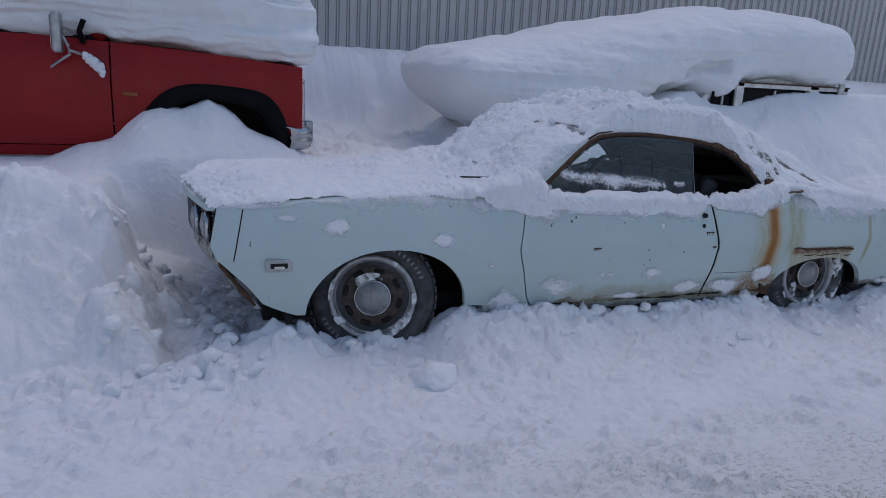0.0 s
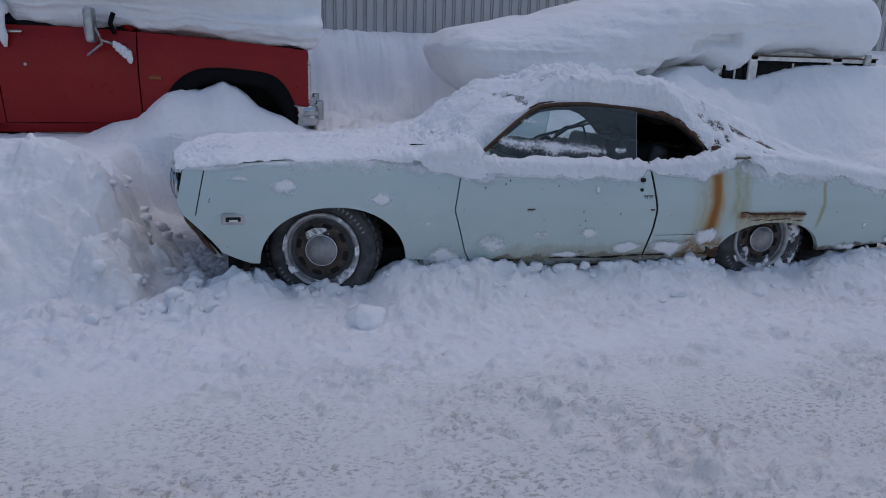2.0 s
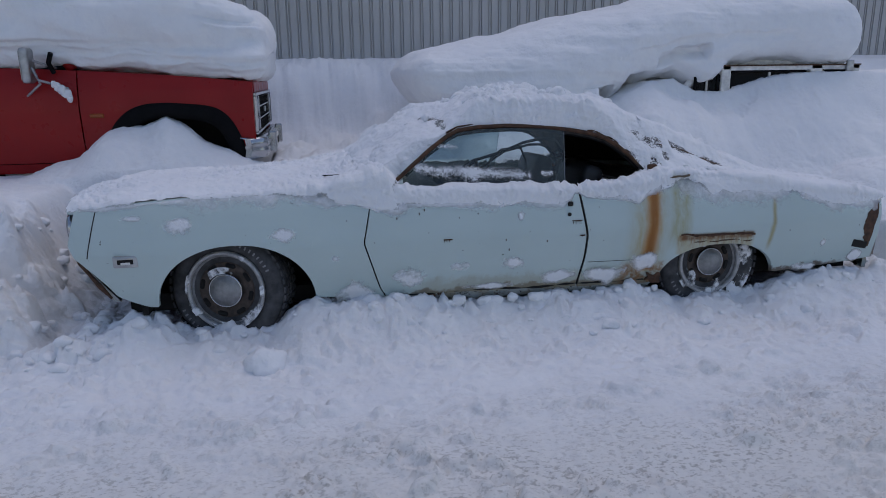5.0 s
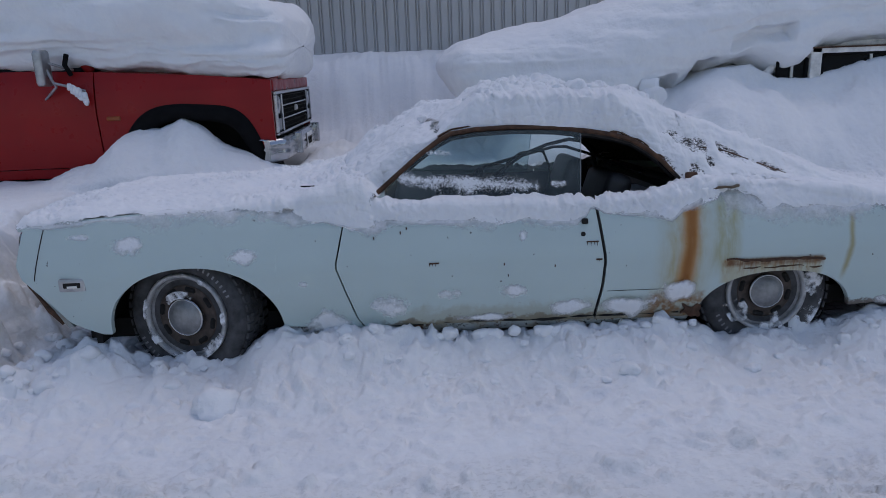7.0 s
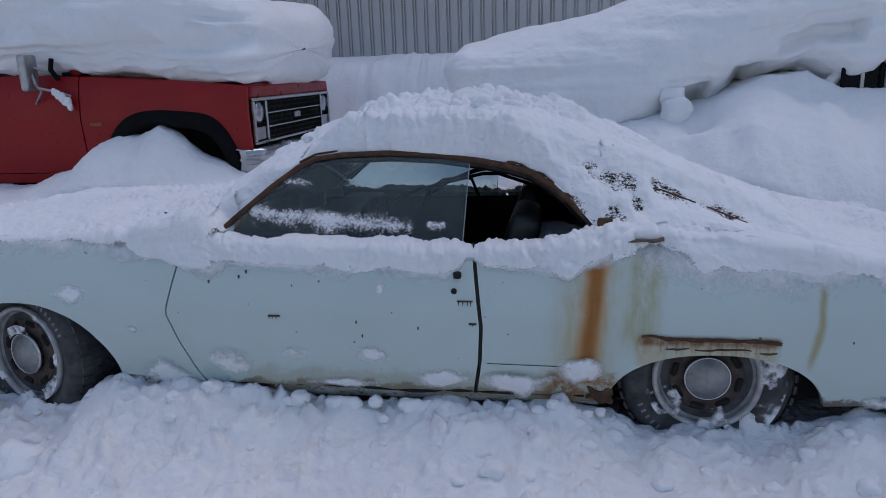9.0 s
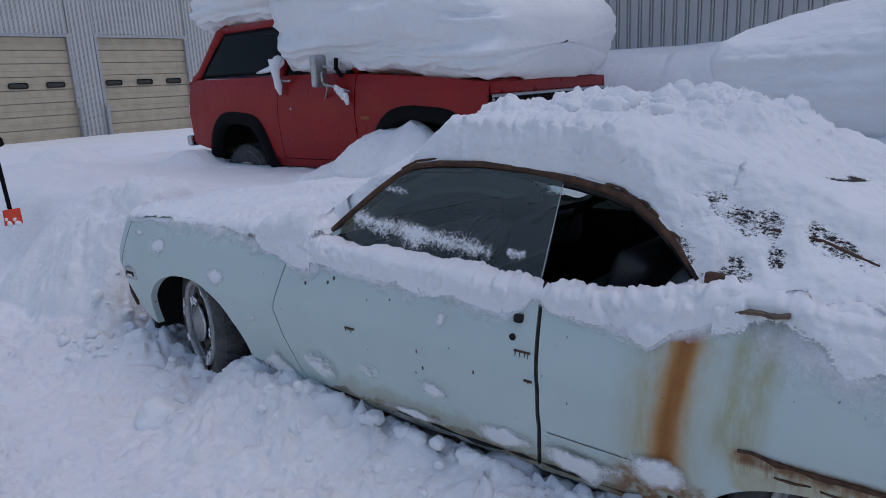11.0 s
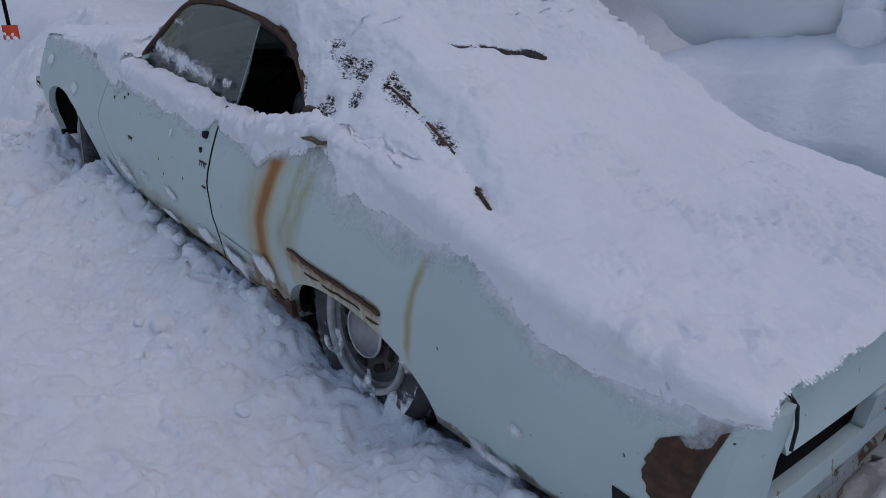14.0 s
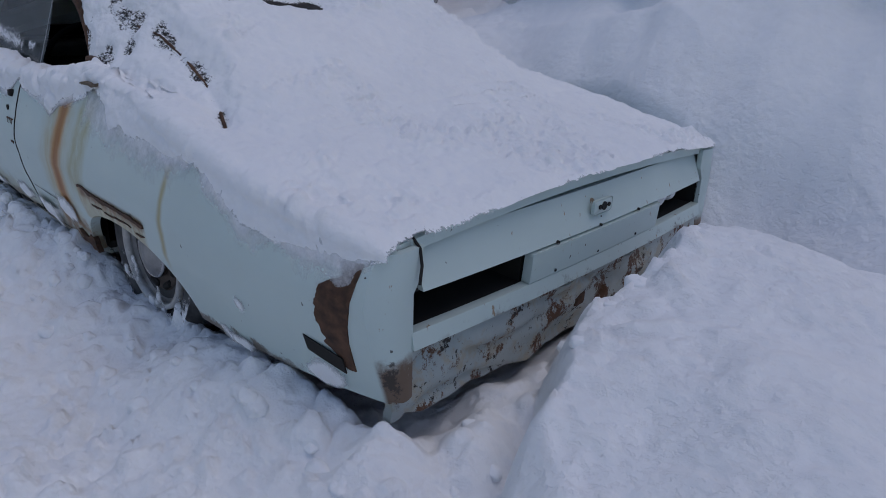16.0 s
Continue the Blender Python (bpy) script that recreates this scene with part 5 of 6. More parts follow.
def wagon():
    t = thing("truck", "red two-door off-road wagon buried under deep snow", "truck")

    def both_sides(name, grid, material, thick=0.03, label=""):
        a = sheet(name, grid, material, t, thick, (0, 1, 0), label)
        g = np.array(grid, float)
        g[..., 1] = 2 * TM - g[..., 1]
        sheet(name, g, material, t, thick, (0, -1, 0), label)
        return a

    both_sides("fender", panel_side(np.concatenate([np.linspace(-1.44, -1.28, 10), -0.715 - 0.5599 * np.cos(np.linspace(0, math.pi, 60)), np.linspace(-0.15, 0.0, 12)]), truck_low, truck_high, truck_side, 20), RED)
    both_sides("door", panel_side(np.linspace(-2.545, -1.452, 20), lambda x: 0.80 + 0 * x, truck_high, truck_side, 20), RED)
    both_sides("rocker", panel_side(np.linspace(-2.70, -1.29, 20), lambda x: 0.71 + 0 * x, lambda x: 0.792 + 0 * x, truck_side, 6), RED)
    both_sides("quarter_panel", panel_side(np.concatenate([np.linspace(-4.16, -3.785, 14), -3.28 - 0.4999 * np.cos(np.linspace(0, math.pi, 60)), np.linspace(-2.775, -2.555, 10)]), truck_low, truck_high, truck_side, 20), RED)
    # flat bonnet, nose panel, tailgate, floor
    xs, ys = np.linspace(-1.47, -0.03, 20), np.linspace(2.67, 2 * TM - 2.67, 24)
    sheet("bonnet", [[(x, y, float(truck_high(x)) + 0.03 * (1 - ((y - TM) / 0.95) ** 2)) for y in ys] for x in xs], RED, t, 0.03, (0, 0, -1))
    part("nose_panel", box(-0.06, 0.01, 2.66, 2 * TM - 2.66, 1.365, 1.465, 0.02, 3), RED, t)
    part("tailgate", box(-4.20, -4.14, 2.66, 2 * TM - 2.66, 0.92, 1.60, 0.02, 2), RED, t)
    part("floor_pan", box(-4.1, -0.1, 2.80, 2 * TM - 2.80, 0.72, 0.80), INSIDE, t)
    part("engine_bay", box(-1.2, -0.02, 2.95, 2 * TM - 2.95, 0.80, 1.40), INSIDE, t)
    for x0, x1 in ((-1.27, -0.14), (-3.85, -2.72)):
        part("wheel_house", box(x0, x1, 2.66, 3.1, 1.30, 1.34), INSIDE, t)
        part("wheel_house", box(x0, x0 + 0.04, 2.66, 3.1, 0.78, 1.34), INSIDE, t)
        part("wheel_house", box(x1 - 0.04, x1, 2.66, 3.1, 0.78, 1.34), INSIDE, t)
        part("wheel_house", box(x0, x1, 3.08, 3.12, 0.70, 1.34), INSIDE, t)
    # black flares
    for c, w, top in ARCHES:
        us = np.linspace(-1, 1, 48)
        rows = []
        for q, (grow, out) in enumerate(((-0.035, 0.03), (0.0, -0.05), (0.065, -0.045), (0.10, -0.006), (0.105, 0.02))):
            row = []
            for u in us:
                z = float(arch_line(u, top)) + grow * (1 - 0.75 * abs(u) ** 6)
                x = c + u * (w + grow)
                row.append((x, float(truck_side(x, z)) + out, z))
            rows.append(row)
        both_sides("wheel_flare", rows, BLACK, 0.0, "matt black wheel flare")
    # cab: pillars, roof, glass
    for s in (0, 1):
        def mir(p):
            return [(x, 2 * TM - y if s else y, z) for x, y, z in p]
        part("rear_pillar", tube(mir([(-4.13, 2.72, 1.60), (-4.02, 2.74, 1.68), (-3.66, 2.79, 2.08), (-3.55, 2.82, 2.12)]), 0.055, 10), RED, t, smooth=True)
        part("rear_pillar", tube(mir([(-2.55, 2.70, 1.60), (-2.45, 2.79, 2.1)]), 0.05, 10), RED, t, smooth=True)
        part("front_pillar", tube(mir([(-1.50, 2.74, 1.58), (-1.95, 2.82, 2.1)]), 0.04, 10), RED, t, smooth=True)
        part("roof_rail", tube(mir([(-3.62, 2.80, 2.11), (-1.95, 2.83, 2.13)]), 0.045, 10), RED, t, smooth=True)
        g = [(-3.98, 2.715, 1.645), (-2.55, 2.705, 1.645), (-2.46, 2.785, 2.07), (-3.62, 2.785, 2.07)]
        bm = bmesh.new()
        bm.faces.new([bm.verts.new(p) for p in mir(g)])
        part("side_window", bm, DARK_PANE, t, "large dark side window")
        edge = mir(g + g[:1])
        part("window_seal", tube(edge, 0.014, 6), BLACK, t)
        bm = bmesh.new()
        bm.faces.new([bm.verts.new(p) for p in mir([(-2.50, 2.70, 1.60), (-1.54, 2.73, 1.58), (-1.95, 2.80, 2.07), (-2.44, 2.785, 2.07)])])
        part("door_window", bm, DARK_PANE, t)
    part("roof", box(-3.62, -1.92, 2.80, 2 * TM - 2.80, 2.10, 2.16, 0.03, 2), RED, t)
    bm = bmesh.new()
    bm.faces.new([bm.verts.new(p) for p in ((-1.50, 2.76, 1.58), (-1.50, 2 * TM - 2.76, 1.58), (-1.95, 2 * TM - 2.84, 2.1), (-1.95, 2.84, 2.1))])
    part("windscreen", bm, DARK_PANE, t)
    bm = bmesh.new()
    bm.faces.new([bm.verts.new(p) for p in ((-4.12, 2.76, 1.62), (-4.12, 2 * TM - 2.76, 1.62), (-3.62, 2 * TM - 2.84, 2.1), (-3.62, 2.84, 2.1))])
    part("rear_window", bm, DARK_PANE, t)
    # front: surround, stacked lamps, egg-crate grille, badge, bumper
    F = 0.0
    surround = part("grille_surround", box(F - 0.03, F - 0.01, 2.67, 2 * TM - 2.67, 1.0, 1.36), BLACK, t)
    for y0, y1, z0, z1 in ((2.655, 2 * TM - 2.655, 1.338, 1.366), (2.655, 2 * TM - 2.655, 0.995, 1.018), (2.655, 2.69, 1.018, 1.338), (2 * TM - 2.69, 2 * TM - 2.655, 1.018, 1.338), (2.90, 2.93, 1.018, 1.338), (2 * TM - 2.93, 2 * TM - 2.90, 1.018, 1.338)):
        part("chrome_frame", box(F - 0.012, F + 0.028, y0, y1, z0, z1, 0.006, 1), CHROME, surround)
    for z in (1.115, 1.228):
        part("grille_bar", box(F - 0.01, F + 0.022, 2.93, 2 * TM - 2.93, z, z + 0.014, 0.004, 1), CHROME, surround)
    for k in range(24):
        y = 2.955 + k * (2 * TM - 2 * 2.955) / 23
        part("grille_slat", box(F - 0.012, F + 0.006, y - 0.004, y + 0.004, 1.02, 1.336), INSIDE, surround)
    for k in range(8):
        z = 1.035 + k * 0.040
        part("grille_slat", box(F - 0.012, F + 0.004, 2.93, 2 * TM - 2.93, z, z + 0.006), INSIDE, surround)
    part("badge", box(F + 0.015, F + 0.034, TM - 0.07, TM + 0.07, 1.165, 1.215, 0.015, 2), STEEL, surround)
    for y in (2.795, 2 * TM - 2.795):
        lamp = part("headlamp", lathe([(0.082, 0.02), (0.085, -0.005), (0.07, -0.02), (0.0, -0.03)], 28), CHROME, t, smooth=True)
        lamp.matrix_basis = pose(F + 0.0, y, 1.25, 0, 0, 90)
        part("turn_lamp", box(F - 0.005, F + 0.015, y - 0.09, y + 0.09, 1.03, 1.13, 0.01, 2), STEEL, t)
    bx = np.linspace(0, 1, 40)
    rows = []
    for zz, out in ((0.78, 0.0), (0.80, 0.045), (0.865, 0.06), (0.885, 0.045), (0.905, 0.06), (0.96, 0.05), (0.975, 0.0)):
        row = []
        for u in bx:
            s = 2 * u - 1
            back = 0.13 * np.clip((abs(s) - 0.90) / 0.10, 0, 1) ** 1.5
            row.append((0.07 + out - back - 0.04 * s * s, TM + s * 1.01, zz))
        rows.append(row)
    bump_ = sheet("front_bumper", rows, CHROME, t, 0.05, (-1, 0, 0), "chrome front bumper")
    plate = part("number_plate", box(0.13, 0.136, TM - 0.15, TM + 0.15, 0.80, 0.95, 0.003, 1), WHITE_PAINT, bump_, "pale number plate with dark bars")
    for k in range(6):
        part("plate_bar", box(0.1365, 0.138, TM - 0.11 + k * 0.04, TM - 0.085 + k * 0.04, 0.84, 0.91), BLACK, plate)
    for y in (TM - 0.55, TM + 0.55):
        part("bumper_guard", box(0.08, 0.155, y - 0.035, y + 0.035, 0.80, 1.0, 0.015, 2), CHROME, bump_)
    part("rear_bumper", box(-4.30, -4.20, 2.60, 2 * TM - 2.60, 0.88, 1.0, 0.03, 2), CHROME, t)
    part("tail_lamp", box(-4.195, -4.15, 2.635, 2.68, 1.10, 1.34, 0.01, 1), AMBER, t)
    part("tail_lamp_frame", box(-4.20, -4.13, 2.615, 2.637, 1.08, 1.36, 0.006, 1), CHROME, t)
    # side marker, lock, mirror on its tubular arm
    part("side_marker", box(-1.37, -1.255, 2.578, 2.60, 1.178, 1.215, 0.008, 1), AMBER, t, "amber side marker")
    part("door_lock", lathe([(0.013, 0.01), (0.013, -0.004), (0, -0.006)], 12), STEEL, t).location = (-2.33, 2.585, 1.286)
    part("door_handle", box(-2.46, -2.33, 2.60, 2.625, 1.535, 1.56, 0.008, 1), CHROME, t)
    m = part("mirror", box(-1.80, -1.735, 2.41, 2.575, 1.475, 1.76, 0.03, 3), STEEL, t, "rectangular steel door mirror", True)
    part("mirror_glass", box(-1.806, -1.80, 2.43, 2.555, 1.50, 1.735, 0.002, 1), CHROME, m)
    part("mirror_arm", tube([(-1.75, 2.50, 1.62), (-1.70, 2.46, 1.53), (-1.70, 2.52, 1.47), (-1.86, 2.62, 1.36)], 0.011, 8), STEEL, m)
    part("mirror_arm", tube([(-1.70, 2.48, 1.50), (-1.62, 2.55, 1.47), (-1.50, 2.63, 1.42)], 0.011, 8), STEEL, m)
    part("mirror_arm", tube([(-1.74, 2.52, 1.66), (-1.66, 2.60, 1.62), (-1.62, 2.68, 1.60)], 0.011, 8), STEEL, m)
    part("vent_post", tube([(-1.62, 2.63, 1.56), (-1.635, 2.58, 1.64), (-1.60, 2.56, 1.72)], 0.020, 8), BLACK, t)
    part("axle", tube([(-3.28, 2.75, 0.72), (-3.28, 4.45, 0.72)], 0.06, 10), INSIDE, t)
    part("leaf_spring", box(-3.95, -2.7, 2.88, 2.95, 0.74, 0.79), RUSTY, t)
    part("exhaust", tube([(-4.05, 2.80, 0.80), (-3.7, 2.85, 0.80)], 0.045, 12), RUSTY, t)
    for x in (-0.705, -3.28):
        for flip in (False, True):
            wheel("wheel", t, x, 2 * TM - 2.68 if flip else 2.68, 0.52, 0, flip, R=0.39, rim=0.20, material=STEEL, W=0.26, treads=36)
    return t


wagon()


# ---- snowed-in white van ----
def van():
    v = thing("van", "white van almost wholly buried in snow", "van")
    side = [(2.9, 1.0), (2.83, 1.25), (2.86, 1.40), (2.92, 1.53), (3.02, 1.62)]
    xs = np.linspace(1.9, 7.0, 30)
    part("lower_body", box(4.4, 6.35, 2.86, 4.8, 0.5, 1.27, 0.06, 2), WHITE_PAINT, v)
    part("roof", box(4.1, 6.2, 3.0, 4.7, 1.545, 1.62, 0.05, 2), WHITE_PAINT, v)
    for x0, x1, z0, z1, nm in ((4.70, 4.80, 1.27, 1.56, "door_pillar"), (5.72, 5.86, 1.27, 1.56, "door_pillar"), (6.2, 6.3, 1.27, 1.56, "rear_pillar"), (4.45, 6.3, 1.505, 1.56, "roof_side")):
        part(nm, box(x0, x1, 2.86, 2.94, z0, z1, 0.012, 2), WHITE_PAINT, v)
    part("front_pillar", tube([(4.28, 2.95, 1.28), (4.60, 2.98, 1.56)], 0.04, 8), WHITE_PAINT, v)
    for x0, x1 in ((4.42, 4.68), (4.82, 5.70), (5.88, 6.18)):
        w = part("window", box(x0, x1, 2.905, 2.915, 1.28, 1.50), DARK_PANE, v, "dark window in a black rubber frame")
        part("window_rubber", tube([(x0, 2.895, 1.27), (x0, 2.895, 1.46), (x0 + 0.04, 2.895, 1.50), (x1 - 0.04, 2.895, 1.50), (x1, 2.895, 1.46), (x1, 2.895, 1.27)], 0.016, 8), BLACK, w)
        part("window_divider", box((x0 + x1) / 2 - 0.012, (x0 + x1) / 2 + 0.012, 2.89, 2.905, 1.28, 1.50), STEEL, w)
    part("cabin_lining", box(4.2, 6.2, 3.4, 3.44, 1.2, 1.55), INSIDE, v)
    part("drip_rail", box(4.5, 6.3, 2.845, 2.865, 1.548, 1.562), RUSTY, v)
    part("roof_bracket", box(6.12, 6.2, 2.82, 2.86, 1.48, 1.60, 0.01, 1), STEEL, v)
    return v


van()


# ---- snow lying on the vehicles ----
def snow_cap(name, table, material, label, seed=0, nx=200, na=220, rough=0.035, strata=0.03, square=0.42, brow=False, blunt=2.0):
    """A deep drift: rounded cross-sections along x. table rows: x, y0, y1, z0, z1."""
    tb = np.array(table, float)
    u = np.linspace(0, 1, nx)
    ease = (1 - np.cos(u * math.pi)) / 2
    x = tb[0, 0] + (tb[-1, 0] - tb[0, 0]) * (0.35 * ease + 0.65 * u)
    y0, y1, z0, z1 = (np.interp(x, tb[:, 0], tb[:, k]) for k in (1, 2, 3, 4))
    ends = np.minimum(np.clip((x - x[0]) / 0.28, 0, 1), np.clip((x[-1] - x) / 0.28, 0, 1))
    round_ = np.clip(1 - (1 - ends) ** blunt, 0, 1) ** (1 / blunt)
    a = np.linspace(0, 2 * math.pi, na, endpoint=False)
    c, s = np.cos(a), np.sin(a)
    cy, sz = np.sign(c) * np.abs(c) ** square, np.sign(s) * np.abs(s) ** (square * 1.5)
    hy, hz = (y1 - y0) / 2, (z1 - z0) / 2
    hy_ = hy * np.sqrt(round_)
    Y = ((y0 + y1) / 2)[:, None] + hy_[:, None] * cy[None, :]
    Z = ((z0 + z1) / 2)[:, None] + (hz * round_)[:, None] * sz[None, :]
    X = np.repeat(x[:, None], na, 1)
    n1 = fbm(X * 1.6, Y * 1.6, Z * 2.5, 4, seed)
    lay = vnoise(X * 0.5, Y * 0.7, Z * 13, seed + 9) + 0.45 * vnoise(X * 0.9, Y * 1.2, Z * 34, seed + 10) - 0.5 * np.exp(-(vnoise(X * 0.6, Y, Z * 22, seed + 12) / 0.10) ** 2) * step(-0.2, 0.4, vnoise(X * 1.5, Y, Z * 6, seed + 13))
    flank = (1 - np.abs(sz)[None, :] ** 3) * np.ones_like(X)
    push = rough * 1.6 * n1 + 0.45 * rough * fbm(X * 6, Y * 6, Z * 9, 3, seed + 4) * flank + strata * lay * flank
    if brow:
        lip = np.interp(X, [3.6, 3.7, 4.1, 4.5, 5.3, 5.5], [1.70, 1.735, 1.82, 1.87, 1.92, 1.92]) + 0.02 * fbm(X * 5, 0 * X, 2, 3, 77)
        front = (c < -0.2)[None, :] * np.ones_like(X)
        seam = step(3.6, 3.8, X) * (1 - step(5.2, 5.5, X))
        push = push - front * seam * (0.05 * step(0.0, 0.02, lip - Z) * (1 - step(0.03, 0.16, lip - Z)))
        jag = 0.025 * fbm(X * 5, Z * 5, 2, 3, 78)
        # hollows under the brow: x range, lower and upper edge at both ends, depth
        for xa, xb, ba, bb, ta, tb_, deep in ((3.96, 4.50, 1.57, 1.64, 1.69, 1.775, 0.16), (3.62, 3.84, 1.33, 1.38, 1.475, 1.50, 0.14), (3.28, 3.50, 1.00, 1.10, 1.34, 1.37, 0.15)):
            low, up = np.interp(X, [xa, xb], [ba, bb]), np.interp(X, [xa, xb], [ta, tb_])
            inside = step(xa - 0.01, xa + 0.07, X + jag) * (1 - step(xb - 0.04, xb + 0.01, X + jag)) * step(low - 0.04, low + 0.05, Z + jag) * (1 - step(up - 0.03, up + 0.01, Z + 0.6 * jag))
            push = push - deep * front * inside
        push = push + 0.05 * front * step(4.2, 4.5, X) * (1 - step(4.6, 4.9, X)) * (1 - step(1.50, 1.60, Z))
    push = push * round_[:, None]
    if not brow:
        level = (Z - z0[:, None]) / np.maximum(z1 - z0, 0.1)[:, None] + 0.10 * fbm(X * 2.2, Y, Z * 2, 3, seed + 21)
        push = push - 0.07 * (1 - step(0.30, 0.46, level)) * flank - 0.025 * (1 - step(0.16, 0.20, level)) * flank
    under = np.clip(-sz, 0, 1)[None, :]
    Y = Y + cy[None, :] * push
    Z = Z + sz[None, :] * push * (0.5 + 0.5 * (sz > 0))[None, :] + under * 0.03 * fbm(X * 5, Y * 5, 0, 3, seed + 6)
    X = X + (0.6 * push) * (np.where(u > 0.5, 1, -1) * (1 - round_) * round_)[:, None]
    g = np.stack([X, Y, Z], -1)
    idx = np.arange(nx * na).reshape(nx, na)
    j = np.roll(np.arange(na), -1)
    faces = np.stack([idx[:-1], idx[1:], idx[1:, j], idx[:-1, j]], -1).reshape(-1, 4)
    ob = from_arrays(name, g.reshape(-1, 3), faces, material)
    return tagged(ob, label, "snow")


snow_cap("snow_drift", [(-4.22, 2.72, 4.5, 2.14, 2.50), (-3.4, 2.70, 4.5, 2.12, 2.62), (-2.62, 2.68, 4.55, 2.10, 2.68), (-2.50, 2.58, 4.6, 1.72, 2.68), (-2.40, 2.54, 4.6, 1.56, 2.68), (-1.9, 2.52, 4.62, 1.54, 2.62), (-1.55, 2.52, 4.62, 1.57, 2.50), (-1.2, 2.53, 4.62, 1.555, 2.38), (-0.5, 2.53, 4.62, 1.51, 2.28), (-0.05, 2.54, 4.62, 1.465, 2.16), (0.15, 2.58, 4.6, 1.46, 2.04)], SNOW_CAP, "thick layered snow drift over the truck's bonnet and roof", 3, strata=0.050, square=0.30, blunt=4.5)
snow_cap("snow_drift", [(1.42, 3.0, 5.0, 1.40, 1.66), (1.6, 2.88, 5.2, 1.22, 1.75), (2.0, 2.80, 5.2, 0.95, 1.83), (2.7, 2.72, 5.3, 0.70, 1.95), (3.2, 2.70, 5.3, 1.04, 2.08), (3.55, 2.70, 5.3, 1.16, 2.16), (3.74, 2.70, 5.3, 1.33, 2.21), (3.95, 2.70, 5.3, 1.37, 2.26), (4.15, 2.72, 5.3, 1.43, 2.30), (4.30, 2.73, 5.3, 1.36, 2.33), (4.45, 2.73, 5.3, 1.28, 2.35), (4.62, 2.74, 5.3, 1.32, 2.37), (4.80, 2.74, 5.3, 1.44, 2.38), (5.0, 2.74, 5.3, 1.49, 2.39), (5.45, 2.74, 5.3, 1.50, 2.38), (5.75, 2.72, 5.3, 1.46, 2.36), (6.1, 2.74, 5.3, 1.43, 2.30), (6.40, 2.8, 5.2, 1.5, 2.16)], SNOW_CAP, "smooth deep snow pillow over the buried van", 8, strata=0.010, rough=0.022, square=0.55, brow=True, nx=330, na=420)


def snow_skin(name, X, Y, Z, N, T, cover, label):
    """Snow of thickness T on a grid of points with normals N; its cover fades with the given cover, 0 to 1."""
    top = np.stack([X, Y, Z], -1) + N * np.maximum(T, -0.006)[..., None]
    n, m = X.shape
    idx = np.arange(n * m).reshape(n, m)
    keep = np.maximum.reduce([cover[:-1, :-1], cover[1:, :-1], cover[1:, 1:], cover[:-1, 1:]]) > -0.25
    faces = np.stack([idx[:-1, :-1], idx[1:, :-1], idx[1:, 1:], idx[:-1, 1:]], -1)[keep]
    used, inv = np.unique(faces, return_inverse=True)
    ob = from_arrays(name, top.reshape(-1, 3)[used], inv.reshape(-1, 4), SNOW_SKIN)
    at = ob.data.attributes.new("cover", "FLOAT", "POINT")
    at.data.foreach_set("value", np.clip(cover, -0.5, 1.3).reshape(-1)[used].astype(np.float32))
    ob.matrix_world = CAR
    return tagged(ob, label, "snow")


def normals_of(X, Y, Z):
    P = np.stack([X, Y, Z], -1)
    du, dv = np.gradient(P, axis=0), np.gradient(P, axis=1)
    n = np.cross(du, dv)
    return n / np.maximum(np.linalg.norm(n, axis=-1, keepdims=True), 1e-9)


def outward(N, Y):
    flip_ = (N[..., 1] * (Y - MID) + 0.6 * N[..., 2]) < 0
    return np.where(flip_[..., None], -N, N)


def spread(Y, Z):
    """Length along each cross-section from the middle line, growing with y."""
    d = np.hypot(np.diff(Y, axis=1), np.diff(Z, axis=1))
    c = np.concatenate([np.zeros((len(Y), 1)), np.cumsum(d, axis=1)], 1)
    mid = np.argmin(np.abs(Y - MID) + 9 * (Z < 0.6), axis=1)
    c = c - c[np.arange(len(Y)), mid][:, None]
    return c if Y[0, 1] > Y[0, 0] else -c


def crust(X, B, coarse):
    """Clods and hollows on lying snow."""
    A = X + 0.02 * fbm(X * 9, B * 9, 1, 2, 44)
    B = B + 0.02 * fbm(X * 9, B * 9, 6, 2, 45)
    where = step(0.05, 0.6, fbm(A * 2.4, B * 2.4, 7, 3, 40))
    clod = 0.9 * lumps(A / 0.13, B / 0.13, 41) + 0.5 * lumps(A / 0.06, B / 0.06, 42)
    return coarse * where * clod * np.interp(X, [2.7, 3.1], [1, 0.25]) + np.interp(X, [2.6, 3.2], [0.014, 0.009]) * fbm(A * 6, B * 6, 0, 3, 43)


def grain(X, B):
    """Fine crumbs that cling on any slope, in patches."""
    spot = step(-0.15, 0.55, fbm(X * 2.6, B * 2.6, 5, 4, 49)) * np.interp(X, [-0.9, 0.6, 0.9, 2.7, 3.3], [0.55, 0.7, 1.0, 1.0, 0.85])
    spot = np.maximum(spot, 0.9 * step(0.58, 0.72, np.abs(B)) * step(1.2, 1.4, X) * (1 - step(2.5, 2.8, X)))
    return (0.004 + 0.026 * spot) * billow(X * 21, B * 21, 48) + (0.003 + 0.009 * spot) * billow(X * 44, B * 44, 47)


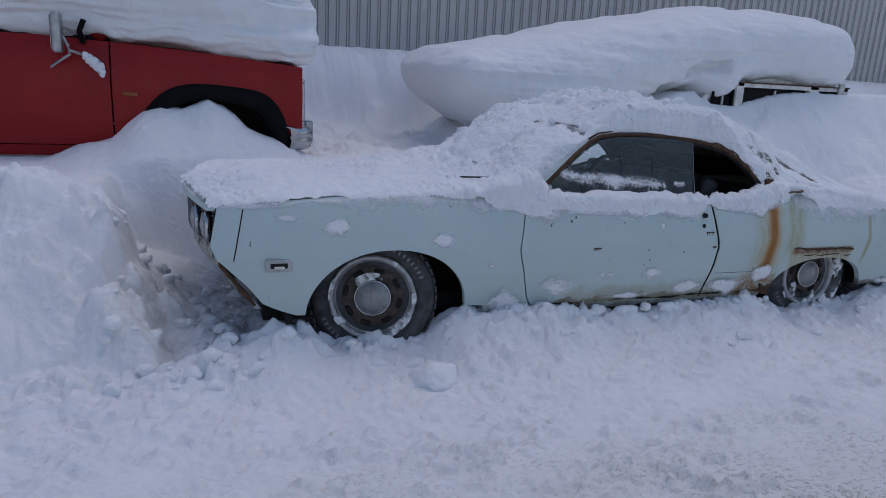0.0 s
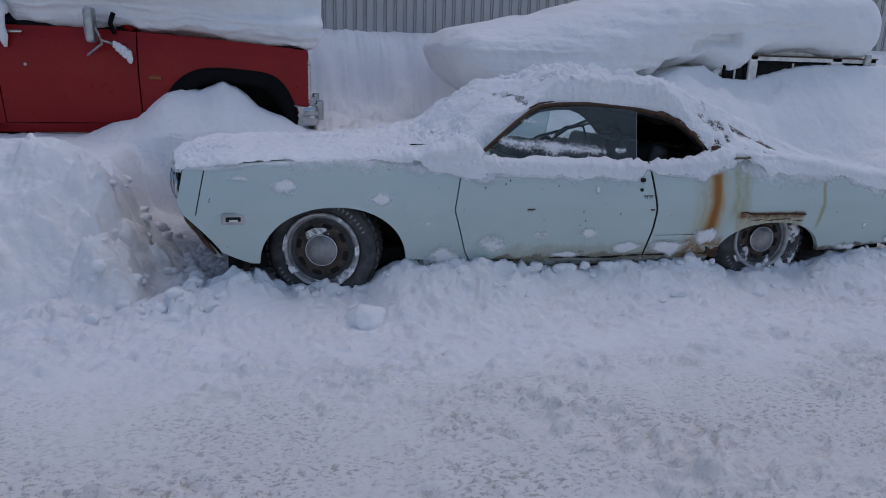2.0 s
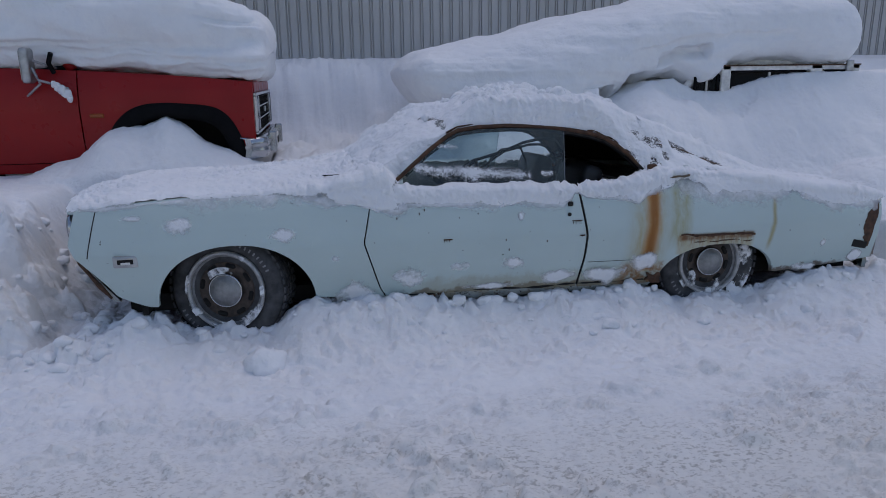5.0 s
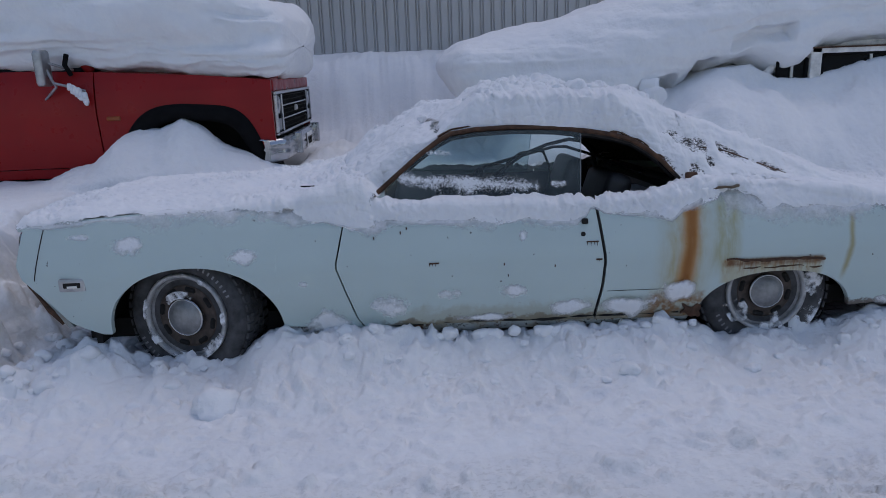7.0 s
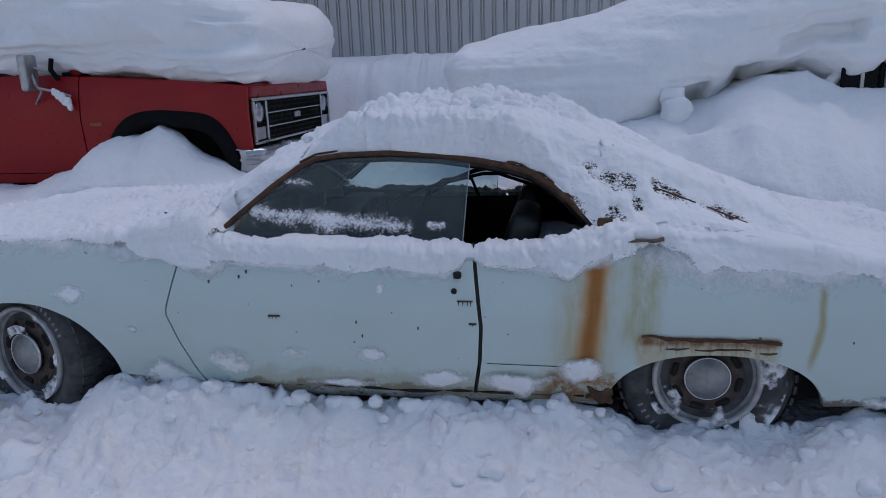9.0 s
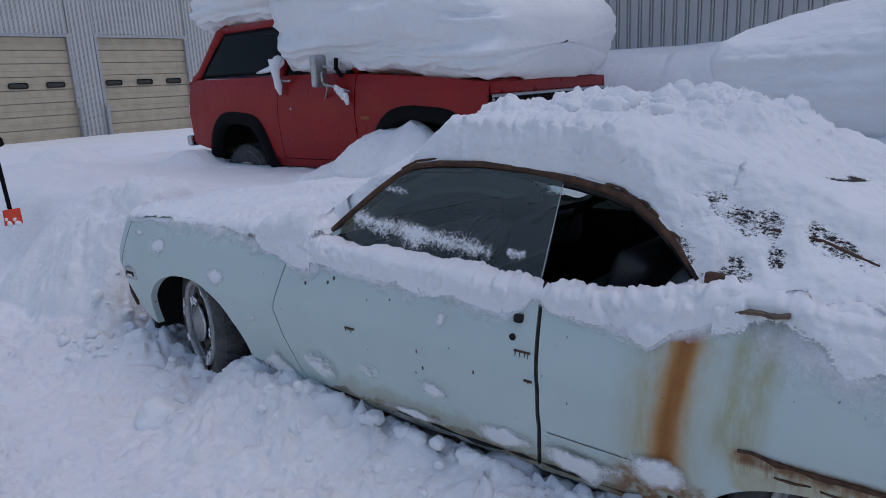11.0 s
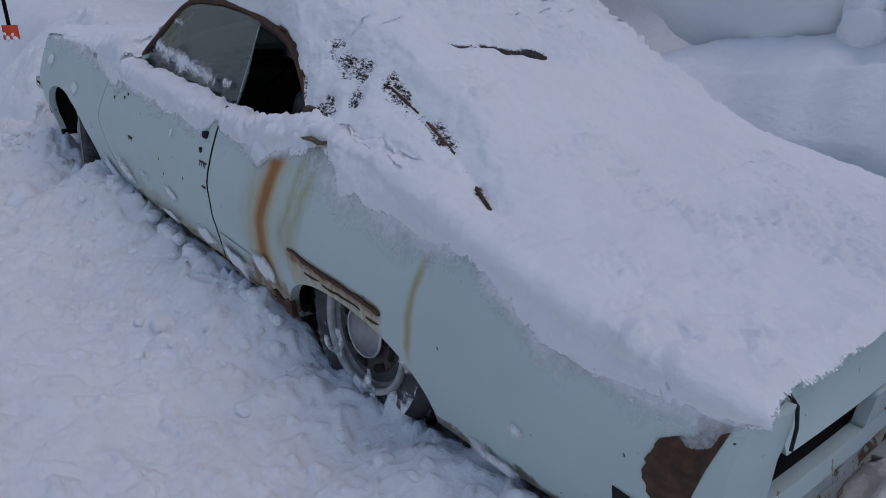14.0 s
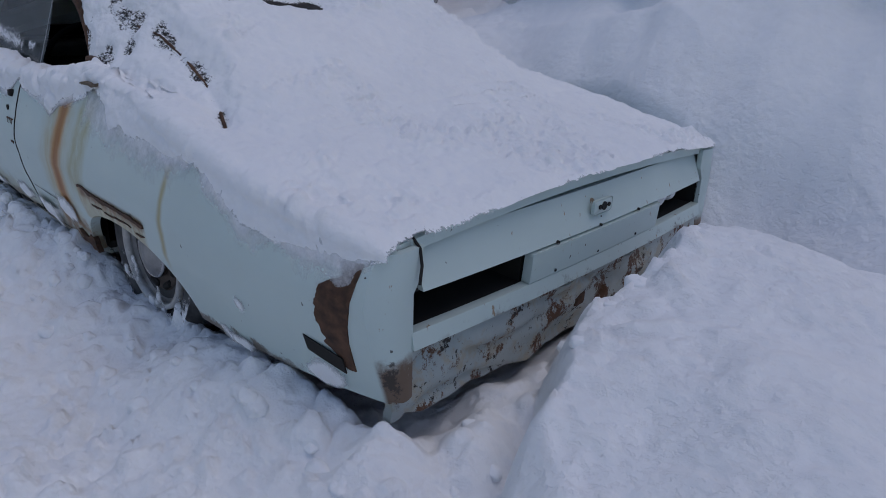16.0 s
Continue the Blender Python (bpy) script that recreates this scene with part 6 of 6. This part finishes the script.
def snow_depth(x, s):
    """Mean depth of the snow along the car; s is the distance from its middle line."""
    d = np.interp(x, [-1, 0.4, 0.62, 0.85, 1.0, 1.15, 1.38, 1.6, 2.0, 2.3, 2.5, 2.9, 3.4, 4.2], [0.028, 0.034, 0.055, 0.095, 0.10, 0.085, 0.070, 0.085, 0.105, 0.095, 0.075, 0.050, 0.034, 0.022])
    d = d * (1 - 0.45 * step(0.70, 0.95, s) * (1 - step(0.4, 0.8, x)))
    return d * (1 - 0.35 * step(0.62, 0.9, s) * step(0.9, 1.4, x) * (1 - step(2.9, 3.3, x)))


def crumbling(x):
    return np.interp(x, [-1, 0.5, 0.9, 1.5, 2.2, 2.7, 3.2, 4.2], [0.010, 0.014, 0.040, 0.048, 0.048, 0.026, 0.013, 0.012])


# some segments draw the rear window's shadow line and slot as bare trim
BARE_AND_SHADE = (((2.44, 0.150), (2.53, 0.178), 0.002), ((2.43, 0.104), (2.48, 0.125), -0.012), ((2.48, 0.125), (2.58, 0.158), -0.012), ((2.59, 0.160), (2.67, 0.180), 0.004), ((2.61, 0.145), (2.63, 0.150), -0.004),
        ((2.79, 0.187), (2.93, 0.188), 0.006), ((2.79, 0.160), (2.91, 0.175), -0.010), ((2.95, 0.184), (3.03, 0.185), -0.005), ((3.04, 0.184), (3.14, 0.170), 0.002), ((3.14, 0.170), (3.28, 0.130), -0.008), ((3.28, 0.130), (3.41, 0.065), -0.008),
        ((2.59, 0.066), (2.65, 0.076), 0.002), ((2.70, 0.111), (2.71, 0.112), -0.004), ((2.70, 0.46), (2.73, 0.60), 0.004), ((2.74, 0.66), (2.79, 0.86), 0.026), ((1.31, 0.20), (1.27, 0.62), 0.000), ((1.23, 0.60), (1.22, 0.66), 0.012), ((2.40, 0.10), (2.54, 0.045), -0.008))


def bared(T, cover, X, Y):
    """Rubbed places and a shadow line, drawn by trim showing through a thinning, peppered crust."""
    for (ax, ay), (bx, by), w in BARE_AND_SHADE:
        d = np.array([bx - ax, by - ay])
        q = np.clip(((X - ax) * d[0] + (Y - ay) * d[1]) / (d @ d), 0, 1)
        gap = np.hypot(X - ax - q * d[0], Y - ay - q * d[1]) - w - 0.006 + 0.020 * fbm(X * 13, Y * 13, 5, 4, 46)
        T = np.minimum(T, 0.0025 + np.clip(gap, 0, 1) * 0.5)
        cover = np.minimum(cover, np.maximum(0.14 if ay > 0.4 else 0.38, 0.43 + gap / 0.06))
    return T, cover


def tilt(N, X):
    """Snow on the windscreen stands up rather than out."""
    w = (0.5 * step(0.72, 0.9, X) * (1 - step(1.45, 1.75, X)))[..., None]
    return N * (1 - w) + np.array([0, 0, 1.0]) * w


def hold(N, X):
    """How much of the depth a slope holds."""
    return 0.24 + 0.76 * step(0.15, 0.85, N[..., 2])


def rim(T, edge, width, power=0.75):
    """Thins the snow towards its edge and leaves a few millimetres there."""
    return np.maximum(T * np.clip(edge / width, 0, 1) ** power, 0.0018 + 0 * T)


def dusting(name, U, Y, Z, N, cover, label, relief=0.006, material=None, lift=None):
    """A film of powder whose cover is stored on its points."""
    g = np.stack([U, Y, Z], -1) + N * (0.003 + (relief * np.clip(cover, 0, 1) if lift is None else lift))[..., None]
    n, m = U.shape
    idx = np.arange(n * m).reshape(n, m)
    f = np.stack([idx[:-1, :-1], idx[1:, :-1], idx[1:, 1:], idx[:-1, 1:]], -1)
    top = np.maximum.reduce([cover[:-1, :-1], cover[1:, :-1], cover[1:, 1:], cover[:-1, 1:]])
    f = f[top > -9]
    used, inv = np.unique(f, return_inverse=True)
    ob = from_arrays(name, g.reshape(-1, 3)[used], inv.reshape(-1, 4), material or DUST)
    at = ob.data.attributes.new("cover", "FLOAT", "POINT")
    at.data.foreach_set("value", cover.reshape(-1)[used].astype(np.float32))
    ob.matrix_world = CAR
    return tagged(ob, label, "snow")


def fringe(X, Y, Z, below, seed):
    """Powder that fades out on the paint below a rim of snow."""
    N = np.zeros(X.shape + (3,))
    N[..., 1] = -1
    reach = 0.045 + 0.04 * fbm(X * 2.5, 0 * X, seed, 2, seed + 11)
    ends = np.minimum(np.minimum(X - X.min(), X.max() - X) / 0.12, 1) - 1
    cover = 0.62 + 0.6 * ends - 0.60 * below / np.maximum(reach, 0.012) + 0.30 * fbm(X * 8, Z * 8, seed, 4, seed + 12)
    dusting("snow_powder", X, Y, Z, N, np.where(below > 0.12, -1, np.clip(cover, -1, 0.8)), "powder snow fading out on the coupe's flank", 0.003, FILM)


def wrap_piece(x0, x1, hang, label, seed, front=None, back=None):
    """Snow over bonnet or tail from flank to flank, hanging over both shoulders by hang(x)."""
    xs = np.arange(x0, x1, 0.0062)
    n_top, n_side = 290, 46
    ysh = car_side(xs, car_shoulder(xs))
    t = np.linspace(1, 0, n_top)
    top_y = ysh[:, None] + 0.012 + (2 * (MID - ysh) - 0.024)[:, None] * t[None, :]
    X = np.repeat(xs[:, None], n_top, 1)
    top_z = np.maximum((car_top(X, top_y) + np.where(X > 3.1, car_top(X - 0.07, top_y) + car_top(np.minimum(X + 0.07, 4.2), top_y), 2 * car_top(X, top_y))) / 3, car_top(X, top_y) * (X < 3.1))
    drop = np.linspace(0.006, 0.28, n_side)
    sz_ = car_shoulder(xs)[:, None] - drop[None, :]
    sX = np.repeat(xs[:, None], n_side, 1)
    X = np.concatenate([X, sX], 1)
    Y = np.concatenate([top_y, car_side(sX, sz_)], 1)
    Z = np.concatenate([top_z, sz_], 1)
    N = tilt(outward(normals_of(X, Y, Z), Y), X)
    k = np.concatenate([0 * top_y, np.repeat(drop[None, :], len(xs), 0)], 1)
    B = spread(Y, Z)
    T = snow_depth(X, np.abs(Y - MID)) * (1 + np.interp(X, [2.6, 3.3], [0.3, 0.05]) * fbm(X * 3, B * 3, 0, 3, 39)) + crust(X, B, crumbling(X))
    T = np.maximum(T, 0.012) * np.interp(k, [0, 0.025, 0.28], [1, 0.42, 0.25]) * np.where(k > 0, 1, hold(N, X))
    h = hang(X) + 0.012 * fbm(X * 3.5, 0 * X, seed, 2, seed)
    edge = h - k + np.where(k == 0, np.maximum(Y - ysh[:, None], 0), 0)
    edge = np.minimum(edge, (2 * MID - ysh)[:, None] - Y)
    if front is not None:
        edge = np.minimum(edge, X - front(Y))
    if back is not None:
        edge = np.minimum(edge, back(Y) - X)
    rag = 0.013 * fbm(X * 9, Y * 9 + Z * 9, seed, 4, seed + 1, 0.6) + 0.022 * fbm(X * 4, Y * 4 + Z * 5, seed, 2, seed + 7)
    T, cover = bared(rim(T + grain(X, B), edge + 0.15 * rag, 0.055, 0.6), (edge + rag + 0.012) / 0.040, X, Y)
    fringe(X[:, n_top:], Y[:, n_top:], Z[:, n_top:], k[:, n_top:] - h[:, n_top:], seed)
    return snow_skin("snow_blanket", X, Y, Z, N, T, cover, label)


def coupe_snow():
    wrap_piece(-0.99, 1.04, lambda x: np.interp(x, [-0.9, -0.62, -0.3, 0.4, 0.7, 0.86, 1.0], [-0.02, 0.010, 0.015, 0.035, 0.065, 0.095, 0.10]), "crusted snow over the coupe's bonnet", 40,
               front=lambda y: -0.79 - 0.14 * (1 - ((y - MID) / 0.9) ** 2), back=lambda y: 0.995 + 0.35 * (1 - step(0.72, 0.80, np.abs(y - MID))))
    wrap_piece(2.60, 4.20, lambda x: np.interp(x, [2.6, 2.66, 2.70, 2.77, 2.84, 2.93, 3.1, 3.30, 3.40, 3.48, 3.6, 3.74, 3.85, 4.0, 4.1, 4.2], [0.09, 0.07, 0.045, 0.045, 0.075, 0.12, 0.095, 0.05, 0.030, 0.025, 0.06, 0.11, 0.085, 0.06, 0.04, 0.01]), "crusted snow over the coupe's tail", 140,
               back=lambda y: 4.19 + 0.02 * (1 - ((y - MID) / 0.9) ** 2))
    # roof, windscreen and sail panels
    xs, ts = np.arange(0.985, 2.606, 0.0062), np.sin(np.linspace(-math.pi / 2, math.pi / 2, 330))
    X = np.repeat(xs[:, None], len(ts), 1)
    hw = (np.maximum(greenhouse_half(xs), sail_half(xs)) + 0.003 - 0.008 * step(1.9, 2.15, xs) * (1 - step(2.45, 2.58, xs)))[:, None]
    hw = np.where(xs[:, None] > 2.57, 0.90, hw)
    Y = MID + hw * ts[None, :]
    Z = car_top(X, Y)
    N = tilt(outward(normals_of(X, Y, Z), Y), X)
    B = spread(Y, Z)
    T = snow_depth(X, np.abs(Y - MID)) * (1 + np.interp(X, [2.6, 3.3], [0.3, 0.05]) * fbm(X * 3, B * 3, 0, 3, 39)) + crust(X, B, crumbling(X))
    T = np.maximum(T, 0.012) * hold(N, X)
    edge = hw - np.abs(Y - MID) - 0.004 + 0.09 * step(2.55, 2.6, X)
    rag = 0.006 * fbm(X * 10, Y * 10, 2, 4, 246, 0.6)
    T, cover = bared(rim(T + grain(X, B), edge + 0.3 * rag, 0.06, 0.65), (edge + rag + 0.016) / 0.02, X, Y)
    snow_skin("snow_blanket", X, Y, Z, N, T, cover, "thick crumbly snow over the coupe's roof and windscreen")
    # ledges below the side windows
    for flip in (False, True):
        us, vs = np.arange(0.86, 2.72, 0.0065), np.arange(0, 0.32, 0.0065)
        U, V = np.meshgrid(us, vs, indexing="ij")
        sh = car_shoulder(U)
        inner = np.interp(U, [0.86, 1.0, 2.5, 2.64], [0.03, 0.075, 0.075, 0.05])
        zz = np.where(V < 0.08, sh + 0.004, sh + 0.004 - (V - 0.08))
        yy = np.where(V < 0.08, car_side(U, sh) + inner * (0.08 - V) / 0.08, car_side(U, np.minimum(zz, sh)))
        N = outward(normals_of(U, yy, zz), yy)
        h = 0.08 + np.interp(U, [0.86, 1.13, 1.45, 1.72, 1.90, 1.97, 2.02, 2.04, 2.07, 2.11, 2.3, 2.44, 2.5, 2.58, 2.66, 2.72], [0.09, 0.082, 0.080, 0.080, 0.086, 0.085, 0.05, 0.02, 0.02, 0.05, 0.08, 0.12, 0.085, 0.08, 0.06, -0.02])
        h = h + 0.012 * fbm(U * 4, 0 * U, 1, 2, 50 + flip)
        rag = 0.012 * fbm(U * 8, V * 8, 1, 4, 52, 0.6)
        thick = np.interp(V, [0, 0.03, 0.09, 0.15, 0.3], [0.03, 0.036, 0.030, 0.014, 0.008]) * (1 + 0.35 * fbm(U * 6, V * 6, 0, 3, 54)) + 0.007 * fbm(U * 10, V * 10, 2, 4, 55, 0.6) + (0.005 + 0.018 * step(-0.2, 0.5, fbm(U * 3, V * 3, 3, 3, 59))) * (billow(U * 19, V * 19, 58) + 0.5 * billow(U * 41, V * 41, 57))
        T = rim(np.maximum(thick, 0.006), h - V + 0.15 * rag, 0.05, 0.6)
        if not flip:
            fringe(U[:, 14:], yy[:, 14:], zz[:, 14:], (V - h)[:, 14:], 56)
        if flip:
            N = N * np.array([1, -1, 1])
            yy = 2 * MID - yy
        snow_skin("snow_ledge", U, yy, zz, N, T, (h + rag - V + 0.01) / 0.032, "soft snow ledge clinging below the windows")
    # broken clods along the roof's ridge and before the windscreen
    rnd = random.Random(21)
    spots = []
    for k in range(64):
        x = rnd.choice((rnd.uniform(1.35, 2.6), rnd.uniform(1.5, 2.2), rnd.uniform(0.75, 1.3)))
        s = rnd.uniform(-0.62, 0.62)
        r = rnd.choice((0.02, 0.03, 0.045, 0.06, 0.08)) if x > 1.45 else rnd.choice((0.015, 0.02, 0.03))
        spots.append((x, MID + s, float(car_top(x, MID + s)) + float(snow_depth(x, abs(s))) * (1.0 if x > 1.45 else 0.45) + 0.008, r))
    clods(spots, "broken clod of snow on the coupe's roof", "clods on the coupe", 31, 0.7, CAR)


coupe_snow()


def side_patch(x, z, w, h, thick, seed):
    U, V = np.meshgrid(np.arange(x - w * 1.3, x + w * 1.3, 0.007), np.arange(z - h * 1.3, z + h * 1.3, 0.007), indexing="ij")
    N = np.zeros(U.shape + (3,))
    N[..., 1] = -1
    r = np.hypot((U - x) / w, (V - z) / h)
    dusting("snow_patch", U, car_side(U, V), V, N, (1.25 - 1.2 * r + 0.50 * fbm(U * 8, V * 8, seed, 4, seed, 0.55)) if thick > 0.015 else 0.95 - 1.15 * r + 0.38 * fbm(U * 11, V * 11, seed, 4, seed), "thin powdery patch of snow stuck to the coupe's flank", thick,
            None, 0.45 * thick * np.clip(1.3 - 1.1 * r, 0, 1) * (0.9 + 0.4 * np.clip(billow(U * 15, V * 15, seed), -1, 1)))


PATCHES = ((-0.22, 0.73, 0.12, 0.055, 0.008), (-0.45, 0.765, 0.09, 0.022, 0.006), (0.33, 0.655, 0.11, 0.05, 0.006), (1.02, 0.36, 0.16, 0.12, 0.03), (1.33, 0.41, 0.11, 0.05, 0.010),
           (1.66, 0.42, 0.11, 0.045, 0.010), (1.70, 0.68, 0.03, 0.05, 0.006), (2.24, 0.31, 0.16, 0.09, 0.04), (2.49, 0.375, 0.11, 0.075, 0.04), (1.95, 0.30, 0.14, 0.05, 0.02), (0.72, 0.30, 0.16, 0.10, 0.03),
           (3.70, 0.42, 0.035, 0.035, 0.006), (3.98, 0.305, 0.13, 0.05, 0.02), (3.62, 0.26, 0.10, 0.04, 0.02), (0.62, 0.50, 0.05, 0.03, 0.004), (1.50, 0.27, 0.25, 0.03, 0.012))
for k, (x, z, w, h, th) in enumerate(PATCHES):
    side_patch(x, z, w * (0.9 if th > 0.015 else 1.15), h * (0.9 if th > 0.015 else 1.15), th, 60 + k)


# crusty snow on the door glass
def frost_band(x0, x1, zc, zh, seed, cover):
    U, V = np.meshgrid(np.arange(x0, x1, 0.006), np.arange(zc - zh * 1.4, zc + zh * 1.4, 0.006), indexing="ij")
    N = np.zeros(U.shape + (3,))
    N[..., 1], N[..., 2] = -0.957, 0.29
    end = np.minimum(U - x0, x1 - U) / 0.06
    c = 0.62 * (cover + 0.85 - 0.8 * np.abs(V - zc + 0.10 * (U - x0 - 0.3)) / zh + 0.30 * fbm(U * 9, V * 16, seed, 3, seed)) - np.clip(1 - end, 0, 1)
    dusting("window_frost", U, 0.043 + (V - 0.872) * 0.30 + 0.012 * np.sin((V - 0.872) / 0.32 * math.pi), V, N, np.minimum(c, 1), "crusty snow smeared on the door glass", 0.010, FROST)


frost_band(1.05, 1.86, 0.950, 0.056, 90, 0.46)
frost_band(1.14, 1.42, 1.075, 0.022, 91, 0.25)
frost_band(1.82, 2.00, 0.895, 0.026, 92, 0.35)
clods([(2.34, 0.52, 0.74, 0.13), (2.44, 0.62, 0.72, 0.12), (2.40, 0.80, 0.72, 0.10)], "snow blown onto the coupe's rear bench", "snow in the cabin", 18, 0.7)
clods([(4.10, 1.38, 0.475, 0.05), (4.12, 1.48, 0.48, 0.06), (4.11, 1.58, 0.475, 0.055)], "snow lying in the empty lamp opening", "snow in the lamp opening", 19, 0.7)


clods([(-1.60, 2.53, 1.465, 0.025), (-1.575, 2.535, 1.445, 0.034), (-1.545, 2.545, 1.42, 0.040), (-1.515, 2.55, 1.385, 0.040), (-1.495, 2.555, 1.35, 0.028)], "snow frozen to the truck's mirror arm", "snow on the mirror arm", 15, 1.2)


for pts, r, taper in (([(-2.47, 2.56, 1.76), (-2.475, 2.555, 1.66), (-2.47, 2.56, 1.58), (-2.465, 2.57, 1.50), (-2.455, 2.575, 1.42)], 0.045, [1.5, 1.0, 0.75, 0.85, 0.25]),
                      ([(-2.93, 2.675, 1.645), (-2.80, 2.67, 1.66), (-2.65, 2.65, 1.68), (-2.52, 2.62, 1.71), (-2.44, 2.58, 1.74)], 0.040, [0.2, 0.55, 0.8, 1.2, 1.5])):
    tagged(part("snow_tongue", tube(pts, r, 12, taper), SNOW_CAP, None, smooth=True), "tongue of snow slipping down the truck's side window", "snow", "snow tongues on the truck")


clods([(3.26, 2.69, 1.19, 0.125), (3.22, 2.72, 1.28, 0.10)], "rounded snow lump below the van's drift", "lumps below the drift", 45, 0.9)


# ---- snow shovel ----
def shovel():
    s = thing("snow_shovel", "orange-bladed snow shovel standing in the snow, glove on its grip", "shovel")
    top, foot = Vector((-3.30, 0.28, 1.20)), Vector((-3.22, 0.285, 0.56))
    part("shaft", tube([top, foot], 0.017, 10), BLACK, s, "black shaft", True)
    ys, zs = np.linspace(-0.066, 0.066, 9), np.linspace(0, 0.13, 8)
    g = [[(-3.22 + 0.02 + 0.9 * y * y - 0.25 * (z - 0.1) ** 2, 0.285 + y * (1 + 0.25 * z), 0.62 - z) for z in zs] for y in ys]
    sheet("blade", g, ORANGE, s, 0.008, (-1, 0, 0), "orange plastic blade")
    part("grip", tube([(-3.30, 0.285, 1.16), (-3.30, 0.27, 1.26), (-3.30, 0.20, 1.29), (-3.30, 0.19, 1.25)], 0.024, 10), ORANGE, s, "orange D-grip", True)
    part("grip_socket", tube([(-3.297, 0.285, 1.09), (-3.30, 0.28, 1.20)], 0.026, 10), ORANGE, s, smooth=True)
    clod = []
    for dy, dz, r in ((-0.02, -0.07, 0.105),):
        clod.append((-3.28, 0.29 + dy, 1.24 + dz, r))
    glove = clumps("work_glove", clod, BLACK, "dark grey work glove pulled over the shovel grip", 5, 0.55, "")
    tagged(glove, category="glove")


shovel()
clods([(-3.185, 0.25, 0.50, 0.028), (-3.185, 0.31, 0.495, 0.03), (-3.185, 0.29, 0.535, 0.018), (-3.18, 0.23, 0.545, 0.014)], "snow stuck to the shovel blade", "snow on the shovel", 25, 1.0)

# ---- snow packed on tyres ----
def tyre_snow(x, y, z, steer, r0, r1, a0, a1, seed, cover):
    A, R = np.meshgrid(np.radians(np.arange(a0, a1, 1.2)), np.arange(r0, r1, 0.005), indexing="ij")
    px_, pz_ = R * np.cos(A), R * np.sin(A)
    c, s = math.cos(radians(steer)), math.sin(radians(steer))
    N = np.zeros(A.shape + (3,))
    N[..., 0], N[..., 1] = s, -c
    out = 0.016 + 0 * A
    X, Y = x + px_ * c + out * s, y + px_ * s - out * c
    edge = np.minimum(np.minimum(A - A.min(), A.max() - A) / 0.3, 1)
    dusting("snow_patch", X, Y, z + pz_, N, cover * edge + 0.7 * fbm(px_ * 16, pz_ * 16, seed, 4, seed), "snow caked on a tyre sidewall", 0.012)


tyre_snow(0, -0.005, 0.33, -15, 0.205, 0.235, 20, 380, 301, 0.22)
tyre_snow(0, -0.005, 0.33, -15, 0.18, 0.23, 200, 340, 302, 0.45)
tyre_snow(0, -0.005, 0.33, -15, 0.10, 0.14, 60, 140, 303, 0.35)
tyre_snow(2.97, 0.005, 0.32, 0, 0.20, 0.30, -70, 30, 304, 0.42)
tyre_snow(2.97, 0.005, 0.32, 0, 0.11, 0.15, 95, 150, 306, 0.40)
tyre_snow(2.97, 0.005, 0.32, 0, 0.12, 0.24, 190, 300, 305, 0.34)

# ---- loose clods ----
rnd = random.Random(4)
loose = [(0.22, -0.40, 0.020, 0.135)]
for k in range(90):
    x = rnd.uniform(-1.1, 4.6)
    y = -0.07 - abs(rnd.gauss(0, 0.20))
    r = rnd.choice((0.02, 0.025, 0.03, 0.04, 0.055))
    z = float(ground_height(np.array([x]), np.array([y]))[0])
    loose.append((x, y, z - r * 0.35, r))
for k in range(20):
    x, r = rnd.uniform(0.65, 2.58), rnd.choice((0.025, 0.035, 0.05))
    loose.append((x, -0.075, 0.185 + 0.02 * rnd.random() + 0.035 * (x < 1.1), r))
for k in range(22):
    x, y = rnd.uniform(4.22, 4.5), rnd.uniform(-0.3, 1.9)
    r = rnd.choice((0.02, 0.03, 0.045))
    loose.append((x, y, float(ground_height(np.array([x]), np.array([y]))[0]) - 0.4 * r, r))
for k in range(70):
    x, y = rnd.uniform(-1.3, -0.6), rnd.uniform(-0.4, 1.2)
    r = rnd.choice((0.02, 0.035, 0.05))
    loose.append((x, y, float(ground_height(np.array([x]), np.array([y]))[0]), r))
clods(loose, "loose shovelled clod of snow beside the coupe", "loose clods on the ground", 9)
